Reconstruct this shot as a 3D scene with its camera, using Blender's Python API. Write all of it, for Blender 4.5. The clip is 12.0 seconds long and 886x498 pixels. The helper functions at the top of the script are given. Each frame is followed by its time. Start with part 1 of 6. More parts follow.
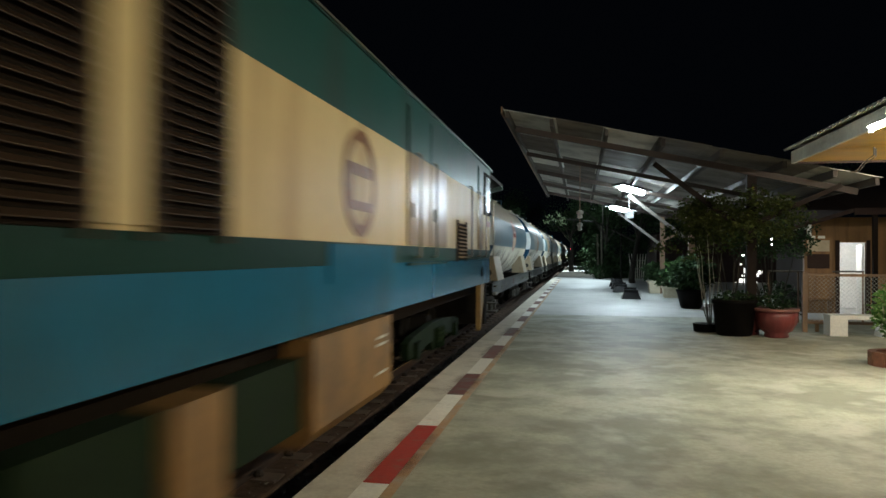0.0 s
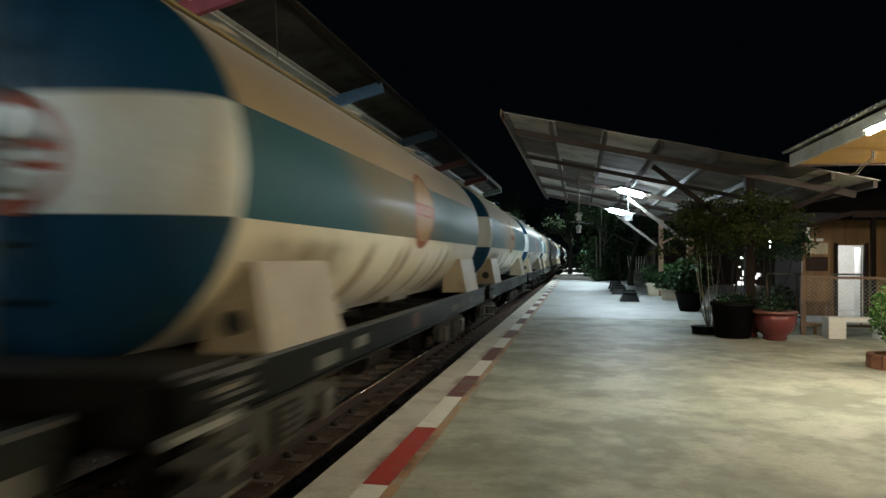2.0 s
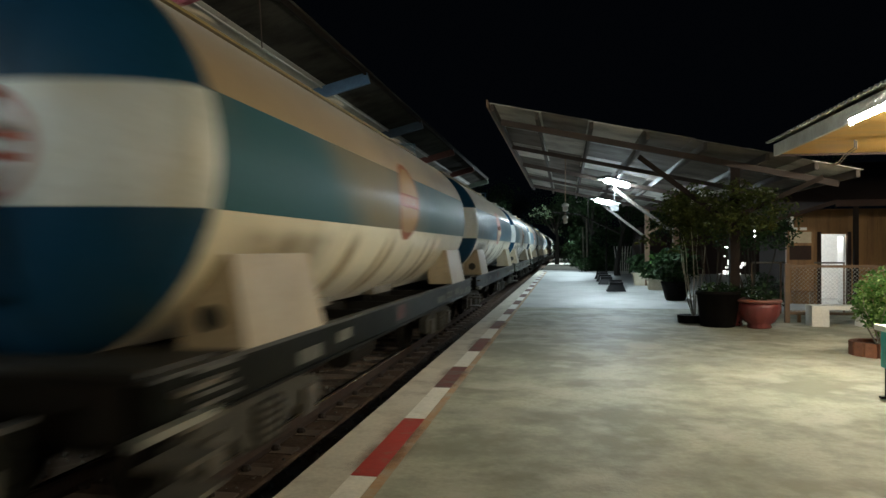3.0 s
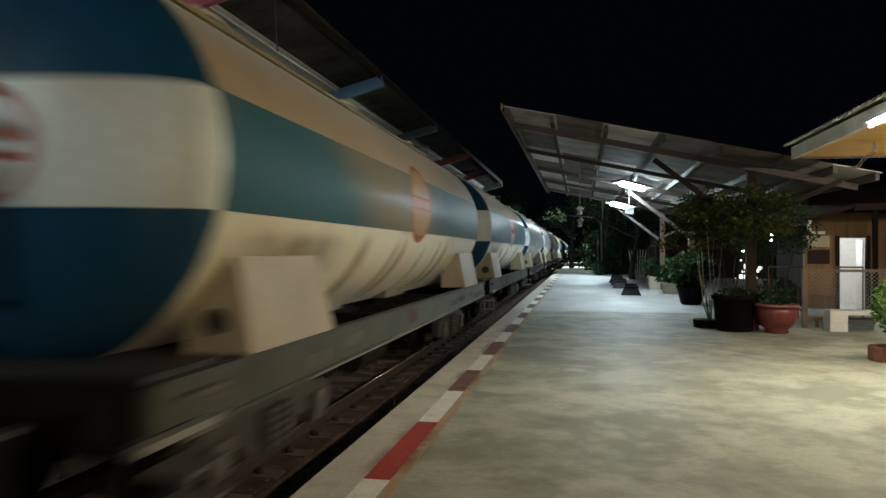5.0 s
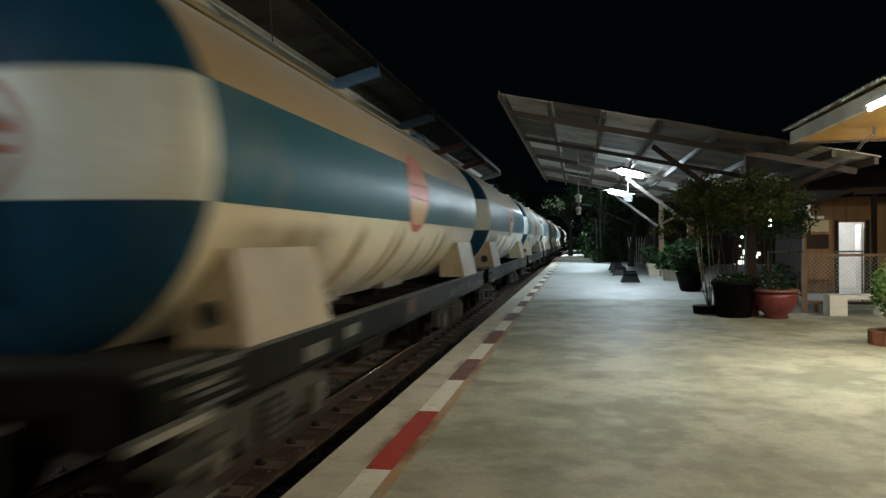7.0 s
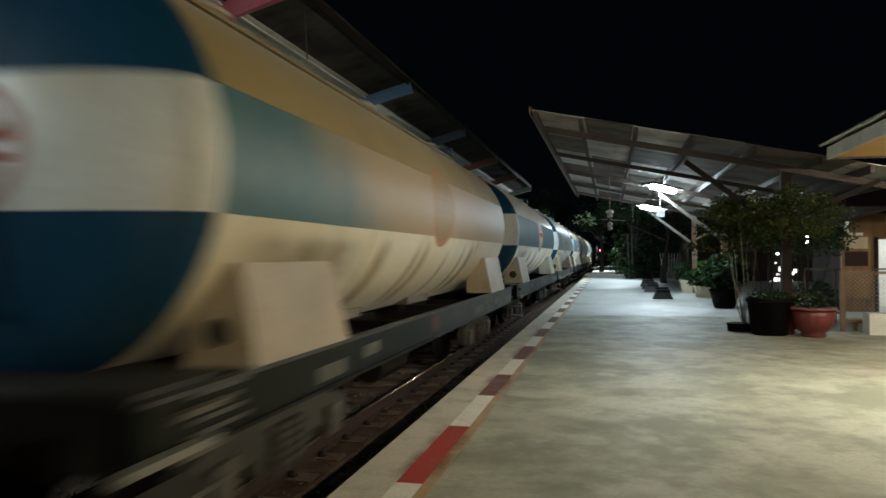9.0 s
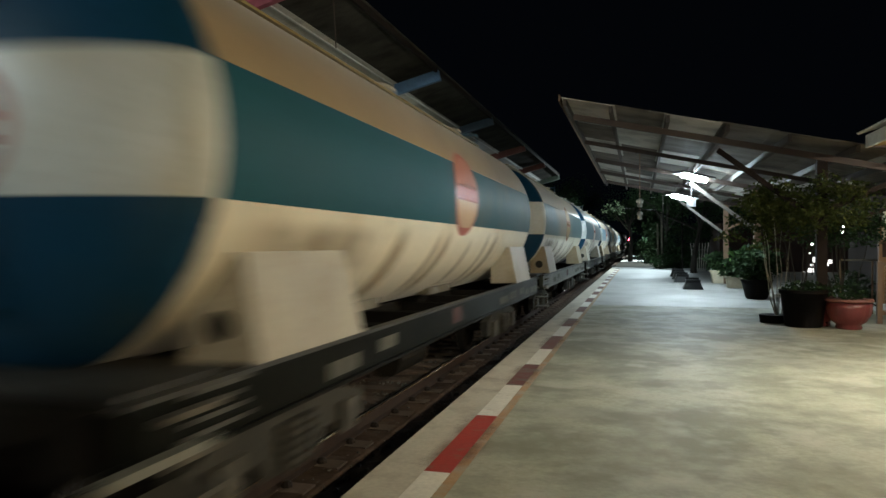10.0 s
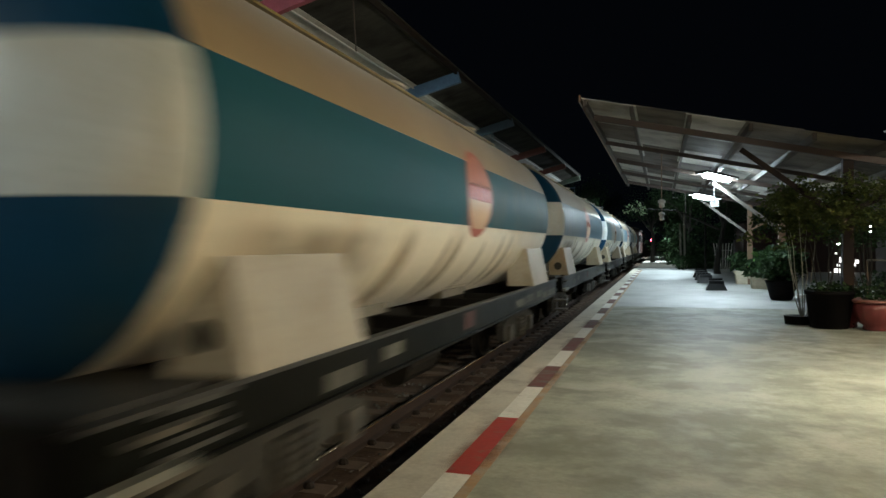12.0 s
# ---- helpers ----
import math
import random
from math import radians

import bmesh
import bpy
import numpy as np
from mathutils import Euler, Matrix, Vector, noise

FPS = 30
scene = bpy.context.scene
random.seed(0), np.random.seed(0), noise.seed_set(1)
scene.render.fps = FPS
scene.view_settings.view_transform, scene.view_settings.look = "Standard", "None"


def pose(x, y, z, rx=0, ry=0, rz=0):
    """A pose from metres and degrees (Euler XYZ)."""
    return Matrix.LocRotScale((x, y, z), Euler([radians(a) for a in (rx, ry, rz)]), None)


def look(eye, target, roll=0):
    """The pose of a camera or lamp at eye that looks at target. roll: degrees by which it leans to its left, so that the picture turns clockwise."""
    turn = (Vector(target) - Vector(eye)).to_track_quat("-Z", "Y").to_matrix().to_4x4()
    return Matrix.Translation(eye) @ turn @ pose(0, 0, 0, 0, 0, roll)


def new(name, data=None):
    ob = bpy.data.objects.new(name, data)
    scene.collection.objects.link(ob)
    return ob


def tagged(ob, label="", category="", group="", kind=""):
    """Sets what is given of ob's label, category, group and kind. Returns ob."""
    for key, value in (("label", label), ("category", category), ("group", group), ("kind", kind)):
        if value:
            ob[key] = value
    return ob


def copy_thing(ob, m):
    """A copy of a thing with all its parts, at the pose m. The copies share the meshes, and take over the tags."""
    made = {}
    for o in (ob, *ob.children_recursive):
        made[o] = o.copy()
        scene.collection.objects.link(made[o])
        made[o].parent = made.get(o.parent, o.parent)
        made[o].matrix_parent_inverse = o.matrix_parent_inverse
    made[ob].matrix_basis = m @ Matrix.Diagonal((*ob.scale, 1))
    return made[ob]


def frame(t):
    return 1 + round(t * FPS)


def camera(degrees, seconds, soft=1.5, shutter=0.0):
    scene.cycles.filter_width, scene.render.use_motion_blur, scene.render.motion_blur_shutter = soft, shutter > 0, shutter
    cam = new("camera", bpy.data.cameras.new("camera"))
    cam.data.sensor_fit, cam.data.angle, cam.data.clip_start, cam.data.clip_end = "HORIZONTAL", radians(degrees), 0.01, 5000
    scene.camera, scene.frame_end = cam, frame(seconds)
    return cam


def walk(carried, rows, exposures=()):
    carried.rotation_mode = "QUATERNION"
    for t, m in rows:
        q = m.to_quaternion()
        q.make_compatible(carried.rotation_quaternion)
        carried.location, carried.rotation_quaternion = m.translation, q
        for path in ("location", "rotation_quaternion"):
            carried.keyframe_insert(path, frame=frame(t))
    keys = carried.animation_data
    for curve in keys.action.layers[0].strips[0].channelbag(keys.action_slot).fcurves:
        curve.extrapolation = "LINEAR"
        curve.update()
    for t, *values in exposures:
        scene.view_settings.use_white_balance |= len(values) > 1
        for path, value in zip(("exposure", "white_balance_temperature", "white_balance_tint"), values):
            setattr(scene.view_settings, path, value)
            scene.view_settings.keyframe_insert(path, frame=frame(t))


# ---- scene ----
cam = camera(64.0, 12.0, shutter=0.65)
PATH = [
    (0, pose(0.000, -0.000, 1.550, 90.448, -0.276, 10.918)),
    (0.5, pose(0.002, -0.004, 1.548, 90.424, -0.153, 10.905)),
    (1, pose(0.004, 0.002, 1.552, 90.347, -0.074, 10.813)),
    (1.5, pose(-0.001, 0.002, 1.549, 90.451, -0.114, 10.838)),
    (2, pose(-0.003, -0.016, 1.548, 90.633, -0.343, 10.820)),
    (2.5, pose(0.003, -0.020, 1.552, 90.786, -0.325, 10.724)),
    (3, pose(0.001, -0.015, 1.549, 89.930, 0.040, 9.792)),
    (5, pose(-0.001, -0.000, 1.547, 90.187, -0.117, 10.921)),
    (5.5, pose(0.001, -0.003, 1.550, 89.876, 0.247, 11.259)),
    (6, pose(0.005, 0.009, 1.547, 89.436, 0.373, 10.838)),
    (6.5, pose(0.000, 0.028, 1.543, 89.338, 0.571, 10.776)),
    (8.5, pose(-0.008, -0.010, 1.542, 90.035, 0.231, 11.705)),
    (9, pose(-0.010, -0.017, 1.543, 90.582, 0.297, 13.243)),
    (9.5, pose(-0.015, -0.043, 1.553, 90.057, 0.167, 14.990)),
    (10, pose(-0.026, -0.003, 1.549, 89.669, 0.042, 15.435)),
    (10.5, pose(-0.028, -0.002, 1.547, 89.861, -0.247, 16.389)),
    (11, pose(-0.023, 0.011, 1.548, 89.168, 0.156, 16.682)),
    (11.5, pose(-0.022, 0.007, 1.553, 89.819, 0.099, 17.241)),
    (12, pose(-0.018, -0.015, 1.553, 89.801, 0.296, 17.104)),
]
EXPOSURES = ((0.0, 0.08), (8.3, 0.07), (9.0, 0.15), (10.0, 0.22), (12.0, 0.25))
walk(cam, PATH, EXPOSURES)

# ---- world, lamps, exposure ----
world = bpy.data.worlds.new("night")
world.use_nodes = True
scene.world = world
bg = world.node_tree.nodes["Background"]
bg.inputs["Color"].default_value = (0.25, 0.35, 0.55, 1)
bg.inputs["Strength"].default_value = 0.003


COOL = (0.74, 0.92, 1.0)
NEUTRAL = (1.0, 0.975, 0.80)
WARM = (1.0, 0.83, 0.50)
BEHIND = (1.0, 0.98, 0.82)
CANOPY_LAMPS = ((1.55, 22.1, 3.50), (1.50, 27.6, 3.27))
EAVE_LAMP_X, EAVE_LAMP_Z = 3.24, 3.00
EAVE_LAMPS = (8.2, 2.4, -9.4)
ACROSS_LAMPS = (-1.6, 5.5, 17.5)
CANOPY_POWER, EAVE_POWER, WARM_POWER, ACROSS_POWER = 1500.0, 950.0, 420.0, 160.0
street = bpy.data.lights.new("street_light", "POINT")
street.energy, street.color, street.shadow_soft_size = 600, COOL, 0.15
new("street_light", street).matrix_world = pose(0.9, 60, 6.2)
# Unseen spots added so that the far wagons show bright.
for ly, lz, power in ((44, 5.35, 2600), (76, 6.2, 7000), (115, 7.2, 16000)):
    yard = bpy.data.lights.new("yard_light", "SPOT")
    yard.energy, yard.color, yard.shadow_soft_size = power, COOL, 0.15
    yard.spot_size, yard.spot_blend = radians(140 if ly < 50 else 105), 0.4
    new("yard_light", yard).matrix_world = look((0.9, ly, lz), (-3.6, ly - 1.0, 1.2))

# ---- materials ----
MATS = {}


def mat(name, color, rough=0.6, metal=0.0, dark=None, big=1.2, fine=25.0, bump=0.15, vary=0.0, stretch=(1, 1, 1), amount=0.6, coat=0.0):
    """A procedural surface: a base colour that drifts to a second one in broad stains, fine grain, relief and uneven gloss."""
    m = bpy.data.materials.new(name)
    m.use_nodes = True
    n, l = m.node_tree.nodes, m.node_tree.links
    p = n["Principled BSDF"]
    p.inputs["Metallic"].default_value = metal
    p.inputs["Coat Weight"].default_value = coat
    p.inputs["Coat Roughness"].default_value = 0.25
    dark = dark or tuple(c * 0.55 for c in color)
    tc = n.new("ShaderNodeTexCoord")
    mp = n.new("ShaderNodeMapping")
    mp.inputs["Scale"].default_value = stretch
    l.new(tc.outputs["Object"], mp.inputs["Vector"])
    a = n.new("ShaderNodeTexNoise")
    a.inputs["Scale"].default_value, a.inputs["Detail"].default_value, a.inputs["Roughness"].default_value = big, 6, 0.6
    b = n.new("ShaderNodeTexNoise")
    b.inputs["Scale"].default_value, b.inputs["Detail"].default_value = fine, 5
    for t in (a, b):
        l.new(mp.outputs["Vector"], t.inputs["Vector"])
    ramp = n.new("ShaderNodeValToRGB")
    ramp.color_ramp.elements[0].position, ramp.color_ramp.elements[1].position = 0.36, 0.68
    l.new(a.outputs["Fac"], ramp.inputs["Fac"])
    m1 = n.new("ShaderNodeMix")
    m1.data_type = "RGBA"
    m1.inputs["A"].default_value, m1.inputs["B"].default_value = (*dark, 1), (*color, 1)
    l.new(ramp.outputs["Color"], m1.inputs["Factor"])
    mid = n.new("ShaderNodeMix")
    mid.data_type = "RGBA"
    mid.inputs["Factor"].default_value = amount
    mid.inputs["A"].default_value = (*color, 1)
    l.new(m1.outputs["Result"], mid.inputs["B"])
    m2 = n.new("ShaderNodeMix")
    m2.data_type, m2.blend_type = "RGBA", "MULTIPLY"
    m2.inputs["Factor"].default_value = 0.35
    l.new(mid.outputs["Result"], m2.inputs["A"])
    l.new(b.outputs["Fac"], m2.inputs["B"])
    gain = n.new("ShaderNodeMix")
    gain.data_type, gain.blend_type = "RGBA", "MULTIPLY"
    gain.inputs["Factor"].default_value = 1.0
    gain.inputs["B"].default_value = (1.2, 1.2, 1.2, 1)
    l.new(m2.outputs["Result"], gain.inputs["A"])
    out = gain.outputs["Result"]
    if vary:
        info = n.new("ShaderNodeObjectInfo")
        hsv = n.new("ShaderNodeHueSaturation")
        rng = n.new("ShaderNodeMapRange")
        rng.inputs["To Min"].default_value, rng.inputs["To Max"].default_value = 1 - vary, 1 + vary
        l.new(info.outputs["Random"], rng.inputs["Value"])
        l.new(rng.outputs["Result"], hsv.inputs["Value"])
        l.new(out, hsv.inputs["Color"])
        out = hsv.outputs["Color"]
    l.new(out, p.inputs["Base Color"])
    rr = n.new("ShaderNodeMapRange")
    rr.inputs["To Min"].default_value, rr.inputs["To Max"].default_value = max(rough - 0.14, 0.03), min(rough + 0.16, 1)
    l.new(a.outputs["Fac"], rr.inputs["Value"])
    l.new(rr.outputs["Result"], p.inputs["Roughness"])
    bp = n.new("ShaderNodeBump")
    bp.inputs["Strength"].default_value, bp.inputs["Distance"].default_value = bump, 0.01
    l.new(b.outputs["Fac"], bp.inputs["Height"])
    l.new(bp.outputs["Normal"], p.inputs["Normal"])
    MATS[name] = m
    return m


def glow(name, color, strength):
    m = bpy.data.materials.new(name)
    m.use_nodes = True
    p = m.node_tree.nodes["Principled BSDF"]
    p.inputs["Base Color"].default_value = (*color, 1)
    p.inputs["Emission Color"].default_value = (*color, 1)
    p.inputs["Emission Strength"].default_value = strength
    return m


def layered(name, base, dirt, rough, scale, lo, hi, stretch=(1, 1, 1), base2=None, metal=0.0, bump=0.12, dirt_rough=0.85, coat=0.0):
    """Paint with a coat of dirt that lies on it in patches between lo and hi of a noise."""
    m = mat(name, base, rough, metal, dark=base2, big=scale * 0.5, stretch=stretch, bump=bump, amount=0.5, coat=coat)
    n, l = m.node_tree.nodes, m.node_tree.links
    p = n["Principled BSDF"]
    src = p.inputs["Base Color"].links[0].from_socket
    tc = next(x for x in n if x.type == "TEX_COORD")
    mp = n.new("ShaderNodeMapping")
    mp.inputs["Scale"].default_value = stretch
    mp.inputs["Location"].default_value = (3.1, 7.7, 1.3)
    l.new(tc.outputs["Object"], mp.inputs["Vector"])
    t = n.new("ShaderNodeTexNoise")
    t.inputs["Scale"].default_value, t.inputs["Detail"].default_value, t.inputs["Roughness"].default_value = scale, 8, 0.62
    l.new(mp.outputs["Vector"], t.inputs["Vector"])
    r = n.new("ShaderNodeMapRange")
    r.inputs["From Min"].default_value, r.inputs["From Max"].default_value = lo, hi
    l.new(t.outputs["Fac"], r.inputs["Value"])
    mx = n.new("ShaderNodeMix")
    mx.data_type = "RGBA"
    mx.inputs["B"].default_value = (*dirt, 1)
    l.new(r.outputs["Result"], mx.inputs["Factor"])
    l.new(src, mx.inputs["A"])
    l.new(mx.outputs["Result"], p.inputs["Base Color"])
    return m


def streaked(m, dirt, scale, lo, hi, stretch, shift, amount=0.8):
    """Adds one more coat of dirt to a surface, in its own direction."""
    n, l = m.node_tree.nodes, m.node_tree.links
    p = n["Principled BSDF"]
    src = p.inputs["Base Color"].links[0].from_socket
    tc = next(x for x in n if x.type == "TEX_COORD")
    mp = n.new("ShaderNodeMapping")
    mp.inputs["Scale"].default_value, mp.inputs["Location"].default_value = stretch, shift
    l.new(tc.outputs["Object"], mp.inputs["Vector"])
    t = n.new("ShaderNodeTexNoise")
    t.inputs["Scale"].default_value, t.inputs["Detail"].default_value = scale, 4
    l.new(mp.outputs["Vector"], t.inputs["Vector"])
    r = n.new("ShaderNodeMapRange")
    r.inputs["From Min"].default_value, r.inputs["From Max"].default_value, r.inputs["To Max"].default_value = lo, hi, amount
    l.new(t.outputs["Fac"], r.inputs["Value"])
    mx = n.new("ShaderNodeMix")
    mx.data_type = "RGBA"
    mx.inputs["B"].default_value = (*dirt, 1)
    l.new(r.outputs["Result"], mx.inputs["Factor"])
    l.new(src, mx.inputs["A"])
    l.new(mx.outputs["Result"], p.inputs["Base Color"])
    return m


CONCRETE = layered("platform_concrete", (0.45, 0.452, 0.365), (0.245, 0.252, 0.195), 0.62, 0.95, 0.44, 0.60, base2=(0.32, 0.322, 0.265), bump=0.3)
streaked(CONCRETE, (0.19, 0.195, 0.15), 2.6, 0.55, 0.70, (1, 1, 1), (1, 2, 3), 0.5)
# Second floor tone holds the cool canopy lamplight that starts at y 18.7.
CONCRETE_LAMPLIT = layered("lamplit_platform_concrete", (0.42, 0.425, 0.415), (0.31, 0.315, 0.30), 0.55, 0.8, 0.46, 0.64, base2=(0.37, 0.375, 0.36), bump=0.2)
COPING = layered("coping_concrete", (0.63, 0.585, 0.485), (0.36, 0.32, 0.255), 0.7, 2.2, 0.48, 0.72, base2=(0.46, 0.42, 0.345), bump=0.5)
RED_PAINT = layered("red_road_paint", (0.44, 0.036, 0.022), (0.27, 0.12, 0.085), 0.6, 7.0, 0.56, 0.74, base2=(0.32, 0.030, 0.020), bump=0.3)
# Browner, duller red for the blocks from 7 m on.
RED_DULL = layered("dull_red_road_paint", (0.16, 0.04, 0.03), (0.13, 0.105, 0.085), 0.65, 5.0, 0.46, 0.66, base2=(0.11, 0.035, 0.026), bump=0.3)
WHITE_PAINT = layered("white_road_paint", (0.82, 0.795, 0.72), (0.50, 0.47, 0.40), 0.6, 7.0, 0.58, 0.80, base2=(0.64, 0.62, 0.56), bump=0.3)
ORANGE_PAINT = layered("faded_orange_paint", (0.46, 0.28, 0.14), (0.38, 0.33, 0.25), 0.65, 5.0, 0.42, 0.62, bump=0.3)
BALLAST = mat("rust_stained_ballast", (0.085, 0.062, 0.047), 0.9, dark=(0.030, 0.022, 0.017), big=3, fine=40, bump=0.8)
SHOULDER = mat("packed_brown_ballast", (0.085, 0.056, 0.040), 0.9, dark=(0.034, 0.022, 0.016), big=2.5, fine=30, bump=0.9, amount=0.9)
RED_STENCIL = mat("faded_red_stencil", (0.07, 0.019, 0.015), 0.7, dark=(0.026, 0.011, 0.009), big=9, bump=0.1, amount=0.9)
SILL_LIP = mat("grimy_sill_top_edge", (0.025, 0.023, 0.018), 0.6, dark=(0.012, 0.011, 0.009), big=4, bump=0.2)
# Casing colour holds the shade that lies below the barrel.
VALVE = mat("shaded_valve_casing", (0.17, 0.15, 0.105), 0.7, dark=(0.06, 0.05, 0.034), big=4, bump=0.3)
SILL_EDGE = mat("worn_step_edge_and_glint", (0.19, 0.195, 0.172), 0.6, dark=(0.12, 0.115, 0.09), big=6, bump=0.2)
STONE = mat("ballast_stone", (0.125, 0.108, 0.09), 0.8, dark=(0.035, 0.029, 0.024), big=9, fine=40, bump=0.5, amount=0.9)
PATCH = mat("grey_stencil_and_light_paint", (0.15, 0.147, 0.128), 0.7, dark=(0.05, 0.052, 0.044), big=5, fine=40, bump=0.1, amount=0.9)
LETTERING = mat("faded_white_lettering", (0.060, 0.058, 0.048), 0.7, dark=(0.028, 0.027, 0.022), big=12, bump=0.05, amount=0.9)
SOIL = mat("dark_soil", (0.06, 0.055, 0.04), 0.95, dark=(0.02, 0.02, 0.014), big=0.4, fine=12, bump=0.8)
SLEEPER = mat("rust_stained_sleeper", (0.125, 0.090, 0.069), 0.85, dark=(0.058, 0.040, 0.031), big=3, bump=0.4, vary=0.25)
RUST = mat("rusty_rail_steel", (0.045, 0.029, 0.022), 0.8, dark=(0.02, 0.0125, 0.0095), big=5, fine=60, bump=0.3)
RAIL_TOP = mat("polished_rail_head", (0.60, 0.60, 0.60), 0.06, 1.0, big=2, bump=0.05)
CLIP = mat("dark_rail_clip", (0.03, 0.022, 0.018), 0.7, bump=0.2)
STEEL_DARK = mat("grimy_underframe_steel", (0.02, 0.018, 0.016), 0.75, dark=(0.008, 0.007, 0.006), big=3, bump=0.3)
SILL = layered("dusty_sill_steel", (0.005, 0.0055, 0.0045), (0.010, 0.0095, 0.0075), 0.38, 0.7, 0.45, 0.75, base2=(0.010, 0.010, 0.0085), bump=0.25)
SILL_MID = layered("grey_green_sill_steel", (0.009, 0.0115, 0.010), (0.016, 0.016, 0.012), 0.35, 0.8, 0.45, 0.75, base2=(0.014, 0.016, 0.0135), bump=0.25)
SILL_PALE = layered("pale_dusty_sill_steel", (0.060, 0.066, 0.050), (0.032, 0.033, 0.025), 0.35, 0.9, 0.50, 0.80, base2=(0.088, 0.092, 0.072), bump=0.25)
TANK_WHITE = layered("dusty_white_tank_paint", (0.59, 0.55, 0.425), (0.49, 0.425, 0.285), 0.42, 0.8, 0.48, 0.76, stretch=(1, 0.9, 0.35), base2=(0.55, 0.505, 0.375), bump=0.06)
streaked(TANK_WHITE, (0.33, 0.23, 0.12), 1.0, 0.535, 0.60, (0.22, 1.7, 0.2), (2, 5, 1), 0.20)
streaked(TANK_WHITE, (0.40, 0.31, 0.20), 1.0, 0.52, 0.74, (0.5, 1.1, 1.4), (8, 1, 4), 0.35)
# Brighter, less yellow barrel, used with the matt band only.
TANK_BRIGHT = layered("brighter_white_tank_paint", (0.74, 0.68, 0.55), (0.60, 0.53, 0.38), 0.42, 0.8, 0.52, 0.80, stretch=(1, 0.9, 0.35), base2=(0.69, 0.625, 0.49), bump=0.06)
streaked(TANK_BRIGHT, (0.40, 0.30, 0.18), 1.0, 0.54, 0.62, (0.22, 1.7, 0.2), (2, 5, 1), 0.20)
# Ochre of the upper barrel mixes dust with warm, weaker light painted in.
TANK_OCHRE = layered("dusty_warm_toned_tank_top", (0.32, 0.222, 0.115), (0.24, 0.16, 0.078), 0.5, 0.7, 0.42, 0.70, stretch=(1, 0.9, 0.5), base2=(0.31, 0.24, 0.14), bump=0.08)
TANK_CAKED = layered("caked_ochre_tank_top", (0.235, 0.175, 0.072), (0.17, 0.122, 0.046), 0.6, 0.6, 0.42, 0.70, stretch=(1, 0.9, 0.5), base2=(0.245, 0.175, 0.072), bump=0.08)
BLUE_CLEAN = layered("blue_tank_paint", (0.008, 0.072, 0.110), (0.15, 0.13, 0.08), 0.43, 0.8, 0.58, 0.98, base2=(0.007, 0.052, 0.075), bump=0.03)
BLUE_MATT = layered("matt_teal_tank_paint", (0.006, 0.066, 0.092), (0.12, 0.10, 0.06), 0.6, 0.6, 0.56, 0.95, base2=(0.006, 0.05, 0.066), bump=0.04)
BLUE_DUSTY = layered("dusty_blue_tank_paint", (0.010, 0.062, 0.080), (0.12, 0.10, 0.06), 0.60, 0.45, 0.52, 0.80, base2=(0.02, 0.08, 0.09), bump=0.04)
BLUE_CAKED = layered("dust_caked_blue_paint", (0.012, 0.085, 0.105), (0.26, 0.185, 0.092), 0.55, 0.35, 0.47, 0.84, base2=(0.07, 0.10, 0.085), bump=0.08)
CAP_BLUE = layered("dark_blue_end_paint", (0.005, 0.042, 0.088), (0.022, 0.048, 0.064), 0.5, 1.4, 0.50, 0.9, base2=(0.003, 0.024, 0.05), bump=0.06, coat=0.05)
CAP_WHITE = layered("white_end_paint", (0.50, 0.54, 0.535), (0.42, 0.40, 0.33), 0.42, 1.3, 0.48, 0.75, base2=(0.46, 0.49, 0.475), bump=0.06)
BOGIE_DUST = layered("dust_coated_bogie_steel", (0.037, 0.034, 0.025), (0.014, 0.013, 0.010), 0.8, 2.4, 0.45, 0.7, base2=(0.032, 0.029, 0.022), bump=0.3)
AXLE_DUST = layered("pale_dusty_axle_box", (0.07, 0.063, 0.048), (0.03, 0.027, 0.021), 0.8, 3.0, 0.45, 0.7, base2=(0.12, 0.105, 0.08), bump=0.3)
SADDLE = layered("cement_dusted_cream_steel", (0.40, 0.36, 0.28), (0.26, 0.205, 0.13), 0.6, 1.5, 0.46, 0.72, base2=(0.31, 0.275, 0.21), bump=0.3)
# Browner saddle copy, dust plus the shade of the near faces.
SADDLE_TAN = layered("tan_dusted_and_shaded_steel", (0.33, 0.265, 0.175), (0.22, 0.16, 0.09), 0.6, 1.5, 0.46, 0.72, base2=(0.26, 0.205, 0.13), bump=0.3)
EMBLEM_RED = mat("emblem_red", (0.35, 0.075, 0.045), 0.45, dark=(0.28, 0.065, 0.04), big=3, bump=0.05)
EMBLEM_PINK = mat("emblem_cream", (0.46, 0.32, 0.20), 0.45, dark=(0.40, 0.26, 0.155), big=3, bump=0.05)
EMBLEM_ROSE = mat("emblem_faded_rose", (0.38, 0.15, 0.10), 0.45, dark=(0.34, 0.12, 0.08), big=3, bump=0.05)
EMBLEM_BAR = mat("emblem_faint_red", (0.38, 0.12, 0.085), 0.45, big=3, bump=0.05)
EMBLEM_RED_DUSTY = mat("dusty_emblem_red", (0.23, 0.06, 0.022), 0.5, dark=(0.19, 0.075, 0.03), big=3, bump=0.05)
EMBLEM_CREAM_DUSTY = mat("dusty_emblem_cream", (0.29, 0.19, 0.09), 0.5, dark=(0.25, 0.15, 0.068), big=3, bump=0.05)
EMBLEM_RED_CAKED = mat("caked_emblem_red", (0.32, 0.165, 0.09), 0.5, dark=(0.33, 0.15, 0.08), big=3, bump=0.05)
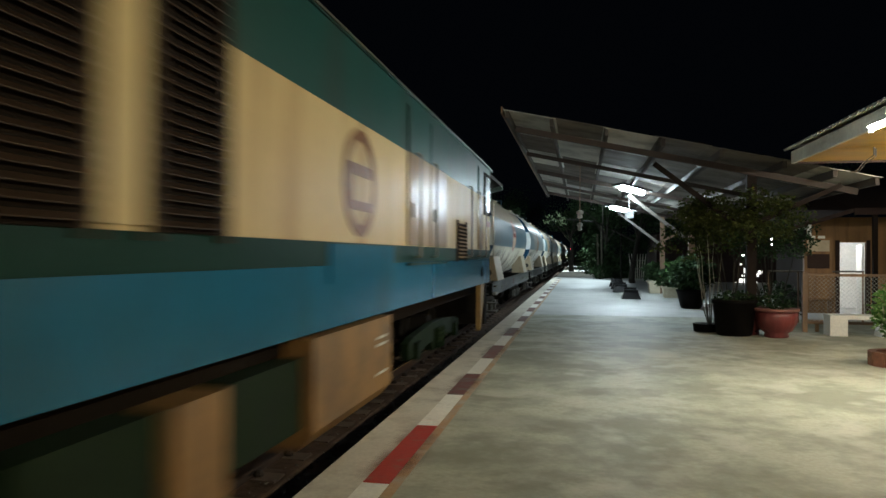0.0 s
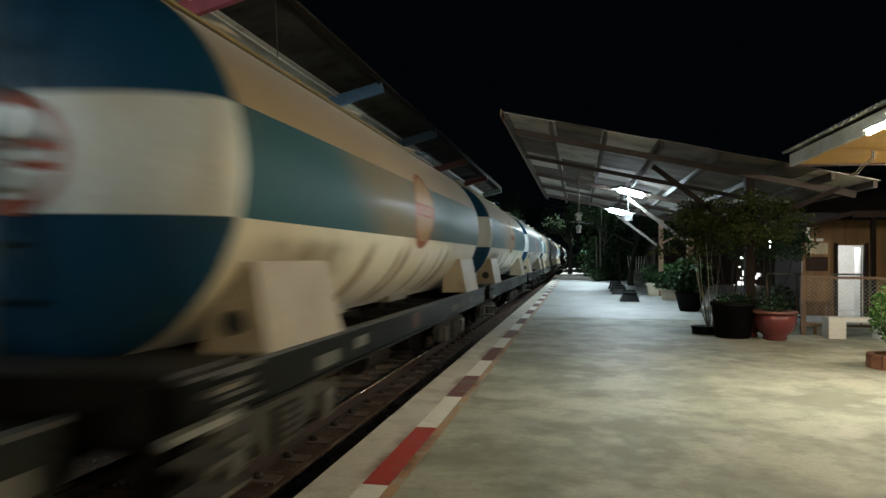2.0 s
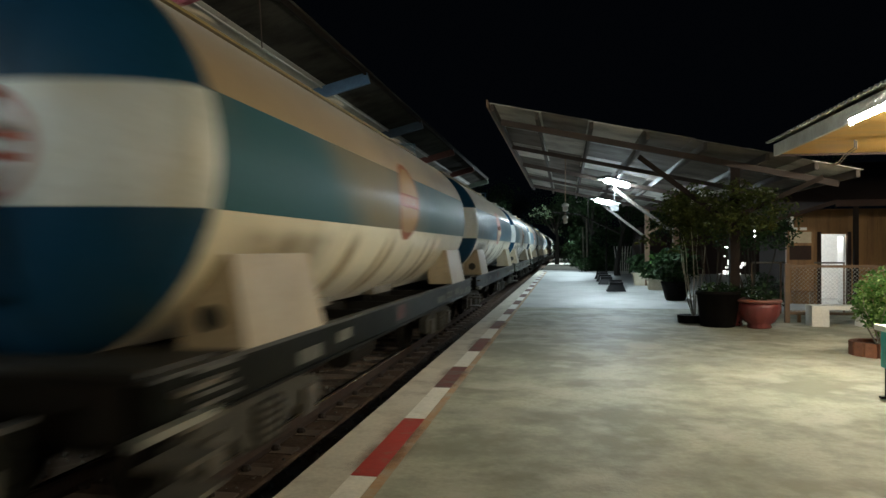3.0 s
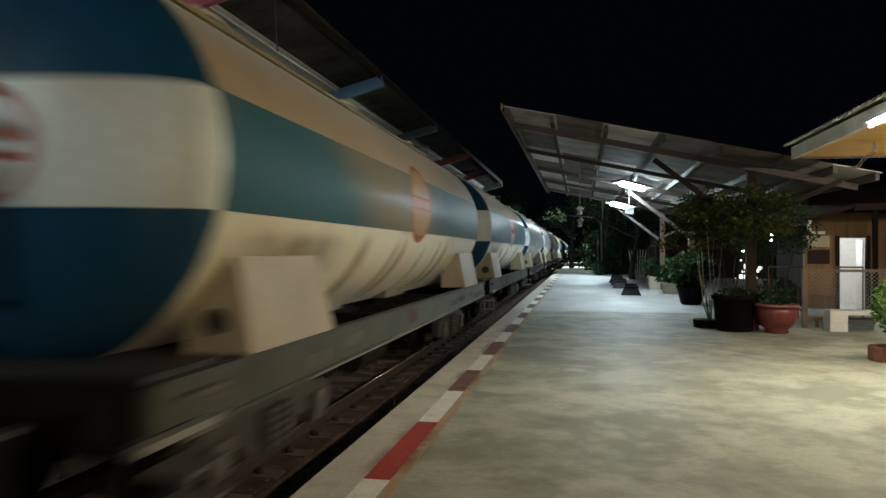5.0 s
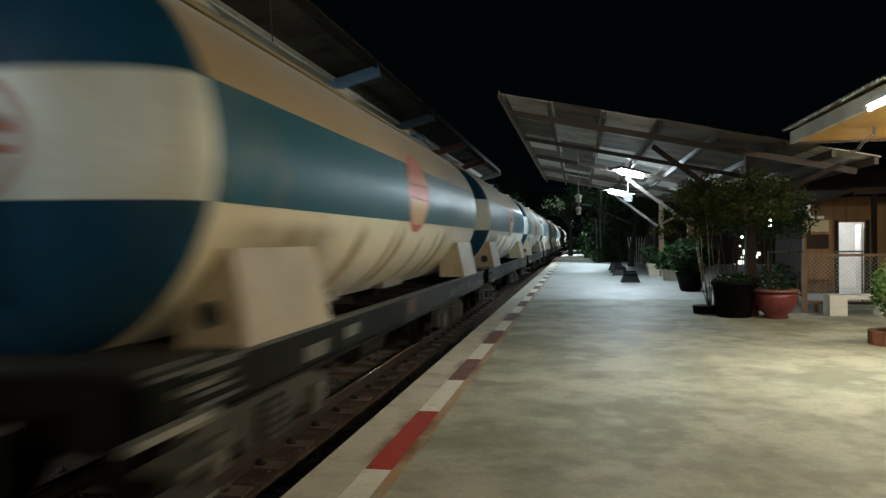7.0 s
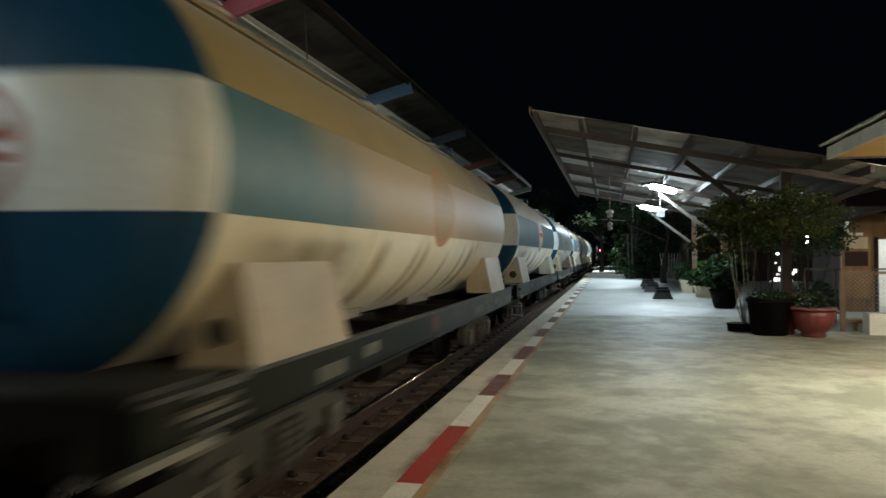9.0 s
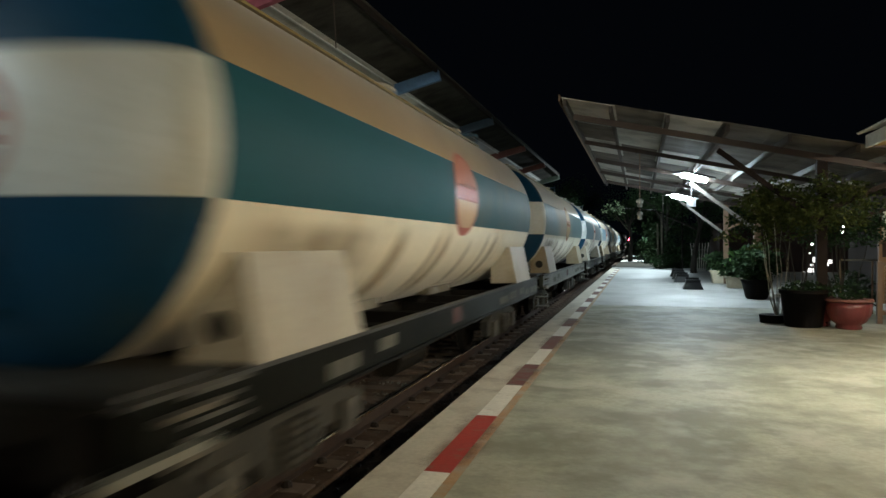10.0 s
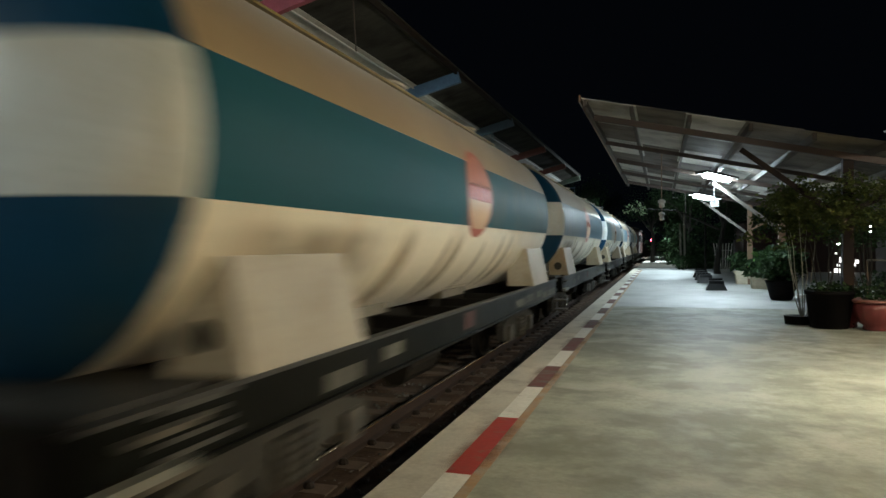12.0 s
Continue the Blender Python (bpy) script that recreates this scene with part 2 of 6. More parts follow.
EMBLEM_CREAM_CAKED = mat("caked_emblem_cream", (0.27, 0.195, 0.10), 0.5, dark=(0.24, 0.165, 0.08), big=3, bump=0.05)
LADDER = mat("blue_ladder_steel", (0.05, 0.12, 0.17), 0.5, bump=0.1)
LOCO_BLUE = layered("loco_lower_blue", (0.006, 0.112, 0.225), (0.03, 0.10, 0.12), 0.22, 0.9, 0.56, 0.9, stretch=(1, 1.2, 0.3), base2=(0.008, 0.085, 0.155), bump=0.03)
LOCO_WAIST = layered("loco_dark_waist_paint", (0.004, 0.028, 0.022), (0.008, 0.028, 0.02), 0.42, 0.9, 0.5, 0.9, base2=(0.003, 0.018, 0.014), bump=0.03)
LOCO_TEAL = layered("loco_upper_teal", (0.008, 0.056, 0.054), (0.03, 0.055, 0.042), 0.42, 0.9, 0.5, 0.9, base2=(0.008, 0.045, 0.042), bump=0.03)
LOCO_CREAM = layered("loco_cream", (0.50, 0.415, 0.22), (0.36, 0.23, 0.10), 0.46, 0.8, 0.50, 0.80, stretch=(1, 1.5, 0.25), base2=(0.46, 0.32, 0.16), bump=0.03)
LOCO_BROWN = mat("loco_brown_emblem", (0.17, 0.08, 0.03), 0.4, big=3, bump=0.05)
LOCO_DOOR = layered("loco_dirty_cream_door", (0.31, 0.215, 0.11), (0.17, 0.11, 0.05), 0.42, 1.1, 0.42, 0.7, stretch=(1, 1, 0.3), bump=0.04)
# Near-black tone stands for the shade behind slats and below the body.
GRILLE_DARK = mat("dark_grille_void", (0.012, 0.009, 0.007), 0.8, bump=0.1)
GRILLE_SLAT = mat("brown_louvre_slat", (0.036, 0.022, 0.012), 0.65, bump=0.1)
YELLOW = layered("grimy_yellow_paint", (0.25, 0.135, 0.035), (0.10, 0.055, 0.02), 0.55, 1.6, 0.42, 0.66, base2=(0.16, 0.08, 0.025), bump=0.2)
STEP_YELLOW = layered("yellow_step_paint", (0.30, 0.18, 0.05), (0.15, 0.09, 0.035), 0.5, 2.0, 0.5, 0.75, bump=0.1)
RED_PLATE = mat("faded_red_plate", (0.22, 0.045, 0.03), 0.5, dark=(0.16, 0.04, 0.03), big=6, bump=0.05)
GREEN_GRIME = mat("grimy_green_equipment", (0.008, 0.020, 0.006), 0.8, dark=(0.003, 0.006, 0.003), big=2, bump=0.3)
VAN_BROWN = layered("brake_van_red_brown", (0.075, 0.032, 0.025), (0.045, 0.03, 0.025), 0.6, 1.2, 0.5, 0.8, bump=0.15)
CHROME = mat("steel_handrail", (0.30, 0.29, 0.26), 0.35, 1.0, big=4, bump=0.03)
GLASS_TINT = mat("tinted_cab_glass", (0.01, 0.06, 0.07), 0.06, bump=0.0, amount=0.1, coat=1.0)
ROOF_SHEET = layered("weathered_roof_sheet", (0.24, 0.21, 0.185), (0.11, 0.095, 0.085), 0.85, 0.8, 0.42, 0.66, stretch=(1, 1.6, 1), base2=(0.17, 0.148, 0.13), bump=0.2)
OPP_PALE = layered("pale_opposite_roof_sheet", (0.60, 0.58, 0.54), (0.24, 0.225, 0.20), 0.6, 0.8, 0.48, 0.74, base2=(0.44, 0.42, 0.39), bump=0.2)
ROOF_DARK = layered("dark_outer_roof_sheet", (0.075, 0.07, 0.06), (0.025, 0.023, 0.02), 0.7, 0.8, 0.42, 0.66, stretch=(1, 1.6, 1), bump=0.2)
ROOF_PALE = layered("pale_roof_sheet", (0.66, 0.63, 0.58), (0.30, 0.28, 0.255), 0.85, 1.1, 0.46, 0.70, base2=(0.46, 0.43, 0.40), bump=0.2)
BEAM_BROWN = mat("dark_brown_timber", (0.055, 0.034, 0.026), 0.7, dark=(0.03, 0.019, 0.014), big=2, stretch=(1, 1, 4), bump=0.3)
PURLIN = mat("weathered_brown_purlin", (0.085, 0.066, 0.056), 0.8, dark=(0.045, 0.034, 0.029), big=2, bump=0.2)
# Timber copy with shade put into the colour, for posts and walls left dim.
POST_DARK = mat("darkened_timber", (0.025, 0.018, 0.015), 0.85, dark=(0.013, 0.009, 0.008), big=3, bump=0.3)
POST_BROWN = mat("brown_painted_post", (0.22, 0.135, 0.08), 0.6, dark=(0.12, 0.072, 0.045), big=3, bump=0.2)
BRACE_PALE = mat("pale_painted_brace", (0.15, 0.135, 0.115), 0.6, dark=(0.09, 0.075, 0.065), big=4, bump=0.15)
LAMP_GREY = mat("grey_lamp_casing", (0.16, 0.16, 0.155), 0.6, big=6, bump=0.03)
TRAY = mat("light_block_dark", (0.03, 0.03, 0.028), 0.7, big=6, bump=0.03)
LAMP_CASE = mat("white_lamp_casing", (0.72, 0.72, 0.70), 0.4, dark=(0.6, 0.6, 0.57), big=6, bump=0.03)
TUBE = glow("cool_fluorescent_tube", COOL, CANOPY_POWER * 0.235)
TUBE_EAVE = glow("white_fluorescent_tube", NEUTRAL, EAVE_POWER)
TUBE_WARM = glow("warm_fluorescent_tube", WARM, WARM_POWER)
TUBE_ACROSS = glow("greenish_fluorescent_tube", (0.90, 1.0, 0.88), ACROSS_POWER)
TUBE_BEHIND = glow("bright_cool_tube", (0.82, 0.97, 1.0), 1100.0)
# Unseen tube behind the camera, added to brighten the tank ends.
TUBE_WARM_BRIGHT = glow("added_rear_tube", BEHIND, 2900.0)
TUBE_STATION = glow("added_soffit_tube", (1.0, 0.95, 0.78), 520.0)
TUBE_SMALL = glow("small_tube", (0.92, 0.98, 1.0), 520.0)
BULB = glow("far_bulb", (0.95, 1.0, 0.97), 14.0)
PATCH_GLOW = glow("lit_patch_glow", (0.97, 0.95, 0.90), 1.8)
SIGNAL_RED = glow("signal_red", (1.0, 0.06, 0.10), 30.0)
SOFFIT = layered("varnished_soffit_boards", (0.82, 0.48, 0.12), (0.64, 0.34, 0.08), 0.45, 2.0, 0.45, 0.75, stretch=(0.3, 3, 1), bump=0.1)
FASCIA = mat("grey_painted_fascia", (0.72, 0.73, 0.71), 0.6, dark=(0.48, 0.44, 0.42), big=2, bump=0.1)
CORRUGATED = mat("grey_corrugated_sheet", (0.78, 0.79, 0.77), 0.6, dark=(0.5, 0.5, 0.49), big=2, bump=0.1)
WOOD = layered("brown_wall_boards", (0.34, 0.18, 0.068), (0.17, 0.085, 0.036), 0.55, 1.4, 0.45, 0.7, stretch=(4, 4, 0.4), bump=0.25)
WOOD_DARK = mat("dark_red_brown_boards", (0.04, 0.018, 0.013), 0.8, dark=(0.02, 0.009, 0.007), big=2, bump=0.25)
WHITE_WALL = mat("white_gloss_door", (0.80, 0.80, 0.77), 0.45, dark=(0.70, 0.70, 0.67), big=1.5, bump=0.03)
BENCH_WHITE = mat("white_painted_concrete", (0.84, 0.84, 0.80), 0.5, dark=(0.70, 0.69, 0.65), big=2, bump=0.08)
MESH_WIRE = mat("galvanised_wire", (0.52, 0.53, 0.52), 0.5, 0.0, bump=0.05)
TERRACOTTA = layered("red_glazed_pot", (0.20, 0.045, 0.045), (0.13, 0.06, 0.055), 0.4, 3.0, 0.5, 0.8, base2=(0.15, 0.032, 0.032), bump=0.15)
BRICK = mat("brick_red_clay", (0.21, 0.085, 0.05), 0.85, dark=(0.12, 0.05, 0.03), big=8, bump=0.5, vary=0.25)
BLACK_POT = mat("black_plastic_pot", (0.009, 0.008, 0.008), 0.5, big=3, bump=0.08)
CREAM_POT = mat("cream_cement_planter", (0.58, 0.51, 0.38), 0.7, dark=(0.42, 0.36, 0.26), big=4, bump=0.3)
BLACK_SEAT = mat("black_painted_steel", (0.014, 0.014, 0.015), 0.4, big=3, bump=0.08)
TEAL_BOX = mat("teal_painted_block", (0.04, 0.38, 0.42), 0.5, big=3, bump=0.1)
BARK_DARK = mat("dark_bark", (0.03, 0.025, 0.018), 0.9, big=6, stretch=(1, 1, 0.3), bump=0.6)
BARK = mat("grey_brown_bark", (0.30, 0.285, 0.235), 0.85, dark=(0.14, 0.125, 0.10), big=8, stretch=(1, 1, 0.3), bump=0.6)
STICK = mat("pale_bamboo_stick", (0.58, 0.56, 0.48), 0.7, dark=(0.42, 0.40, 0.34), big=6, bump=0.2)


for satin in (BLUE_CLEAN, BLUE_DUSTY, BLUE_CAKED, CAP_BLUE, CAP_WHITE, TANK_WHITE, TANK_BRIGHT, TANK_OCHRE, LOCO_BLUE, LOCO_TEAL, LOCO_CREAM, CONCRETE):
    satin.node_tree.nodes["Principled BSDF"].inputs["Specular IOR Level"].default_value = 0.45
for gloss_paint in (BLUE_CLEAN,):
    gloss_paint.node_tree.nodes["Principled BSDF"].inputs["Specular IOR Level"].default_value = 0.07
CAP_BLUE.node_tree.nodes["Principled BSDF"].inputs["Specular IOR Level"].default_value = 0.10
BLUE_DUSTY.node_tree.nodes["Principled BSDF"].inputs["Specular IOR Level"].default_value = 0.12
for decal in (BLUE_MATT, EMBLEM_RED, EMBLEM_PINK, EMBLEM_ROSE, EMBLEM_BAR, EMBLEM_RED_DUSTY, EMBLEM_CREAM_DUSTY, EMBLEM_RED_CAKED, EMBLEM_CREAM_CAKED, TANK_CAKED):
    decal.node_tree.nodes["Principled BSDF"].inputs["Specular IOR Level"].default_value = 0.1
LOCO_WAIST.node_tree.nodes["Principled BSDF"].inputs["Specular IOR Level"].default_value = 0.03
for loco_paint in (LOCO_BROWN, LOCO_BLUE, LOCO_TEAL, LOCO_CREAM, LOCO_DOOR):
    loco_paint.node_tree.nodes["Principled BSDF"].inputs["Specular IOR Level"].default_value = 0.07
for dusty, weight in ((CAP_WHITE, 0.2), (BLUE_CLEAN, 0.52), (BLUE_DUSTY, 0.28), (BLUE_CAKED, 0.25), (TANK_CAKED, 0.25), (TANK_OCHRE, 0.5), (TANK_WHITE, 0.1), (TANK_BRIGHT, 0.1), (BLUE_MATT, 0.25), (SADDLE, 0.3), (SADDLE_TAN, 0.2), (EMBLEM_RED, 0.3), (EMBLEM_PINK, 0.3), (EMBLEM_ROSE, 0.3)):
    fuzz = dusty.node_tree.nodes["Principled BSDF"]
    fuzz.inputs["Sheen Weight"].default_value, fuzz.inputs["Sheen Roughness"].default_value = weight, 0.28
for grimy in (SILL, SILL_PALE, SILL_MID, STEEL_DARK, RUST, BALLAST, SLEEPER, CLIP, GRILLE_DARK, GRILLE_SLAT, PATCH, SOIL, POST_DARK, BLACK_SEAT, GREEN_GRIME):
    grimy.node_tree.nodes["Principled BSDF"].inputs["Specular IOR Level"].default_value = 0.12

for sill_paint in (SILL, SILL_MID, SILL_PALE):
    sill_paint.node_tree.nodes["Principled BSDF"].inputs["Specular IOR Level"].default_value = 0.03
for long_sill in (SILL_PALE,):
    fuzz = long_sill.node_tree.nodes["Principled BSDF"]
    fuzz.inputs["Sheen Weight"].default_value, fuzz.inputs["Sheen Roughness"].default_value = 0.3, 0.15
for low_gloss in (STEEL_DARK, BALLAST, SHOULDER, GRILLE_DARK):
    low_gloss.node_tree.nodes["Principled BSDF"].inputs["Specular IOR Level"].default_value = 0.02


for lacquered, weight, gloss in ((BLUE_CLEAN, 0.01, 0.12), (BLUE_DUSTY, 0.025, 0.18), (TANK_WHITE, 0.2, 0.14), (TANK_BRIGHT, 0.25, 0.14), (TANK_OCHRE, 0.5, 0.18), (CAP_WHITE, 0.12, 0.22), (CAP_BLUE, 0.25, 0.16), (LOCO_CREAM, 0.02, 0.25), (LOCO_BLUE, 0.25, 0.25), (LOCO_TEAL, 0.15, 0.3), (LOCO_DOOR, 0.2, 0.25), (SILL_MID, 0.1, 0.22), (SILL_PALE, 0.1, 0.22), (EMBLEM_RED, 0.02, 0.14), (EMBLEM_PINK, 0.02, 0.14), (EMBLEM_ROSE, 0.02, 0.14)):
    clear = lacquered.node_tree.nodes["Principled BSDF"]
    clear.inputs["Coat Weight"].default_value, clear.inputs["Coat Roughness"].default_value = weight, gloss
for matt in (ROOF_SHEET, ROOF_PALE, ROOF_DARK, OPP_PALE, BLACK_POT):
    matt.node_tree.nodes["Principled BSDF"].inputs["Specular IOR Level"].default_value = 0.03


def dust_cloud(m, dust, y_in, y_full, y_fall, y_out, strength):
    """Dust blown along a tank's side, thickest below its middle hatch and slanting with the height."""
    n, l = m.node_tree.nodes, m.node_tree.links
    p = n["Principled BSDF"]
    src = p.inputs["Base Color"].links[0].from_socket
    tc = next(x for x in n if x.type == "TEX_COORD")
    axes = n.new("ShaderNodeSeparateXYZ")
    l.new(tc.outputs["Object"], axes.inputs["Vector"])
    t = n.new("ShaderNodeTexNoise")
    t.inputs["Scale"].default_value, t.inputs["Detail"].default_value = 0.9, 6
    l.new(tc.outputs["Object"], t.inputs["Vector"])
    slant = n.new("ShaderNodeMath")
    slant.operation = "MULTIPLY_ADD"
    slant.inputs[1].default_value = 1.3
    l.new(axes.outputs["Z"], slant.inputs[0])
    l.new(axes.outputs["Y"], slant.inputs[2])
    wave = n.new("ShaderNodeMath")
    wave.operation = "MULTIPLY_ADD"
    wave.inputs[1].default_value = 2.2
    l.new(t.outputs["Fac"], wave.inputs[0])
    l.new(slant.outputs["Value"], wave.inputs[2])
    fac = None
    for a, b, c, d in ((y_in, y_full, 0.0, strength), (y_fall, y_out, 1.0, 0.12)):
        r = n.new("ShaderNodeMapRange")
        r.interpolation_type = "SMOOTHSTEP"
        for key, value in zip(("From Min", "From Max", "To Min", "To Max"), (a + 4.1, b + 4.1, c, d)):
            r.inputs[key].default_value = value
        l.new(wave.outputs["Value"], r.inputs["Value"])
        if fac:
            both = n.new("ShaderNodeMath")
            both.operation = "MULTIPLY"
            l.new(fac, both.inputs[0])
            l.new(r.outputs["Result"], both.inputs[1])
            fac = both.outputs["Value"]
        else:
            fac = r.outputs["Result"]
    mx = n.new("ShaderNodeMix")
    mx.data_type = "RGBA"
    mx.inputs["B"].default_value = (*dust, 1)
    l.new(fac, mx.inputs["Factor"])
    l.new(src, mx.inputs["A"])
    l.new(mx.outputs["Result"], p.inputs["Base Color"])


dust_cloud(BLUE_DUSTY, (0.15, 0.118, 0.065), 1.6, 3.6, 4.4, 6.6, 0.85)
dust_cloud(BLUE_CAKED, (0.27, 0.19, 0.095), 1.0, 3.2, 11.0, 14.0, 0.95)


def spill_mat(name, color, second, lo=0.36, hi=0.58, strength=1.0, fade=("Y", "Z")):
    """Ragged stains that fade out towards the edges of the piece they lie on."""
    m = mat(name, color, 0.7, dark=second, big=2.0, fine=30.0, bump=0.2, amount=0.9)
    n, l = m.node_tree.nodes, m.node_tree.links
    tc = next(x for x in n if x.type == "TEX_COORD")
    t = n.new("ShaderNodeTexNoise")
    t.inputs["Scale"].default_value, t.inputs["Detail"].default_value, t.inputs["Roughness"].default_value = 2.6, 8, 0.65
    l.new(tc.outputs["Object"], t.inputs["Vector"])
    ragged = n.new("ShaderNodeMapRange")
    ragged.inputs["From Min"].default_value, ragged.inputs["From Max"].default_value, ragged.inputs["To Max"].default_value = lo, hi, strength
    l.new(t.outputs["Fac"], ragged.inputs["Value"])
    axes = n.new("ShaderNodeSeparateXYZ")
    l.new(tc.outputs["Generated"], axes.inputs["Vector"])
    fac = ragged.outputs["Result"]
    for axis in fade:
        bell = n.new("ShaderNodeMath")
        bell.operation = "PINGPONG"
        bell.inputs[1].default_value = 0.5
        l.new(axes.outputs[axis], bell.inputs[0])
        soft = n.new("ShaderNodeMapRange")
        soft.interpolation_type = "SMOOTHSTEP"
        soft.inputs["From Min"].default_value, soft.inputs["From Max"].default_value = 0.0, 0.32
        l.new(bell.outputs["Value"], soft.inputs["Value"])
        both = n.new("ShaderNodeMath")
        both.operation = "MULTIPLY"
        l.new(fac, both.inputs[0])
        l.new(soft.outputs["Result"], both.inputs[1])
        fac = both.outputs["Value"]
    clear = n.new("ShaderNodeBsdfTransparent")
    mix = n.new("ShaderNodeMixShader")
    l.new(fac, mix.inputs["Fac"])
    l.new(clear.outputs["BSDF"], mix.inputs[1])
    l.new(n["Principled BSDF"].outputs["BSDF"], mix.inputs[2])
    l.new(mix.outputs["Shader"], n["Material Output"].inputs["Surface"])
    return m


SPILL = spill_mat("cement_spill_stain", (0.24, 0.165, 0.085), (0.17, 0.115, 0.055), 0.15, 0.6, 0.26)
RUST_RUN = spill_mat("rusty_run_stain", (0.40, 0.27, 0.14), (0.34, 0.22, 0.11), 0.10, 0.5, 0.24)
OVERSPRAY = spill_mat("faded_red_overspray", (0.34, 0.10, 0.07), (0.30, 0.13, 0.09), 0.30, 0.75, 0.36, ("X", "Y"))


def leaf_mat(name, a, b):
    m = bpy.data.materials.new(name)
    m.use_nodes = True
    n, l = m.node_tree.nodes, m.node_tree.links
    p = n["Principled BSDF"]
    g = n.new("ShaderNodeNewGeometry")
    mx = n.new("ShaderNodeMix")
    mx.data_type = "RGBA"
    mx.inputs["A"].default_value, mx.inputs["B"].default_value = (*a, 1), (*b, 1)
    l.new(g.outputs["Random Per Island"], mx.inputs["Factor"])
    l.new(mx.outputs["Result"], p.inputs["Base Color"])
    p.inputs["Roughness"].default_value = 0.65
    p.inputs["Specular IOR Level"].default_value = 0.15
    tr = n.new("ShaderNodeBsdfTranslucent")
    l.new(mx.outputs["Result"], tr.inputs["Color"])
    ms = n.new("ShaderNodeMixShader")
    ms.inputs["Fac"].default_value = 0.25
    l.new(p.outputs["BSDF"], ms.inputs[1])
    l.new(tr.outputs["BSDF"], ms.inputs[2])
    l.new(ms.outputs["Shader"], n["Material Output"].inputs["Surface"])
    return m


streaked(LOCO_CREAM, (0.26, 0.165, 0.07), 1.0, 0.50, 0.68, (0.2, 2.0, 0.22), (3, 2, 8), 0.55)
streaked(LOCO_DOOR, (0.15, 0.095, 0.045), 1.0, 0.46, 0.64, (0.2, 2.6, 0.3), (5, 4, 1), 0.6)
streaked(LOCO_BLUE, (0.012, 0.065, 0.10), 1.0, 0.48, 0.68, (0.3, 1.3, 0.9), (1, 4, 6), 0.6)
streaked(LOCO_TEAL, (0.02, 0.035, 0.03), 1.0, 0.48, 0.68, (0.3, 1.8, 0.4), (2, 9, 6), 0.6)
streaked(CONCRETE, (0.22, 0.225, 0.18), 4.6, 0.51, 0.62, (1, 1, 1), (4, 2, 9), 0.30)
streaked(CONCRETE, (0.47, 0.465, 0.40), 1.6, 0.55, 0.66, (1, 1, 1), (1, 8, 3), 0.65)
streaked(CONCRETE, (0.155, 0.165, 0.13), 0.55, 0.56, 0.68, (1, 1, 1), (7, 1, 5), 0.4)
streaked(CONCRETE, (0.25, 0.255, 0.21), 14.0, 0.54, 0.64, (1, 1, 1), (2, 6, 1), 0.22)
CONCRETE.node_tree.nodes["Principled BSDF"].inputs["Specular IOR Level"].default_value = 0.16
LEAF = leaf_mat("shrub_leaf", (0.028, 0.040, 0.009), (0.078, 0.090, 0.022))
LEAF_DARK = leaf_mat("dark_tree_leaf", (0.014, 0.03, 0.011), (0.042, 0.078, 0.03))
LEAF_VARIEGATED = leaf_mat("variegated_leaf", (0.035, 0.13, 0.02), (0.22, 0.33, 0.12))
# Paler leaf copy puts the lamplight on the bough into the leaf colour.
LEAF_LAMPLIT = leaf_mat("lamplit_leaf", (0.12, 0.19, 0.08), (0.36, 0.44, 0.26))
LEAF_BRIGHT = leaf_mat("fresh_green_leaf", (0.03, 0.13, 0.02), (0.20, 0.34, 0.08))


# ---- mesh helpers ----
def box(bm, x0, x1, y0, y1, z0, z1, m=None):
    c = [bm.verts.new((x, y, z)) for z in (z0, z1) for x, y in ((x0, y0), (x1, y0), (x1, y1), (x0, y1))]
    if m is not None:
        for v in c:
            v.co = m @ v.co
    for f in ((3, 2, 1, 0), (4, 5, 6, 7), (0, 1, 5, 4), (1, 2, 6, 5), (2, 3, 7, 6), (3, 0, 4, 7)):
        bm.faces.new([c[i] for i in f])
    return c


def bevelled(bm, w=0.01, seg=2):
    bmesh.ops.bevel(bm, geom=[e for e in bm.edges if len(e.link_faces) == 2 and e.calc_face_angle(0) > 0.6], offset=w, segments=seg, affect="EDGES", clamp_overlap=True)
    return bm


def rod(bm, a, b, r0, r1=None, n=8, caps=True):
    a, b = Vector(a), Vector(b)
    r1 = r0 if r1 is None else r1
    q = (b - a).to_track_quat("Z", "Y").to_matrix()
    rings = []
    for p, r in ((a, r0), (b, r1)):
        rings.append([bm.verts.new(p + q @ Vector((r * math.cos(2 * math.pi * i / n), r * math.sin(2 * math.pi * i / n), 0))) for i in range(n)])
    for i in range(n):
        j = (i + 1) % n
        bm.faces.new((rings[0][i], rings[0][j], rings[1][j], rings[1][i]))
    if caps:
        bm.faces.new(rings[0][::-1])
        bm.faces.new(rings[1])


def beam(bm, a, b, w, h):
    """A straight bar of w across and h deep from a to b."""
    a, b = Vector(a), Vector(b)
    d = (b - a)
    m = Matrix.Translation(a) @ d.to_track_quat("Y", "Z").to_matrix().to_4x4()
    box(bm, -w / 2, w / 2, 0, d.length, -h / 2, h / 2, m)


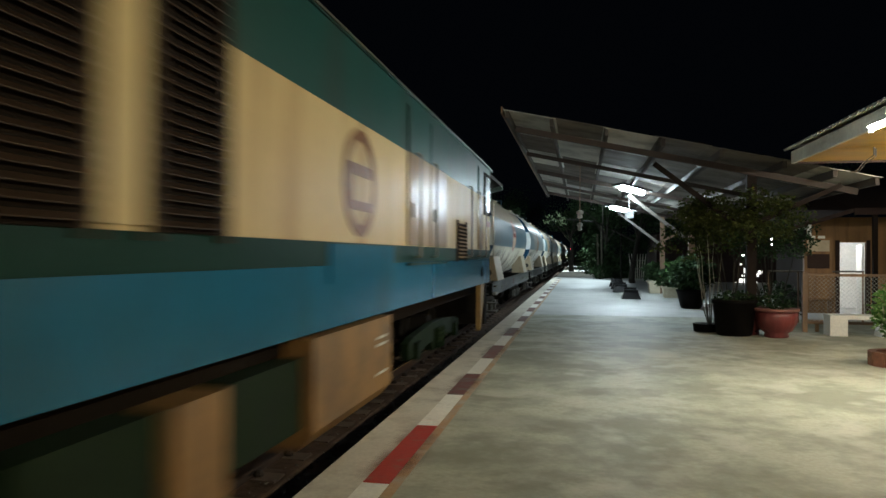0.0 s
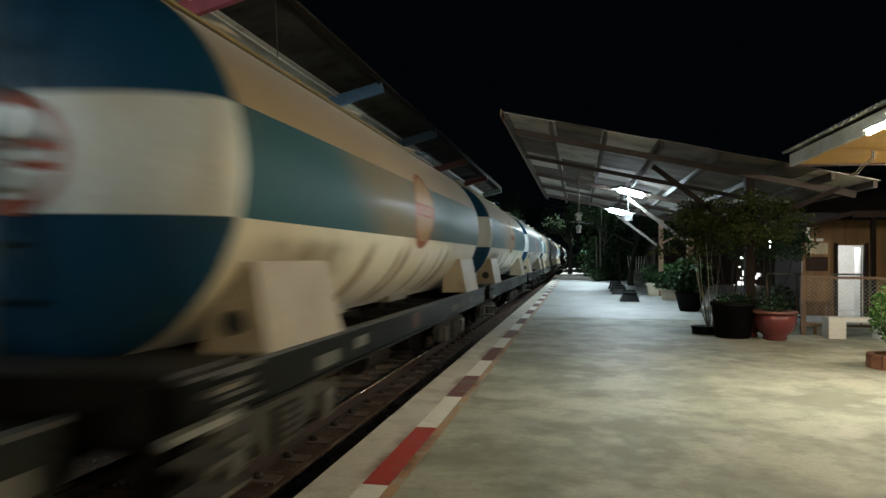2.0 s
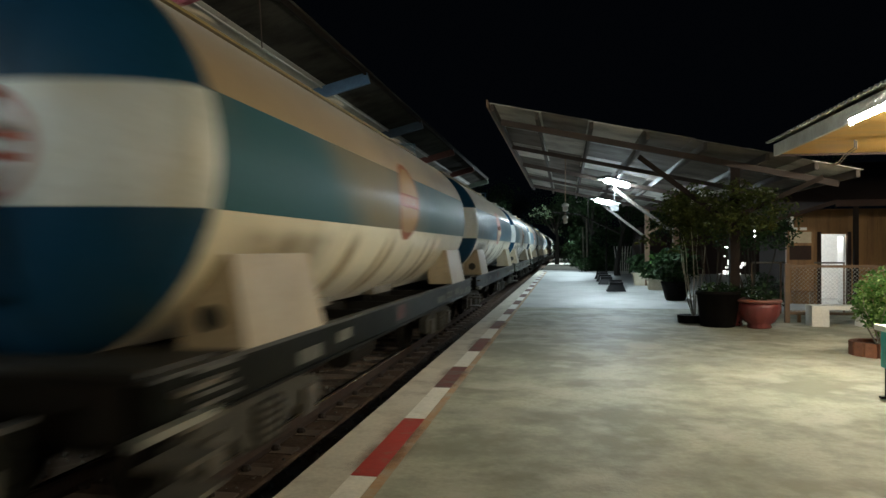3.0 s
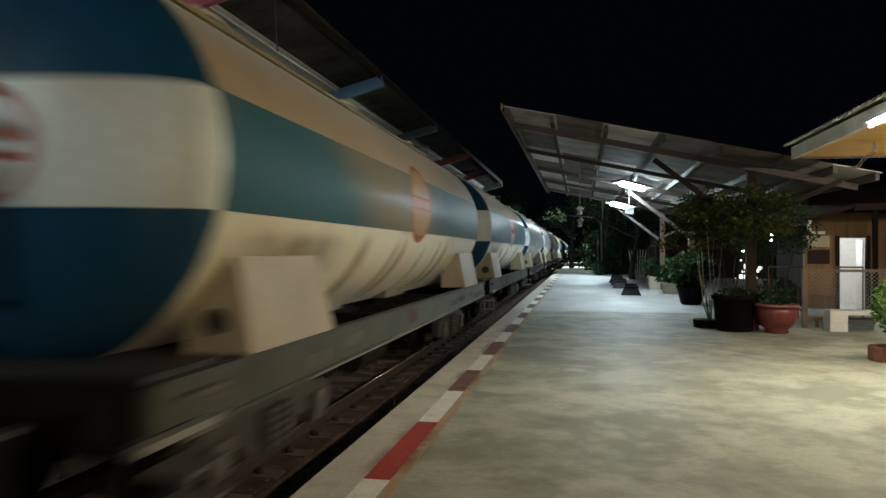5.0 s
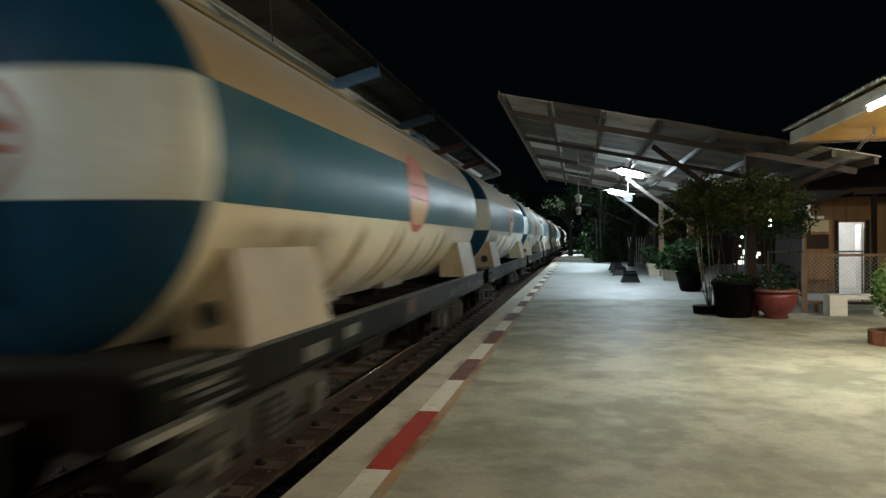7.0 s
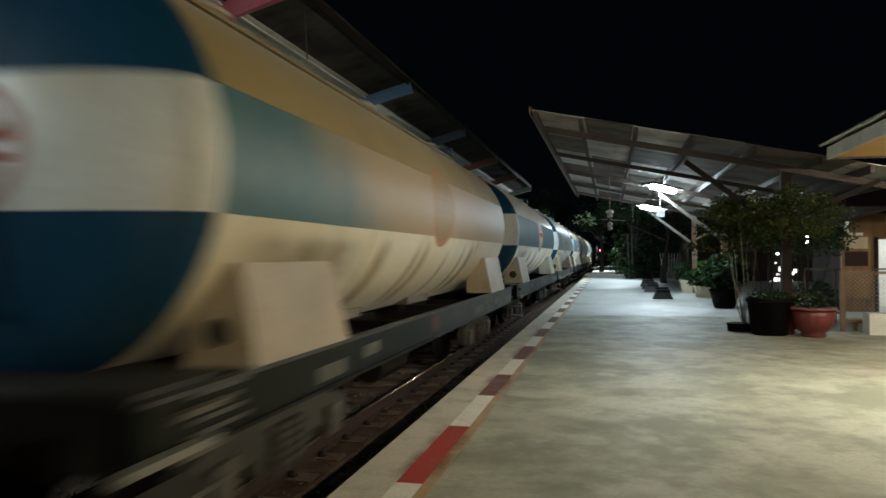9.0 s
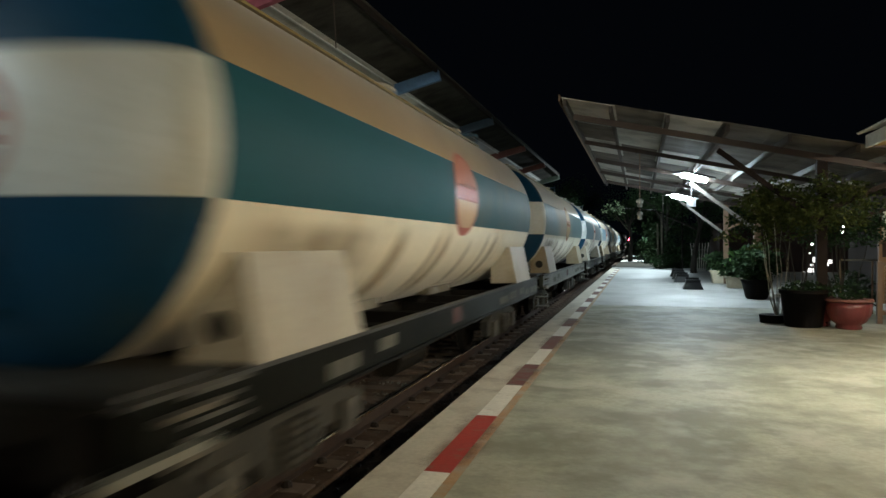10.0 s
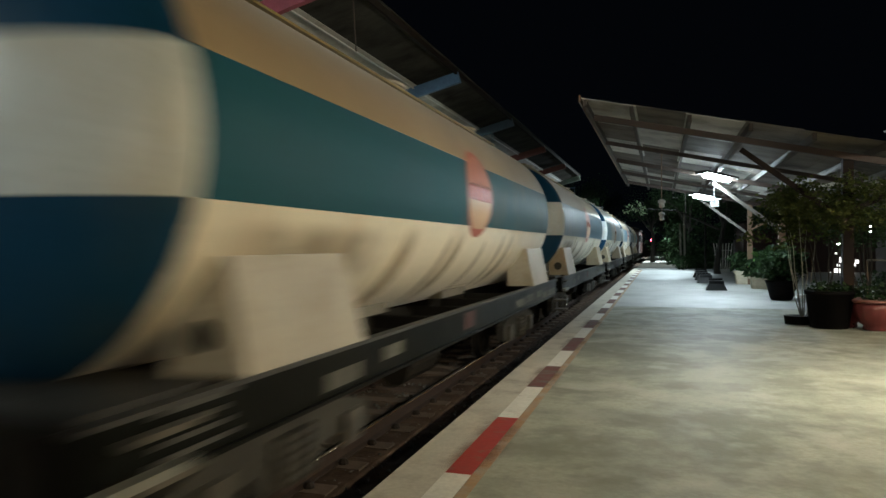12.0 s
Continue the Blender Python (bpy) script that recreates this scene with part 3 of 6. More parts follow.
def lathe(bm, profile, n=32, m=None, flute=0.0, lobes=0):
    rings = []
    for r, z in profile:
        ring = []
        for i in range(n):
            a = 2 * math.pi * i / n
            rr = r * (1 + flute * math.cos(lobes * a)) if lobes else r
            v = Vector((rr * math.cos(a), rr * math.sin(a), z))
            ring.append(bm.verts.new(m @ v if m else v))
        rings.append(ring)
    for p, q in zip(rings, rings[1:]):
        for i in range(n):
            j = (i + 1) % n
            bm.faces.new((p[i], p[j], q[j], q[i]))
    bm.faces.new(rings[0][::-1])
    bm.faces.new(rings[-1])


def extrude_y(bm, outline, y0, y1):
    """A closed x, z outline carried from y0 to y1."""
    a = [bm.verts.new((x, y0, z)) for x, z in outline]
    b = [bm.verts.new((x, y1, z)) for x, z in outline]
    k = len(outline)
    for i in range(k):
        j = (i + 1) % k
        bm.faces.new((a[i], a[j], b[j], b[i]))
    bm.faces.new(a[::-1])
    bm.faces.new(b)


def mesh(name, bm, material, smooth=False):
    bmesh.ops.recalc_face_normals(bm, faces=bm.faces)
    d = bpy.data.meshes.new(name)
    bm.to_mesh(d)
    bm.free()
    for one in material if isinstance(material, (list, tuple)) else [material]:
        d.materials.append(one)
    if smooth:
        for f in d.polygons:
            f.use_smooth = True
    return d


def part(name, bm, material, parent, label="", smooth=False):
    o = new(name, mesh(name, bm, material, smooth))
    o.parent = parent
    return tagged(o, label)


def thing(name, label, category, group="", x=0, y=0, z=0, rz=0):
    o = new(name)
    o.matrix_world = pose(x, y, z, 0, 0, rz)
    return tagged(o, label, category, group)


def solid(name, bm, material, label, category="", group="", kind="", m=None, smooth=False):
    o = new(name, mesh(name, bm, material, smooth))
    if m is not None:
        o.matrix_world = m
    return tagged(o, label, category, group, kind)


def leaves(bm, rnd, centre, radii, count, size, hollow=0.35, curl=0.3):
    """Many small folded leaves scattered through an uneven cloud."""
    for _ in range(count):
        d = Vector((rnd.gauss(0, 1), rnd.gauss(0, 1), rnd.gauss(0, 1))).normalized()
        r = hollow + (1 - hollow) * rnd.random() ** 0.5
        p = Vector(centre) + Vector((d.x * radii[0], d.y * radii[1], d.z * radii[2])) * r
        s = size * rnd.uniform(0.6, 1.3)
        q = Euler((rnd.uniform(-1.1, 1.1), rnd.uniform(-1.1, 1.1), rnd.uniform(0, 6.28))).to_matrix()
        v = [bm.verts.new(p + q @ Vector(c)) for c in ((0, 0, 0), (s * 0.28, s * 0.5, curl * s * 0.3), (0, s, 0), (-s * 0.28, s * 0.5, curl * s * 0.3))]
        bm.faces.new(v)

# ---- ground, platform, track ----
XC = -3.29        # centre line of the track
ZR = -0.23        # rail head
EDGE = -1.79      # platform edge


def setting(name, bm, material, label, smooth=False):
    return solid(name, bm, material, label, kind="structure", smooth=smooth)


bm = bmesh.new()
xs = [-900, -60, -20, -6.4, -4.95, EDGE - 0.1, 14, 60, 900]
ys = [-900, -40, -10, 20, 49, 90, 200, 500, 1500]
rows_v = [[bm.verts.new((x, y, -0.62 if -5 < x < -1.7 else -0.60)) for x in xs] for y in ys]
for i in range(len(ys) - 1):
    for j in range(len(xs) - 1):
        bm.faces.new((rows_v[i][j], rows_v[i][j + 1], rows_v[i + 1][j + 1], rows_v[i + 1][j]))
setting("ground", bm, SOIL, "dark bare soil reaching into the night")

bm = bmesh.new()
box(bm, -1.44, 16, -22, 18.7, -0.60, 0.0)
setting("platform", bm, CONCRETE, "mottled worn concrete platform floor")
bm = bmesh.new()
box(bm, -1.44, 16, 18.71, 49.0, -0.60, 0.0)
setting("platform_far", bm, CONCRETE_LAMPLIT, "concrete floor under the canopy, paler tone for the lamplight")
bm = bmesh.new()
box(bm, EDGE, -1.444, -22, 49.0, -0.60, 0.0)
bevelled(bm, 0.02)
setting("platform_coping", bm, COPING, "rough concrete coping along the platform edge")
bm = bmesh.new()
box(bm, EDGE + 0.1, 1.1, 49.6, 74, -0.60, -0.05)
setting("pavement", bm, COPING, "lower concrete path beyond the platform ramp")
bm = bmesh.new()
box(bm, EDGE + 0.1, 1.1, 78, 110, -0.60, -0.1)
setting("pavement_far", bm, COPING, "far concrete path beside the track")
bm = bmesh.new()
box(bm, EDGE + 0.02, 1.0, 49.004, 49.6, -0.60, 0.012)
setting("platform_end_kerb", bm, BENCH_WHITE, "white painted kerb across the platform end")
# White strip stands for a band of lamplight on the path.
bm = bmesh.new()
box(bm, -0.6, 1.0, 74.2, 75.4, -0.60, -0.03)
setting("path_kerb", bm, BENCH_WHITE, "white strip across the far path, standing for a lit band")

# painted edge line: red and white blocks, one piece each
stripe_set = thing("edge_line", "worn red and white blocks painted along the platform edge", "painted line")
ends = [-6.5, -5.05, -3.55, -2.1, -0.6, 0.85, 2.3, 3.2 + 0.0, 4.63, 6.28, 7.72, 9.13, 10.52, 12.07, 13.56]
while ends[-1] < 47.5:
    ends.append(ends[-1] + 1.48)
first_red = ends.index(4.63)
for i in range(len(ends) - 1):
    red = (i - first_red) % 2 == 0
    bm = bmesh.new()
    box(bm, -1.441, -1.255, ends[i] + 0.004, ends[i + 1] - 0.004, 0.0005, 0.005)
    part("red_block" if red else "white_block", bm, (RED_PAINT if ends[i] < 7 else RED_DULL) if red else WHITE_PAINT, stripe_set)
bm = bmesh.new()
box(bm, -1.251, -1.175, -6, 47, 0.0005, 0.0035)
part("orange_line", bm, ORANGE_PAINT, stripe_set, "faded orange line beside the blocks")
for a, b in ((4.7, 6.2), (7.8, 9.1), (10.6, 12.0), (13.6, 15.0)):
    bm = bmesh.new()
    box(bm, -1.56, -1.12, a - 0.15, b + 0.15, 0.0036, 0.0045)
    part("overspray", bm, OVERSPRAY, stripe_set, "pinkish smear of old red paint")

# track bed
rnd = random.Random(4)
bm = bmesh.new()
nx, y = 13, -8.0
grid = []
while y < 60:
    grid.append([bm.verts.new((-5.0 + 3.2 * i / (nx - 1), y, (-0.375 if 2 < i < 10 else -0.40) + rnd.uniform(-0.03, 0.03))) for i in range(nx)])
    y += 0.22
for p, q in zip(grid, grid[1:]):
    for i in range(nx - 1):
        bm.faces.new((p[i], p[i + 1], q[i + 1], q[i]))
setting("track_bed", bm, BALLAST, "dark ballast bed between the platforms")
bm = bmesh.new()
box(bm, -5.0, -1.8, 60, 600, -0.6, -0.40)
setting("track_bed_far", bm, BALLAST, "dark ballast bed running into the distance")

STONES = 5200
verts, faces = [], []
octa = ((1, 0, 0), (-1, 0, 0), (0, 1, 0), (0, -1, 0), (0, 0, 1), (0, 0, -1))
tri = ((0, 2, 4), (2, 1, 4), (1, 3, 4), (3, 0, 4), (2, 0, 5), (1, 2, 5), (3, 1, 5), (0, 3, 5))
for _ in range(STONES):
    px_, py_ = rnd.uniform(-4.9, -1.85), 1.5 + 26 * rnd.random() ** 1.6
    r = rnd.uniform(0.012, 0.032)
    q = Euler((rnd.random() * 6, rnd.random() * 6, rnd.random() * 6)).to_matrix()
    k = len(verts)
    base = -0.39 if -4.4 < px_ < -2.5 else -0.41
    for c in octa:
        v = q @ Vector((c[0] * r * rnd.uniform(0.8, 1.5), c[1] * r, c[2] * r * rnd.uniform(0.6, 1)))
        verts.append((px_ + v.x, py_ + v.y, base + 0.02 + v.z))
    faces.extend([tuple(k + i for i in f) for f in tri])
d = bpy.data.meshes.new("ballast_stones")
d.from_pydata(verts, [], faces)
d.materials.append(STONE)
tagged(new("ballast_stones", d), "loose grey-brown ballast stones", "ballast", kind="stuff")

bm = bmesh.new()
y, shoulder = -8.0, []
while y < 60:
    shoulder.append([bm.verts.new((x, y, z + rnd.uniform(-0.008, 0.004))) for x, z in ((-2.745, -0.356), (-2.66, -0.354), (-2.55, -0.354), (-2.46, -0.36), (-2.36, -0.42))])
    y += 0.16
for p, q in zip(shoulder, shoulder[1:]):
    for i in range(4):
        bm.faces.new((p[i], p[i + 1], q[i + 1], q[i]))
setting("ballast_shoulder", bm, SHOULDER, "packed brown ballast beside the near rail")

track = thing("railway_track", "metre-gauge track with rusty rails on pale sleepers", "railway track")
for side in (-1, 1):
    x = XC + side * 0.525
    bm = bmesh.new()
    extrude_y(bm, [(x - 0.055, -0.345), (x + 0.055, -0.345), (x + 0.055, -0.335), (x + 0.010, -0.320), (x + 0.010, -0.238), (x + 0.031, -0.226), (x + 0.031, -0.2025), (x - 0.031, -0.2025), (x - 0.031, -0.226), (x - 0.010, -0.238), (x - 0.010, -0.320), (x - 0.055, -0.335)], -12, 600)
    rail = part("rail", bm, RUST, track, "rust-brown steel rail")
    bm = bmesh.new()
    right = [(x + 0.020 + 0.0115 * math.sin(a), -0.2020 + 0.0115 * math.cos(a)) for a in [math.pi / 2 * i / 6 for i in range(7)]]
    left = [(2 * x - p, q) for p, q in reversed(right)]
    extrude_y(bm, left + right, -12, 600)
    part("running_surface", bm, RAIL_TOP, rail, "bright worn top of the rail", smooth=True)
bm = bmesh.new()
box(bm, -0.80, 0.80, -0.11, 0.11, -0.20, 0.0)
bevelled(bm, 0.02, 1)
sleeper_mesh = mesh("sleeper", bm, SLEEPER)
bm = bmesh.new()
lathe(bm, [(0.048, 0), (0.048, 0.02), (0.03, 0.045), (0.012, 0.05)], 8)
clip_mesh = mesh("rail_clip", bm, CLIP)
for i in range(150):
    y = -4.0 + 0.638 * i + 0.085
    s = new("sleeper", sleeper_mesh)
    s.parent, s.location = track, (XC, y, -0.346)
    if i < 45:
        for dx in (-0.605, -0.455, 0.455, 0.605):
            c = new("rail_clip", clip_mesh)
            c.parent, c.location = s, (dx, 0, 0.001)
bm = bmesh.new()
for i in range(150, 520):
    y = -4.0 + 0.638 * i
    box(bm, XC - 0.98, XC + 0.98, y - 0.11, y + 0.11, -0.5, -0.346)
tagged(part("far_sleeper_bed", bm, SLEEPER, track), kind="stuff")


# ---- the train ----
R, TZ, TL, PITCH = 1.27, 2.32, 10.35, 12.75


def arc_panel(bm, a0, a1, y0, y1, r, depth, side, n=14, ny=6, slant=0.0):
    """A curved plate on the tank's side between two angles."""
    outer, inner = [], []
    for j in range(ny + 1):
        y = y0 + (y1 - y0) * j / ny
        outer.append([bm.verts.new((side * r * math.cos(a0 + (a1 - a0) * i / n), y + slant * i / n, TZ + r * math.sin(a0 + (a1 - a0) * i / n))) for i in range(n + 1)])
        inner.append([bm.verts.new((side * (r - depth) * math.cos(a0 + (a1 - a0) * i / n), y + slant * i / n, TZ + (r - depth) * math.sin(a0 + (a1 - a0) * i / n))) for i in range(n + 1)])
    for g in (outer, inner):
        for p, q in zip(g, g[1:]):
            for i in range(n):
                bm.faces.new((p[i], p[i + 1], q[i + 1], q[i]))
    rims = [(outer[j][i], outer[j + 1][i], inner[j + 1][i], inner[j][i]) for j in range(ny) for i in (0, n)]
    rims += [(outer[j][i], outer[j][i + 1], inner[j][i + 1], inner[j][i]) for j in (0, ny) for i in range(n)]
    for rim in rims:
        bm.faces.new([bm.verts.new(v.co) for v in rim])


def side_disc(bm, yc, zc, ry, rz, off, z_lo=-9, z_hi=9, n=40, rings=5):
    """An oval decal that follows the curve of the tank, clipped between two heights."""
    def at(k, i):
        a = 2 * math.pi * i / n
        dz = min(max(rz * math.sin(a) * k / rings, z_lo), z_hi)
        h = zc + dz - TZ
        dy = ry * math.cos(a) * k / rings
        return (math.sqrt(max((R + off) ** 2 - h * h, 0)), yc + dy, TZ + h)
    mid = bm.verts.new(at(0, 0))
    last = None
    for k in range(1, rings + 1):
        ring = [bm.verts.new(at(k, i)) for i in range(n)]
        for i in range(n):
            j = (i + 1) % n
            if last is None:
                bm.faces.new((mid, ring[i], ring[j]))
            else:
                bm.faces.new((last[i], ring[i], ring[j], last[j]))
        last = ring


def dome_y(x, h, rr, depth):
    return -depth * math.sqrt(max(1 - (x * x + h * h) / (rr * rr), 0))


def dome_band(bm, h0, h1, rr, depth, x_lim=9, nx=24, nz=8):
    rows_ = []
    for j in range(nz + 1):
        h = h0 + (h1 - h0) * j / nz
        w = min(math.sqrt(rr * rr - h * h) * 0.9995, x_lim)
        line = []
        for i in range(nx + 1):
            x = w * math.sin(math.pi / 2 * (2 * i / nx - 1))
            line.append(bm.verts.new((x, dome_y(x, h, rr, depth), TZ + h)))
        rows_.append(line)
    for p, q in zip(rows_, rows_[1:]):
        for i in range(nx):
            bm.faces.new((p[i], p[i + 1], q[i + 1], q[i]))


def dome_disc(bm, rad, h0, rr, depth, n=28, rings=4, lo=-9, hi=9):
    last, mid = None, bm.verts.new((0, dome_y(0, h0, rr, depth), TZ + h0))
    for k in range(1, rings + 1):
        ring = []
        for i in range(n):
            a = 2 * math.pi * i / n
            x, h = rad * math.cos(a) * k / rings, h0 + min(max(rad * math.sin(a) * k / rings, lo), hi)
            ring.append(bm.verts.new((x, dome_y(x, h, rr, depth), TZ + h)))
        for i in range(n):
            j = (i + 1) % n
            bm.faces.new((mid, ring[i], ring[j]) if last is None else (last[i], ring[i], ring[j], last[j]))
        last = ring


def wheelset(parent, y, r=0.40):
    bm = bmesh.new()
    turn = Matrix.Rotation(radians(90), 4, "Y")
    for s in (-1, 1):
        prof = [(0.10, 0.40), (0.12, 0.42), (0.30, 0.47), (r - 0.06, 0.455), (r + 0.028, 0.465), (r + 0.028, 0.485), (r, 0.50), (r - 0.004, 0.585), (r - 0.05, 0.59), (0.30, 0.53), (0.13, 0.57), (0.10, 0.60)]
        lathe(bm, [(a, s * b) for a, b in prof], 28, turn)
    rod(bm, (-0.9, 0, 0), (0.9, 0, 0), 0.065, n=10)
    o = part("wheelset", bm, STEEL_DARK, parent, smooth=False)
    o.location = (0, y, r + 0.04)
    return o


def bogie(parent, y, axles, half, beam_x=0.86, frame_mat=None):
    bm = bmesh.new()
    box(bm, -0.86, 0.86, -0.18, 0.18, 0.45, 0.78)
    b = part("bogie", bm, STEEL_DARK, parent)
    b.location = (0, y, 0)
    sets = [wheelset(b, a) for a in axles]
    for s in (-1, 1):
        bm = bmesh.new()
        prof = [(-half, 0.34), (-half, 0.56), (-half + 0.25, 0.62), (-0.45, 0.70), (0.45, 0.70), (half - 0.25, 0.62), (half, 0.56), (half, 0.34), (half - 0.28, 0.34), (0.5, 0.42), (0.38, 0.26), (-0.38, 0.26), (-0.5, 0.42), (-half + 0.28, 0.34)]
        a = [bm.verts.new((s * beam_x, p, q)) for p, q in prof]
        c = [bm.verts.new((s * (beam_x + 0.11), p, q)) for p, q in prof]
        bm.faces.new(a)
        bm.faces.new(c[::-1])
        for i in range(len(prof)):
            j = (i + 1) % len(prof)
            bm.faces.new((a[i], a[j], c[j], c[i]))
        part("side_frame", bm, frame_mat or BOGIE_DUST, b)
        for ax in axles:
            bm = bmesh.new()
            box(bm, s * (beam_x + 0.02), s * (beam_x + 0.17), ax - 0.12, ax + 0.12, 0.30, 0.54)
            bevelled(bm, 0.025)
            part("axle_box", bm, frame_mat or AXLE_DUST, b)
        for dy in (-0.16, 0.0, 0.16):
            bm = bmesh.new()
            lathe(bm, [(0.065 + 0.012 * (k % 2), 0.28 + k * 0.032) for k in range(11)], 10, Matrix.Translation((s * (beam_x + 0.13), dy, 0)))
            part("spring", bm, frame_mat or BOGIE_DUST, b)
    return sets


def coupler(parent, y, way):
    bm = bmesh.new()
    box(bm, -0.09, 0.09, min(y, y + way * 0.32), max(y, y + way * 0.32), 0.64, 0.82)
    box(bm, -0.14, 0.14, min(y + way * 0.30, y + way * 0.45), max(y + way * 0.30, y + way * 0.45), 0.60, 0.88)
    bevelled(bm, 0.02)
    part("coupler", bm, STEEL_DARK, parent)


LO, HI = -0.305, 0.41       # heights of the bands above the tank's middle
A_LO, A_HI = math.asin(LO / R), math.asin(HI / R)


def tank_wagon(belt_paint, e_red, e_cream, sill, label):
    barrel_paint, saddle_paint = (TANK_BRIGHT, SADDLE) if belt_paint is BLUE_MATT else (TANK_WHITE, SADDLE_TAN)
    w = thing("tank_wagon", label, "tank wagon", "tank wagons of the train")
    shell = bmesh.new()
    n = 64
    ring0 = [(R * math.cos(2 * math.pi * i / n), TZ + R * math.sin(2 * math.pi * i / n)) for i in range(n)]
    prev = None
    for k in range(13):
        y = TL * k / 12
        cur = [shell.verts.new((x, y, z)) for x, z in ring0]
        if prev:
            for i in range(n):
                j = (i + 1) % n
                shell.faces.new((prev[i], prev[j], cur[j], cur[i]))
        prev = cur
    part("tank_shell", shell, barrel_paint, w, "dusty off-white tank barrel", smooth=True)
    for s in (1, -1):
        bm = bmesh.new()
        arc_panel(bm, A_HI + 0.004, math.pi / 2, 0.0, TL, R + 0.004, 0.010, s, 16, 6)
        part("dusty_top", bm, TANK_CAKED if belt_paint is BLUE_CAKED else TANK_OCHRE, w, "upper barrel, ochre dust with warm dim light in the tone", smooth=True)
    for s in (1, -1):
        bm = bmesh.new()
        arc_panel(bm, A_LO, A_HI, 0.0, TL, R + 0.005, 0.012, s)
        part("belt", bm, belt_paint, w, "broad blue band along the tank", smooth=True)
    for y in (2.6, 7.76):
        bm = bmesh.new()
        arc_panel(bm, radians(-75), A_LO - 0.01, y - 0.015, y + 0.015, R + 0.006, 0.01, 1, 20, 1)
        part("weld_seam", bm, barrel_paint, w)
    for end, y, flip in (("near", 0.0, 1), ("far", TL, -1)):
        m = Matrix.Translation((0, y, 0)) @ Matrix.Diagonal((1, flip, 1, 1))
        bm = bmesh.new()
        dome_band(bm, -R * 0.9999, R * 0.9999, R, 0.46, nx=32, nz=36)
        bm.transform(m)
        cap = part("end_cap", bm, CAP_BLUE, w, "dark blue domed tank end", smooth=True)
        bm = bmesh.new()
        dome_band(bm, LO, HI, R + 0.006, 0.468)
        bm.transform(m)
        part("white_band", bm, CAP_WHITE, cap, "white band across the tank end", smooth=True)
        if flip == 1:
            bm = bmesh.new()
            dome_disc(bm, 0.37, 0.05, R + 0.009, 0.474)
            bm.transform(m)
            part("end_emblem", bm, EMBLEM_BAR, cap, "round red emblem", smooth=True)
            for a, b in ((0.07, 0.28), (-0.05, 0.02), (-0.27, -0.10)):
                bm = bmesh.new()
                dome_disc(bm, 0.31, 0.05, R + 0.012, 0.478, lo=a, hi=b)
                bm.transform(m)
                part("emblem_bar", bm, CAP_WHITE, cap, smooth=True)
            bm = bmesh.new()
            for x in (-0.52, 0.0):
                rod(bm, (x, -0.60, 1.15), (x, -0.60, 3.45), 0.022)
                rod(bm, (x, -0.60, 3.45), (x, 0.15, 3.78), 0.022)
            for k in range(8):
                rod(bm, (-0.52, -0.60, 1.35 + 0.29 * k), (0.0, -0.60, 1.35 + 0.29 * k), 0.016)
            part("ladder", bm, LADDER, w, "blue-painted steel end ladder")
    # side emblem
    bm = bmesh.new()
    side_disc(bm, 5.2, 2.385, 0.59, 0.50, 0.008)
    emblem = part("side_emblem", bm, e_red, w, "oval red and cream emblem", smooth=True)
    bm = bmesh.new()
    side_disc(bm, 5.2, 2.385, 0.53, 0.44, 0.011, z_lo=-0.40)
    part("emblem_field", bm, e_cream, emblem, smooth=True)
    if e_red is EMBLEM_RED:
        bm = bmesh.new()
        side_disc(bm, 5.2, 2.385, 0.53, 0.44, 0.0145, z_lo=0.092)
        part("emblem_top", bm, EMBLEM_ROSE, emblem, smooth=True)
    bm = bmesh.new()
    side_disc(bm, 5.2, 2.385, 0.53, 0.44, 0.014, z_lo=-0.08, z_hi=0.09)
    part("emblem_band", bm, e_cream if e_red is EMBLEM_RED_CAKED else e_red, emblem, smooth=True)
    for i in range(6):
        bm = bmesh.new()
        y = 5.2 - 0.38 + 0.145 * i
        arc_panel(bm, math.asin((2.385 - 0.045 - TZ) / R), math.asin((2.385 + 0.055 - TZ) / R), y, y + 0.05, R + 0.018, 0.004, 1, 4, 1)
        part("emblem_bar", bm, EMBLEM_BAR if e_red is EMBLEM_RED else e_cream, emblem)
    for a0, a1, y0, y1, lean, paint in ((-40, -16, 0.1, 2.5, 0.1, SPILL), (-66, -14, 6.58, 6.74, 0.15, RUST_RUN), (-68, -14, 6.95, 7.25, 0.32, RUST_RUN), (-66, -15, 3.95, 4.10, 0.28, RUST_RUN), (-68, -14, 4.20, 4.48, 0.38, RUST_RUN), (-66, -18, 5.55, 5.68, 0.2, RUST_RUN), (-70, -14, 2.6, 3.0, 0.3, RUST_RUN)):
        bm = bmesh.new()
        arc_panel(bm, radians(a0), radians(a1), y0, y1, R + 0.012, 0.004, 1, 12, 2, lean)
        part("stain", bm, paint, w, "ragged brown stain on the barrel", smooth=True)
    # saddles
    for y0, y1, t0, t1, hole in ((0.22, 1.74, 0.26, 1.66, True), (8.50, 10.10, 8.52, 10.06, False)):
        inner = 0.88
        for s in (1, -1):
            bm = bmesh.new()
            foot = [bm.verts.new((s * x, y, 1.14)) for x, y in ((inner, y0), (1.31, y0 + 0.05), (1.31, y1), (inner, y1))]
            top = [bm.verts.new((s * x, y, 1.74)) for x, y in ((inner, t0), (1.19, t0 + 0.03), (1.19, t1), (inner, t1))]
            for i in range(4):
                j = (i + 1) % 4
                bm.faces.new((foot[i], foot[j], top[j], top[i]))
            bm.faces.new(foot[::-1])
            bm.faces.new(top)
            bevelled(bm, 0.05, 3)
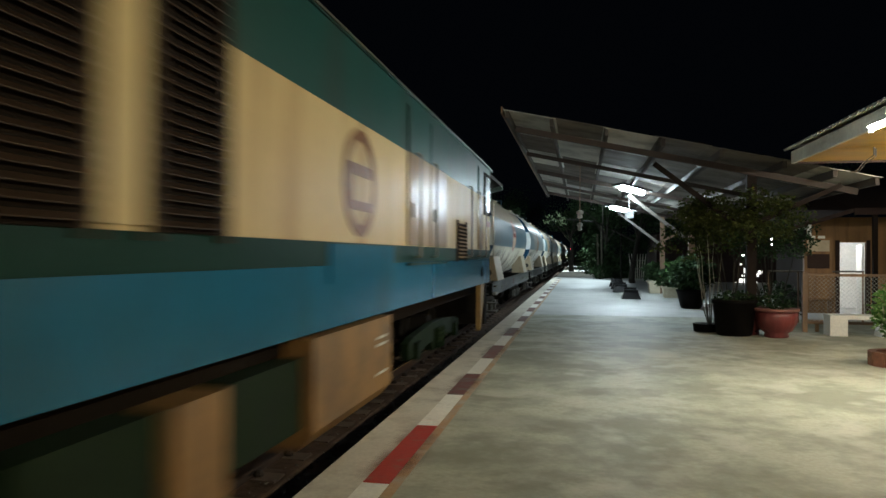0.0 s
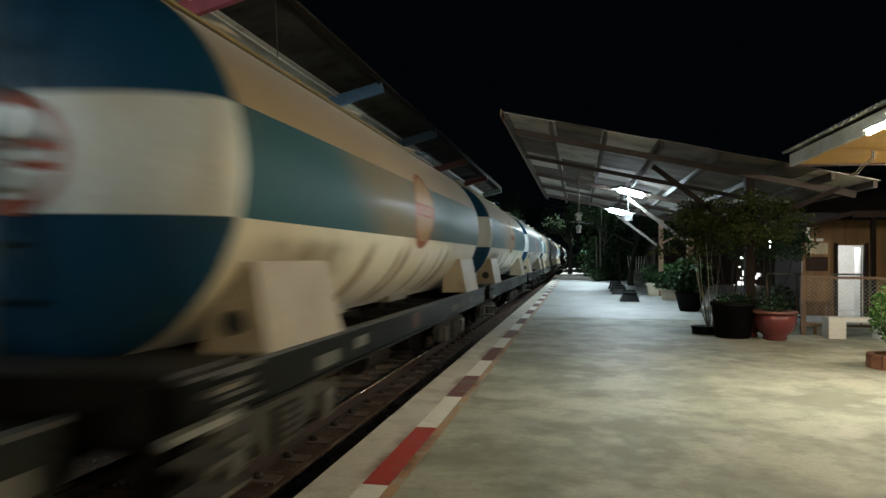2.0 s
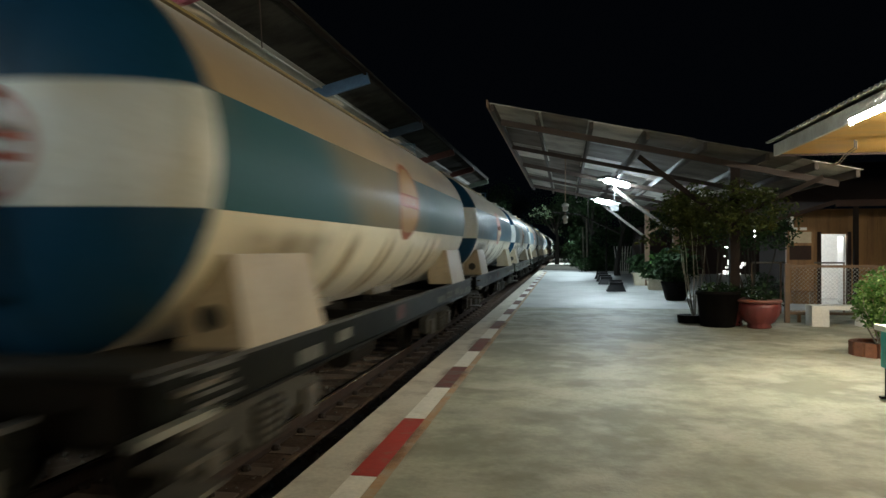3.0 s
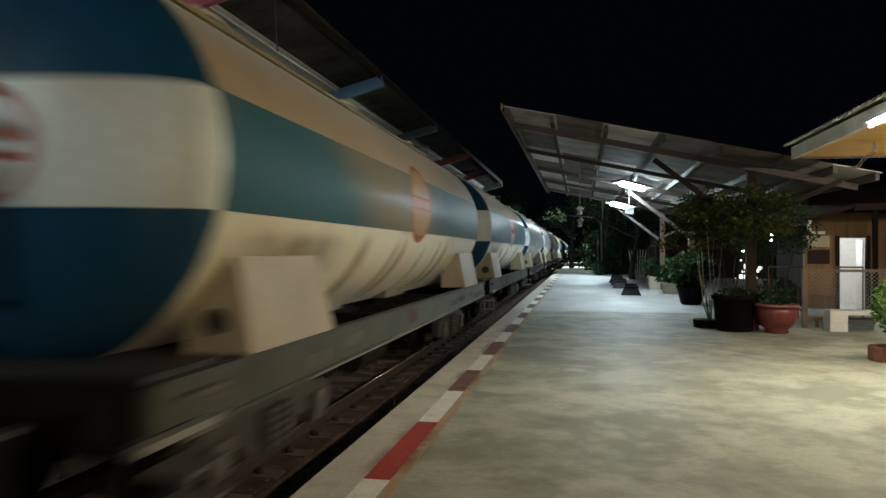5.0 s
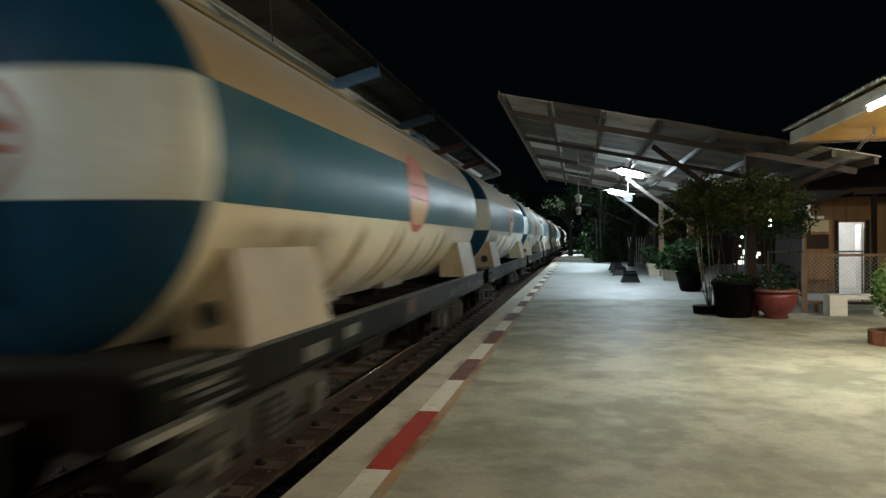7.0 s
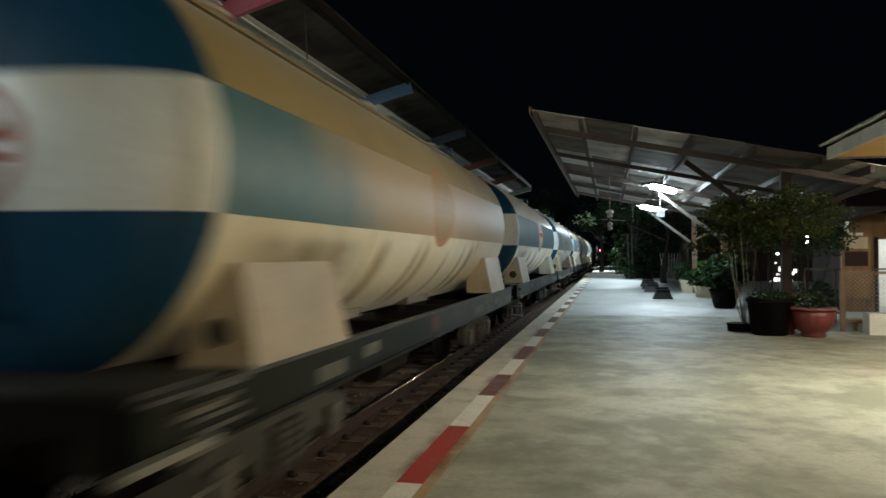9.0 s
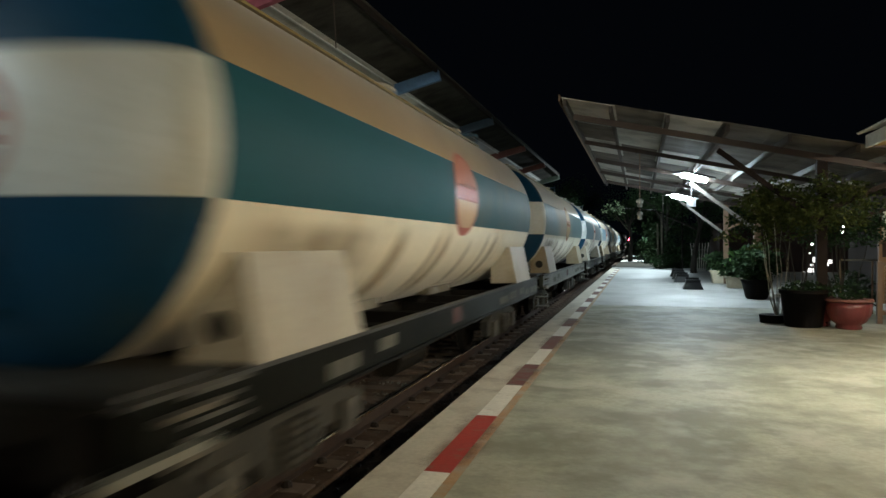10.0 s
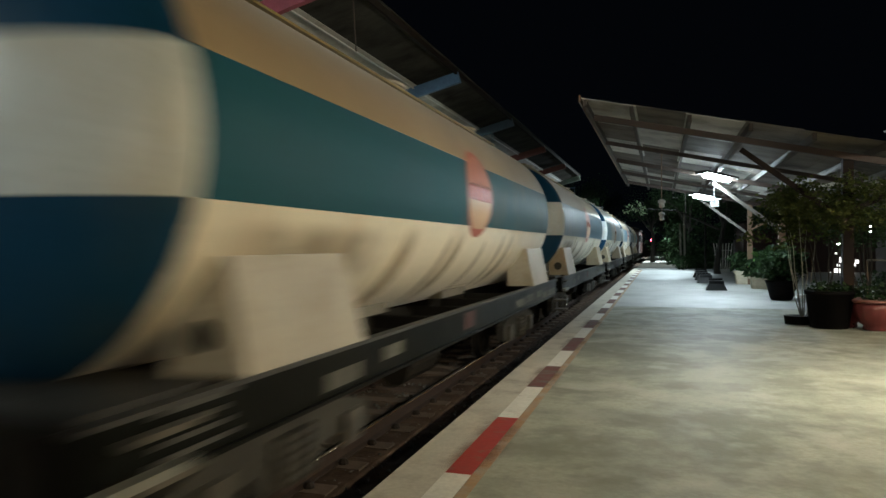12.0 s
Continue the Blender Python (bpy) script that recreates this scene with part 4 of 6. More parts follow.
            sad = part("saddle", bm, saddle_paint, w, "cream cement-dusted tank saddle")
            # Dark disc paints the shaded hollow of the saddle hole.
            if hole:
                bm = bmesh.new()
                lathe(bm, [(0.085, 0), (0.08, 0.012)], 14, Matrix.Translation((s * 1.08, y0 + 0.012, 1.34)) @ Matrix.Rotation(radians(90), 4, "X"))
                part("hole", bm, BOGIE_DUST, sad)
    # frame
    for s in (1, -1):
        bm = bmesh.new()
        box(bm, min(s * 1.22, s * 1.30), max(s * 1.22, s * 1.30), -0.75, 11.1, 0.85, 1.115)
        box(bm, min(s * 1.14, s * 1.32), max(s * 1.14, s * 1.32), -0.74, 11.09, 0.825, 0.849)
        part("side_sill", bm, sill, w, "dusty grey steel side sill")
        # Pale strip stands for the lamp highlight along the lower flange.
        if sill is SILL_PALE:
            bm = bmesh.new()
            box(bm, min(s * 1.3205, s * 1.326), max(s * 1.3205, s * 1.326), 1.2, 7.6, 0.823, 0.836)
            part("flange_edge", bm, SILL_EDGE, w, "pale strip painted as a lamp glint on the lower edge")
        bm = bmesh.new()
        box(bm, min(s * 1.25, s * 1.325), max(s * 1.25, s * 1.325), -0.76, 11.11, 1.116, 1.14)
        part("sill_lip", bm, SILL_LIP, w)
    for y in (-0.76, 10.94):
        bm = bmesh.new()
        box(bm, -1.139, 1.139, y, y + 0.17, 0.80, 1.10)
        part("end_sill", bm, STEEL_DARK, w)
    for y in (-0.58, 9.95):
        bm = bmesh.new()
        box(bm, -1.14, 1.14, y, y + 0.95, 1.10, 1.14)
        part("end_platform", bm, SILL_LIP, w)
    bm = bmesh.new()
    box(bm, -0.2, 0.2, -0.58, 10.9, 0.78, 1.05)
    part("centre_sill", bm, STEEL_DARK, w)
    for k in range(6):
        for a, b in ((-1.2, -0.201), (0.201, 1.2)):
            bm = bmesh.new()
            box(bm, a, b, 1.9 + 1.3 * k, 2.0 + 1.3 * k, 0.86, 1.02)
            part("cross_member", bm, STEEL_DARK, w)
    # The last patch paints the lamplight on the sill end.
    for a, b, z0, z1 in ((1.17, 1.67, 0.89, 1.0), (2.1, 2.5, 0.94, 1.04), (7.12, 7.8, 0.90, 1.0), (7.94, 8.6, 0.92, 1.02), (8.9, 9.4, 0.93, 1.03), (9.55, 10.95, 0.88, 0.98)):
        bm = bmesh.new()
        box(bm, 1.301, 1.304, a, b, z0, z1)
        part("label_patch", bm, PATCH, w, "pale stencilled patch, unreadable; the last is light painted on the sill")
    for k in range(5):
        bm = bmesh.new()
        y = 7.98 + 0.12 * k
        box(bm, 1.301, 1.307, y, y + 0.05, 0.935, 1.005)
        part("lettering_bar", bm, LETTERING, w, "faded white characters, unreadable")
    for k in range(4):
        bm = bmesh.new()
        box(bm, 1.301, 1.304, -0.38 + 0.03 * (k % 2), 0.17 - 0.05 * (k % 3), 0.89 + 0.065 * k, 0.915 + 0.065 * k)
        part("lettering_line", bm, LETTERING, w, "line of small faded characters, unreadable")
    bm = bmesh.new()
    box(bm, 1.301, 1.304, 4.38, 4.80, 0.91, 1.08)
    part("red_patch", bm, RED_STENCIL, w, "faded red square on the sill")
    bm = bmesh.new()
    box(bm, 1.33, 1.40, -0.98, -0.30, 0.865, 0.905)
    bevelled(bm, 0.008)
    part("end_step", bm, SILL_EDGE, w, "pale worn edge of the end step")
    bm = bmesh.new()
    box(bm, 1.20, 1.329, -0.70, -0.40, 0.868, 0.90)
    part("step_bracket", bm, STEEL_DARK, w)
    for k in range(4):
        bm = bmesh.new()
        box(bm, 1.10, 1.36, -0.55, -0.15, 0.42 + 0.2 * k, 0.45 + 0.2 * k)
        part("step", bm, AXLE_DUST, w)
    # Ochre rod stands for the lit lower edge of the barrel.
    bm = bmesh.new()
    rod(bm, (0.72, 5.5, 1.285), (0.72, 6.9, 1.285), 0.010)
    part("discharge_pipe", bm, TANK_CAKED, w, "thin ochre rod for the lit edge below the barrel")
    for a, b in ((2.75, 3.75), (5.55, 6.60)):
        bm = bmesh.new()
        box(bm, 0.50, 0.68, a, b, 1.14, 1.235)
        bevelled(bm, 0.04)
        part("valve_box", bm, VALVE, w, "small cream valve casing, darkened for the shade below the barrel")
    bm = bmesh.new()
    rod(bm, (0.9, 3.3, 0.66), (0.9, 4.2, 0.66), 0.17, n=14)
    rod(bm, (0.6, 2.0, 0.62), (0.6, 8.2, 0.62), 0.03)
    part("brake_cylinder", bm, STEEL_DARK, w)
    # top walkway
    bm = bmesh.new()
    box(bm, -0.35, 0.35, 0.3, 10.0, 3.63, 3.655)
    part("top_walkway", bm, TANK_CAKED, w)
    for y in (1.6, 5.2, 8.6):
        bm = bmesh.new()
        lathe(bm, [(0.29, 0), (0.29, 0.14), (0.33, 0.145), (0.33, 0.18), (0.1, 0.22)], 20, Matrix.Translation((0, y, 3.56)))
        part("hatch", bm, SADDLE, w)
    for y in (9.35,):
        bm = bmesh.new()
        for x in (-0.34, 0.34):
            rod(bm, (x, y + 0.5, 3.5), (x, y + 0.5, 3.84), 0.014)
        rod(bm, (-0.35, y + 0.5, 3.84), (0.35, y + 0.5, 3.84), 0.014)
        part("top_rail", bm, LADDER, w)
    coupler(w, -0.76, -1)
    coupler(w, 11.11, 1)
    sets = bogie(w, 1.3, (-0.88, 0.88), 1.25) + bogie(w, 9.05, (-0.88, 0.88), 1.25)
    return w


WAGON_LOOKS = {
    "clean": (BLUE_CLEAN, EMBLEM_RED, EMBLEM_PINK, SILL, "blue and off-white cement tank wagon, rolling on the near track"),
    "matt": (BLUE_MATT, EMBLEM_RED, EMBLEM_PINK, SILL, "cement tank wagon with a matt teal band and off-white barrel"),
    "grey": (BLUE_CLEAN, EMBLEM_RED, EMBLEM_PINK, SILL_MID, "blue and off-white cement tank wagon with a grey-green sill"),
    "dusty": (BLUE_DUSTY, EMBLEM_RED_DUSTY, EMBLEM_CREAM_DUSTY, SILL, "cement tank wagon with its blue band dulled by dust"),
    "pale": (BLUE_DUSTY, EMBLEM_RED_DUSTY, EMBLEM_CREAM_DUSTY, SILL_PALE, "dusty cement tank wagon with a pale grey side sill"),
    "caked": (BLUE_CAKED, EMBLEM_RED_CAKED, EMBLEM_CREAM_CAKED, SILL_MID, "cement tank wagon caked in ochre dust, band almost hidden"),
}
STATE = ["grey", "dusty", "dusty", "clean", "pale", "clean", "clean", "clean", "caked", "matt", "pale", "matt", "clean", "dusty", "clean", "dusty"]
wagons, prototypes = [], {}
for k, state in enumerate(STATE):
    if state not in prototypes:
        prototypes[state] = tank_wagon(*WAGON_LOOKS[state])
        w = prototypes[state]
        w.matrix_world = pose(XC, 17.13 + PITCH * k, ZR)
    else:
        w = copy_thing(prototypes[state], pose(XC, 17.13 + PITCH * k, ZR))
    wagons.append(w)


def plan_prism(bm, z0, z1, half, length, r, inset=0.0):
    """The loco's plan with round rear corners, between two heights; y runs back from the rear end."""
    pts = []
    for i in range(7):
        a = math.pi / 2 * i / 6
        pts.append((half - r + r * math.sin(a), -r + r * math.cos(a)))
    pts = [(-x, y) for x, y in reversed(pts)] + pts
    pts = [(-half, -length)] + pts + [(half, -length)]
    lo = [bm.verts.new((x, y, z0)) for x, y in pts]
    hi = [bm.verts.new((x, y, z1)) for x, y in pts]
    k = len(pts)
    for i in range(k):
        j = (i + 1) % k
        bm.faces.new((lo[i], lo[j], hi[j], hi[i]))
    bm.faces.new(lo[::-1])
    bm.faces.new(hi)


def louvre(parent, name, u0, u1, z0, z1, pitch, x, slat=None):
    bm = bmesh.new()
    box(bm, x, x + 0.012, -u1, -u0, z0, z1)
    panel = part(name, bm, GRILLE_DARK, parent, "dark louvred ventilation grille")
    k, z = 0, z0 + pitch * 0.4
    while z < z1 - pitch * 0.3:
        bm = bmesh.new()
        v = [bm.verts.new((a, b, c)) for b in (-u1 + 0.02, -u0 - 0.02) for a, c in ((x + 0.012, z + pitch * 0.5), (x + 0.016, z + pitch * 0.55), (x + 0.05, z + pitch * 0.1), (x + 0.05, z))]
        for f in ((0, 1, 5, 4), (1, 2, 6, 5), (2, 3, 7, 6), (3, 0, 4, 7), (0, 3, 2, 1), (4, 5, 6, 7)):
            bm.faces.new([v[i] for i in f])
        part("slat", bm, slat or GRILLE_SLAT, panel)
        z += pitch
    for a, b, c, d_ in ((-u1 - 0.04, -u1 + 0.02, z0 - 0.04, z1 + 0.04), (-u0 - 0.02, -u0 + 0.04, z0 - 0.04, z1 + 0.04)):
        bm = bmesh.new()
        box(bm, x + 0.001, x + 0.03, a, b, c, d_)
        part("grille_frame", bm, GRILLE_SLAT, panel)
    return panel


def locomotive():
    g = thing("locomotive", "diesel locomotive in blue, cream and teal, rolling past", "locomotive", y=15.38, x=XC, z=ZR)
    H_ = 1.40
    bm = bmesh.new()
    plan_prism(bm, 1.205, 1.69, H_, 16.5, 0.32)
    part("lower_side", bm, LOCO_BLUE, g, "glossy blue lower body side")
    bm = bmesh.new()
    plan_prism(bm, 1.691, 1.875, H_, 16.5, 0.32)
    part("waist_strip", bm, LOCO_WAIST, g, "dark teal strip below the cream")
    bm = bmesh.new()
    plan_prism(bm, 1.876, 2.93, H_ - 0.001, 16.5, 0.32)
    part("middle_side", bm, LOCO_CREAM, g, "weathered cream body side")
    bm = bmesh.new()
    plan_prism(bm, 2.931, 3.57, H_, 16.5, 0.32)
    part("upper_side", bm, LOCO_TEAL, g, "dark teal upper body side")
    bm = bmesh.new()
    prof = [(-1.42, 3.571), (1.42, 3.571), (1.43, 3.60), (1.36, 3.64)] + [(1.3 * math.cos(a), 3.64 + 0.30 * math.sin(a)) for a in [math.pi * i / 10 for i in range(1, 10)]] + [(-1.36, 3.64), (-1.43, 3.60)]
    extrude_y(bm, prof, -16.4, -0.05)
    part("roof", bm, LOCO_TEAL, g)
    bm = bmesh.new()
    box(bm, 1.43, 1.445, -16.3, -0.3, 3.575, 3.595)
    part("gutter", bm, CHROME, g, "thin bright rain gutter")
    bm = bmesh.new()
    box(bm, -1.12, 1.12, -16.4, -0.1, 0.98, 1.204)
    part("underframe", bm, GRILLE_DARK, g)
    # grilles
    louvre(g, "grille", 11.86, 12.52, 1.875, 3.50, 0.06, H_ + 0.002)
    louvre(g, "grille", 12.92, 14.2, 1.875, 3.50, 0.06, H_ + 0.002)
    louvre(g, "grille", 3.62, 4.45, 1.70, 2.28, 0.06, H_ + 0.002, LOCO_DOOR)
    bm = bmesh.new()
    box(bm, H_ + 0.002, H_ + 0.02, -12.86, -12.58, 1.9, 3.57)
    part("mullion", bm, LOCO_CREAM, g)
    # doors
    for u0, u1, mat_ in ((5.4, 6.5, LOCO_DOOR), (6.55, 7.7, LOCO_DOOR), (1.5, 2.15, LOCO_DOOR)):
        bm = bmesh.new()
        box(bm, H_ + 0.002, H_ + 0.022, -u1, -u0, 1.885, 2.93)
        bevelled(bm, 0.008)
        door = part("door", bm, mat_, g, "grimy cream side door")
        bm = bmesh.new()
        box(bm, H_ + 0.002, H_ + 0.022, -u1, -u0, 2.934, 3.45)
        bevelled(bm, 0.008)
        part("door_top", bm, LOCO_TEAL, door)
        bm = bmesh.new()
        rod(bm, (H_ + 0.05, -u1 + 0.12, 2.2), (H_ + 0.05, -u1 + 0.12, 2.36), 0.016)
        part("door_handle", bm, CHROME, door)
    bm = bmesh.new()
    box(bm, H_ + 0.002, H_ + 0.026, -7.7, -5.4, 1.655, 1.685)
    part("door_sill", bm, LOCO_WAIST, g)
    for u in (6.35, 7.3, 1.42, 2.25, 3.3, 0.25):
        bm = bmesh.new()
        rod(bm, (H_ + 0.07, -u, 1.75), (H_ + 0.07, -u, 2.95), 0.013)
        for z in (1.75, 2.95):
            rod(bm, (H_ - 0.01, -u, z), (H_ + 0.07, -u, z), 0.016)
        part("handrail", bm, CHROME, g, "bright steel handrail")
    # rear cab window, plate, recess
    bm = bmesh.new()
    box(bm, H_ + 0.002, H_ + 0.035, -1.40, -0.55, 2.58, 3.42)
    bevelled(bm, 0.02)
    win = part("cab_window", bm, GRILLE_DARK, g, "cab side window in a dark frame")
    bm = bmesh.new()
    box(bm, H_ + 0.036, H_ + 0.041, -1.33, -0.62, 2.65, 3.36)
    part("pane", bm, GLASS_TINT, win)
    # Flat near-black disc paints the shade inside the round recess.
    bm = bmesh.new()
    lathe(bm, [(0.02, 0.012), (0.10, 0.012), (0.10, 0.0)], 18, Matrix.Translation((H_ + 0.001, -1.54, 1.45)) @ Matrix.Rotation(radians(90), 4, "Y"))
    part("recess", bm, GRILLE_DARK, g)
    # Blue plate over the dark waist stands for a pale reflection.
    bm = bmesh.new()
    box(bm, H_ + 0.001, H_ + 0.01, -10.2, -8.3, 1.55, 1.86)
    part("side_panel", bm, LOCO_BLUE, g)
    bm = bmesh.new()
    box(bm, H_ + 0.002, H_ + 0.014, -0.88, -0.34, 2.36, 2.47)
    bevelled(bm, 0.004)
    part("name_plate", bm, RED_PLATE, g, "small red plate below the cab window")
    # round emblem
    bm = bmesh.new()
    rings = []
    for x, r in ((H_ + 0.001, 0.37), (H_ + 0.008, 0.37), (H_ + 0.008, 0.47), (H_ + 0.001, 0.47)):
        rings.append([bm.verts.new((x, -9.42 + r * math.cos(2 * math.pi * k / 28), 2.40 + r * math.sin(2 * math.pi * k / 28))) for k in range(28)])
    for p, q in zip(rings, rings[1:]):
        for k in range(28):
            j = (k + 1) % 28
            bm.faces.new((p[k], p[j], q[j], q[k]))
    ring = part("side_emblem", bm, LOCO_BROWN, g, "round brown emblem")
    for y0, y1, z0, z1 in ((-9.74, -9.10, 2.46, 2.56), (-9.74, -9.10, 2.16, 2.24), (-9.74, -9.62, 2.241, 2.459)):
        bm = bmesh.new()
        box(bm, H_ + 0.001, H_ + 0.008, y0, y1, z0, z1)
        part("emblem_bar", bm, LOCO_BROWN, ring)
    # below the frame
    bm = bmesh.new()
    extrude_y(bm, [(-1.25, 0.32), (1.25, 0.32), (1.36, 0.45), (1.36, 1.15), (-1.36, 1.15), (-1.36, 0.45)], -10.4, -8.2)
    tank = part("fuel_tank", bm, YELLOW, g, "grimy yellow fuel tank")
    for a, z in ((8.4, 0.95), (8.4, 0.88), (8.4, 0.60)):
        bm = bmesh.new()
        box(bm, 1.362, 1.366, -a - 0.35, -a, z, z + 0.025)
        part("lettering_bar", bm, CAP_WHITE, tank)
    bm = bmesh.new()
    box(bm, -1.3, 1.3, -11.6, -10.5, 0.5, 1.02)
    bevelled(bm, 0.05)
    part("equipment_box", bm, GREEN_GRIME, g)
    bm = bmesh.new()
    box(bm, 0.9, 1.34, -12.2, -11.68, 0.22, 1.02)
    bevelled(bm, 0.04)
    part("sand_box", bm, YELLOW, g)
    bm = bmesh.new()
    box(bm, 0.7, 1.32, -13.2, -12.3, 0.3, 1.02)
    bevelled(bm, 0.04)
    part("equipment_box", bm, GREEN_GRIME, g)
    bm = bmesh.new()
    guard = ((1.34, 1.19), (0.80, 1.19), (0.92, 0.80), (1.12, 0.52), (1.26, 0.27), (1.38, 0.27))
    v = [[bm.verts.new((x, -u, z)) for u, z in guard] for x in (1.26, 1.35)]
    bm.faces.new(v[0])
    bm.faces.new(v[1][::-1])
    for i in range(len(guard)):
        k = (i + 1) % len(guard)
        bm.faces.new((v[0][i], v[0][k], v[1][k], v[1][i]))
    part("cab_steps", bm, STEP_YELLOW, g, "yellow cab step plate")
    bm = bmesh.new()
    box(bm, -1.3, 1.3, -0.35, -0.06, 0.30, 1.19)
    part("rear_beam", bm, STEEL_DARK, g)
    coupler(g, -0.05, 1)
    for y in (-4.0, -13.6):
        bogie(g, y, (-1.55, 0.0, 1.55), 2.0, 0.9, GREEN_GRIME)
    return g


def brake_van():
    v = thing("brake_van", "red-brown brake van at the tail of the train", "brake van", "brake vans of the train")
    bm = bmesh.new()
    box(bm, -1.3, 1.3, 0, 7.2, 1.05, 3.2)
    bevelled(bm, 0.04)
    part("body", bm, VAN_BROWN, v)
    bm = bmesh.new()
    extrude_y(bm, [(-1.4, 3.2), (1.4, 3.2)] + [(1.4 * math.cos(a), 3.22 + 0.35 * math.sin(a)) for a in [math.pi * i / 8 for i in range(1, 8)]], -0.3, 7.5)
    part("roof", bm, STEEL_DARK, v)
    for y in (0.7, 3.2, 5.6):
        bm = bmesh.new()
        box(bm, 1.301, 1.33, y, y + 0.9, 2.1, 2.8)
        bevelled(bm, 0.01)
        wn = part("window", bm, WOOD_DARK, v)
        bm = bmesh.new()
        box(bm, 1.331, 1.336, y + 0.06, y + 0.84, 2.16, 2.74)
        part("pane", bm, GLASS_TINT, wn)
    bm = bmesh.new()
    box(bm, -1.25, 1.25, -0.6, 7.8, 0.85, 1.049)
    part("frame", bm, SILL, v)
    coupler(v, -0.6, -1)
    bogie(v, 1.4, (-0.88, 0.88), 1.25)
    bogie(v, 5.8, (-0.88, 0.88), 1.25)
    return v


loco = locomotive()
van = brake_van()
VAN_Y = 17.13 + PITCH * len(STATE) + 0.25
van.matrix_world = pose(XC, VAN_Y, ZR)
vans = [van] + [copy_thing(van, pose(XC, VAN_Y + 9.1 * k, ZR)) for k in (1, 2)]


# ---- canopy over the platform ahead ----
def canopy_z(x):
    return 4.42 - 0.213 * (x + 1.5)


CX0, CX1, CY0, CY1 = -1.465, 5.3, 14.0, 33.4
canopy = thing("platform_canopy", "timber platform canopy with weathered grey roof sheets", "canopy")
rnd = random.Random(11)
strips = 7
for i in range(strips):
    xa, xb = CX0 + (CX1 - CX0) * i / strips, CX0 + (CX1 - CX0) * (i + 1) / strips
    rows_y = [CY0, 16.6, 19.2, 21.8, 24.4, 27.0, 29.6, 32.2, CY1]
    for a, b in zip(rows_y, rows_y[1:]):
        bm = bmesh.new()
        lift = 0.012 * ((i + rows_y.index(a)) % 2) + rnd.uniform(0, 0.006)
        c = []
        for dz in (0.0, 0.012):
            for x, y in ((xa - 0.03, a - 0.03), (xb + 0.03, a - 0.03), (xb + 0.03, b + 0.03), (xa - 0.03, b + 0.03)):
                c.append(bm.verts.new((x, y, canopy_z(x) + dz + lift)))
        for f in ((3, 2, 1, 0), (4, 5, 6, 7), (0, 1, 5, 4), (1, 2, 6, 5), (2, 3, 7, 6), (3, 0, 4, 7)):
            bm.faces.new([c[k] for k in f])
        pale = (i + rows_y.index(a)) % 2 == 0 and rnd.random() < 0.8
        part("roof_sheet", bm, ROOF_PALE if pale else ROOF_SHEET, canopy)
for x in (CX0 + 0.04, -0.55, 0.5, 1.55, 2.6, 3.7, 4.55, CX1 - 0.05):
    bm = bmesh.new()
    beam(bm, (x, CY0 - 0.02, canopy_z(x) - 0.075), (x, CY1 + 0.02, canopy_z(x) - 0.075), 0.07, 0.135)
    part("purlin", bm, PURLIN, canopy)
bm = bmesh.new()
beam(bm, (CX0 - 0.06, CY0 - 0.05, canopy_z(CX0) + 0.0), (CX0 - 0.06, CY1, canopy_z(CX0) + 0.0), 0.03, 0.14)
part("eave_board", bm, POST_BROWN, canopy)
POSTS = (14.9, 22.5, 30.2)
for y in POSTS:
    bm = bmesh.new()
    beam(bm, (CX0 + 0.15, y - 0.12, canopy_z(CX0 + 0.15) - 0.205), (CX1 - 0.1, y - 0.12, canopy_z(CX1 - 0.1) - 0.205), 0.09, 0.12)
    part("rafter", bm, BEAM_BROWN, canopy)
    bm = bmesh.new()
    box(bm, 3.32 - 0.09, 3.32 + 0.09, y - 0.075, y + 0.09, 0.0, canopy_z(3.32) - 0.145)
    bevelled(bm, 0.012)
    # The front post takes the darkened timber copy.
    part("post", bm, POST_DARK if y < 16 else POST_BROWN, canopy)
    bm = bmesh.new()
    beam(bm, (3.25, y - 0.19, 1.98), (1.45, y - 0.19, 3.39), 0.05, 0.10)
    part("brace", bm, POST_DARK if y < 16 else BRACE_PALE, canopy)
    bm = bmesh.new()
    beam(bm, (3.39, y - 0.19, 2.2), (4.9, y - 0.19, canopy_z(4.9) - 0.14), 0.05, 0.09)
    part("brace", bm, POST_DARK if y < 16 else POST_BROWN, canopy)
for y in (18.6, 26.3):
    bm = bmesh.new()
    beam(bm, (CX0 + 0.1, y, canopy_z(CX0 + 0.1) - 0.195), (CX1 - 0.1, y, canopy_z(CX1 - 0.1) - 0.195), 0.06, 0.10)
    part("rafter", bm, BEAM_BROWN, canopy)


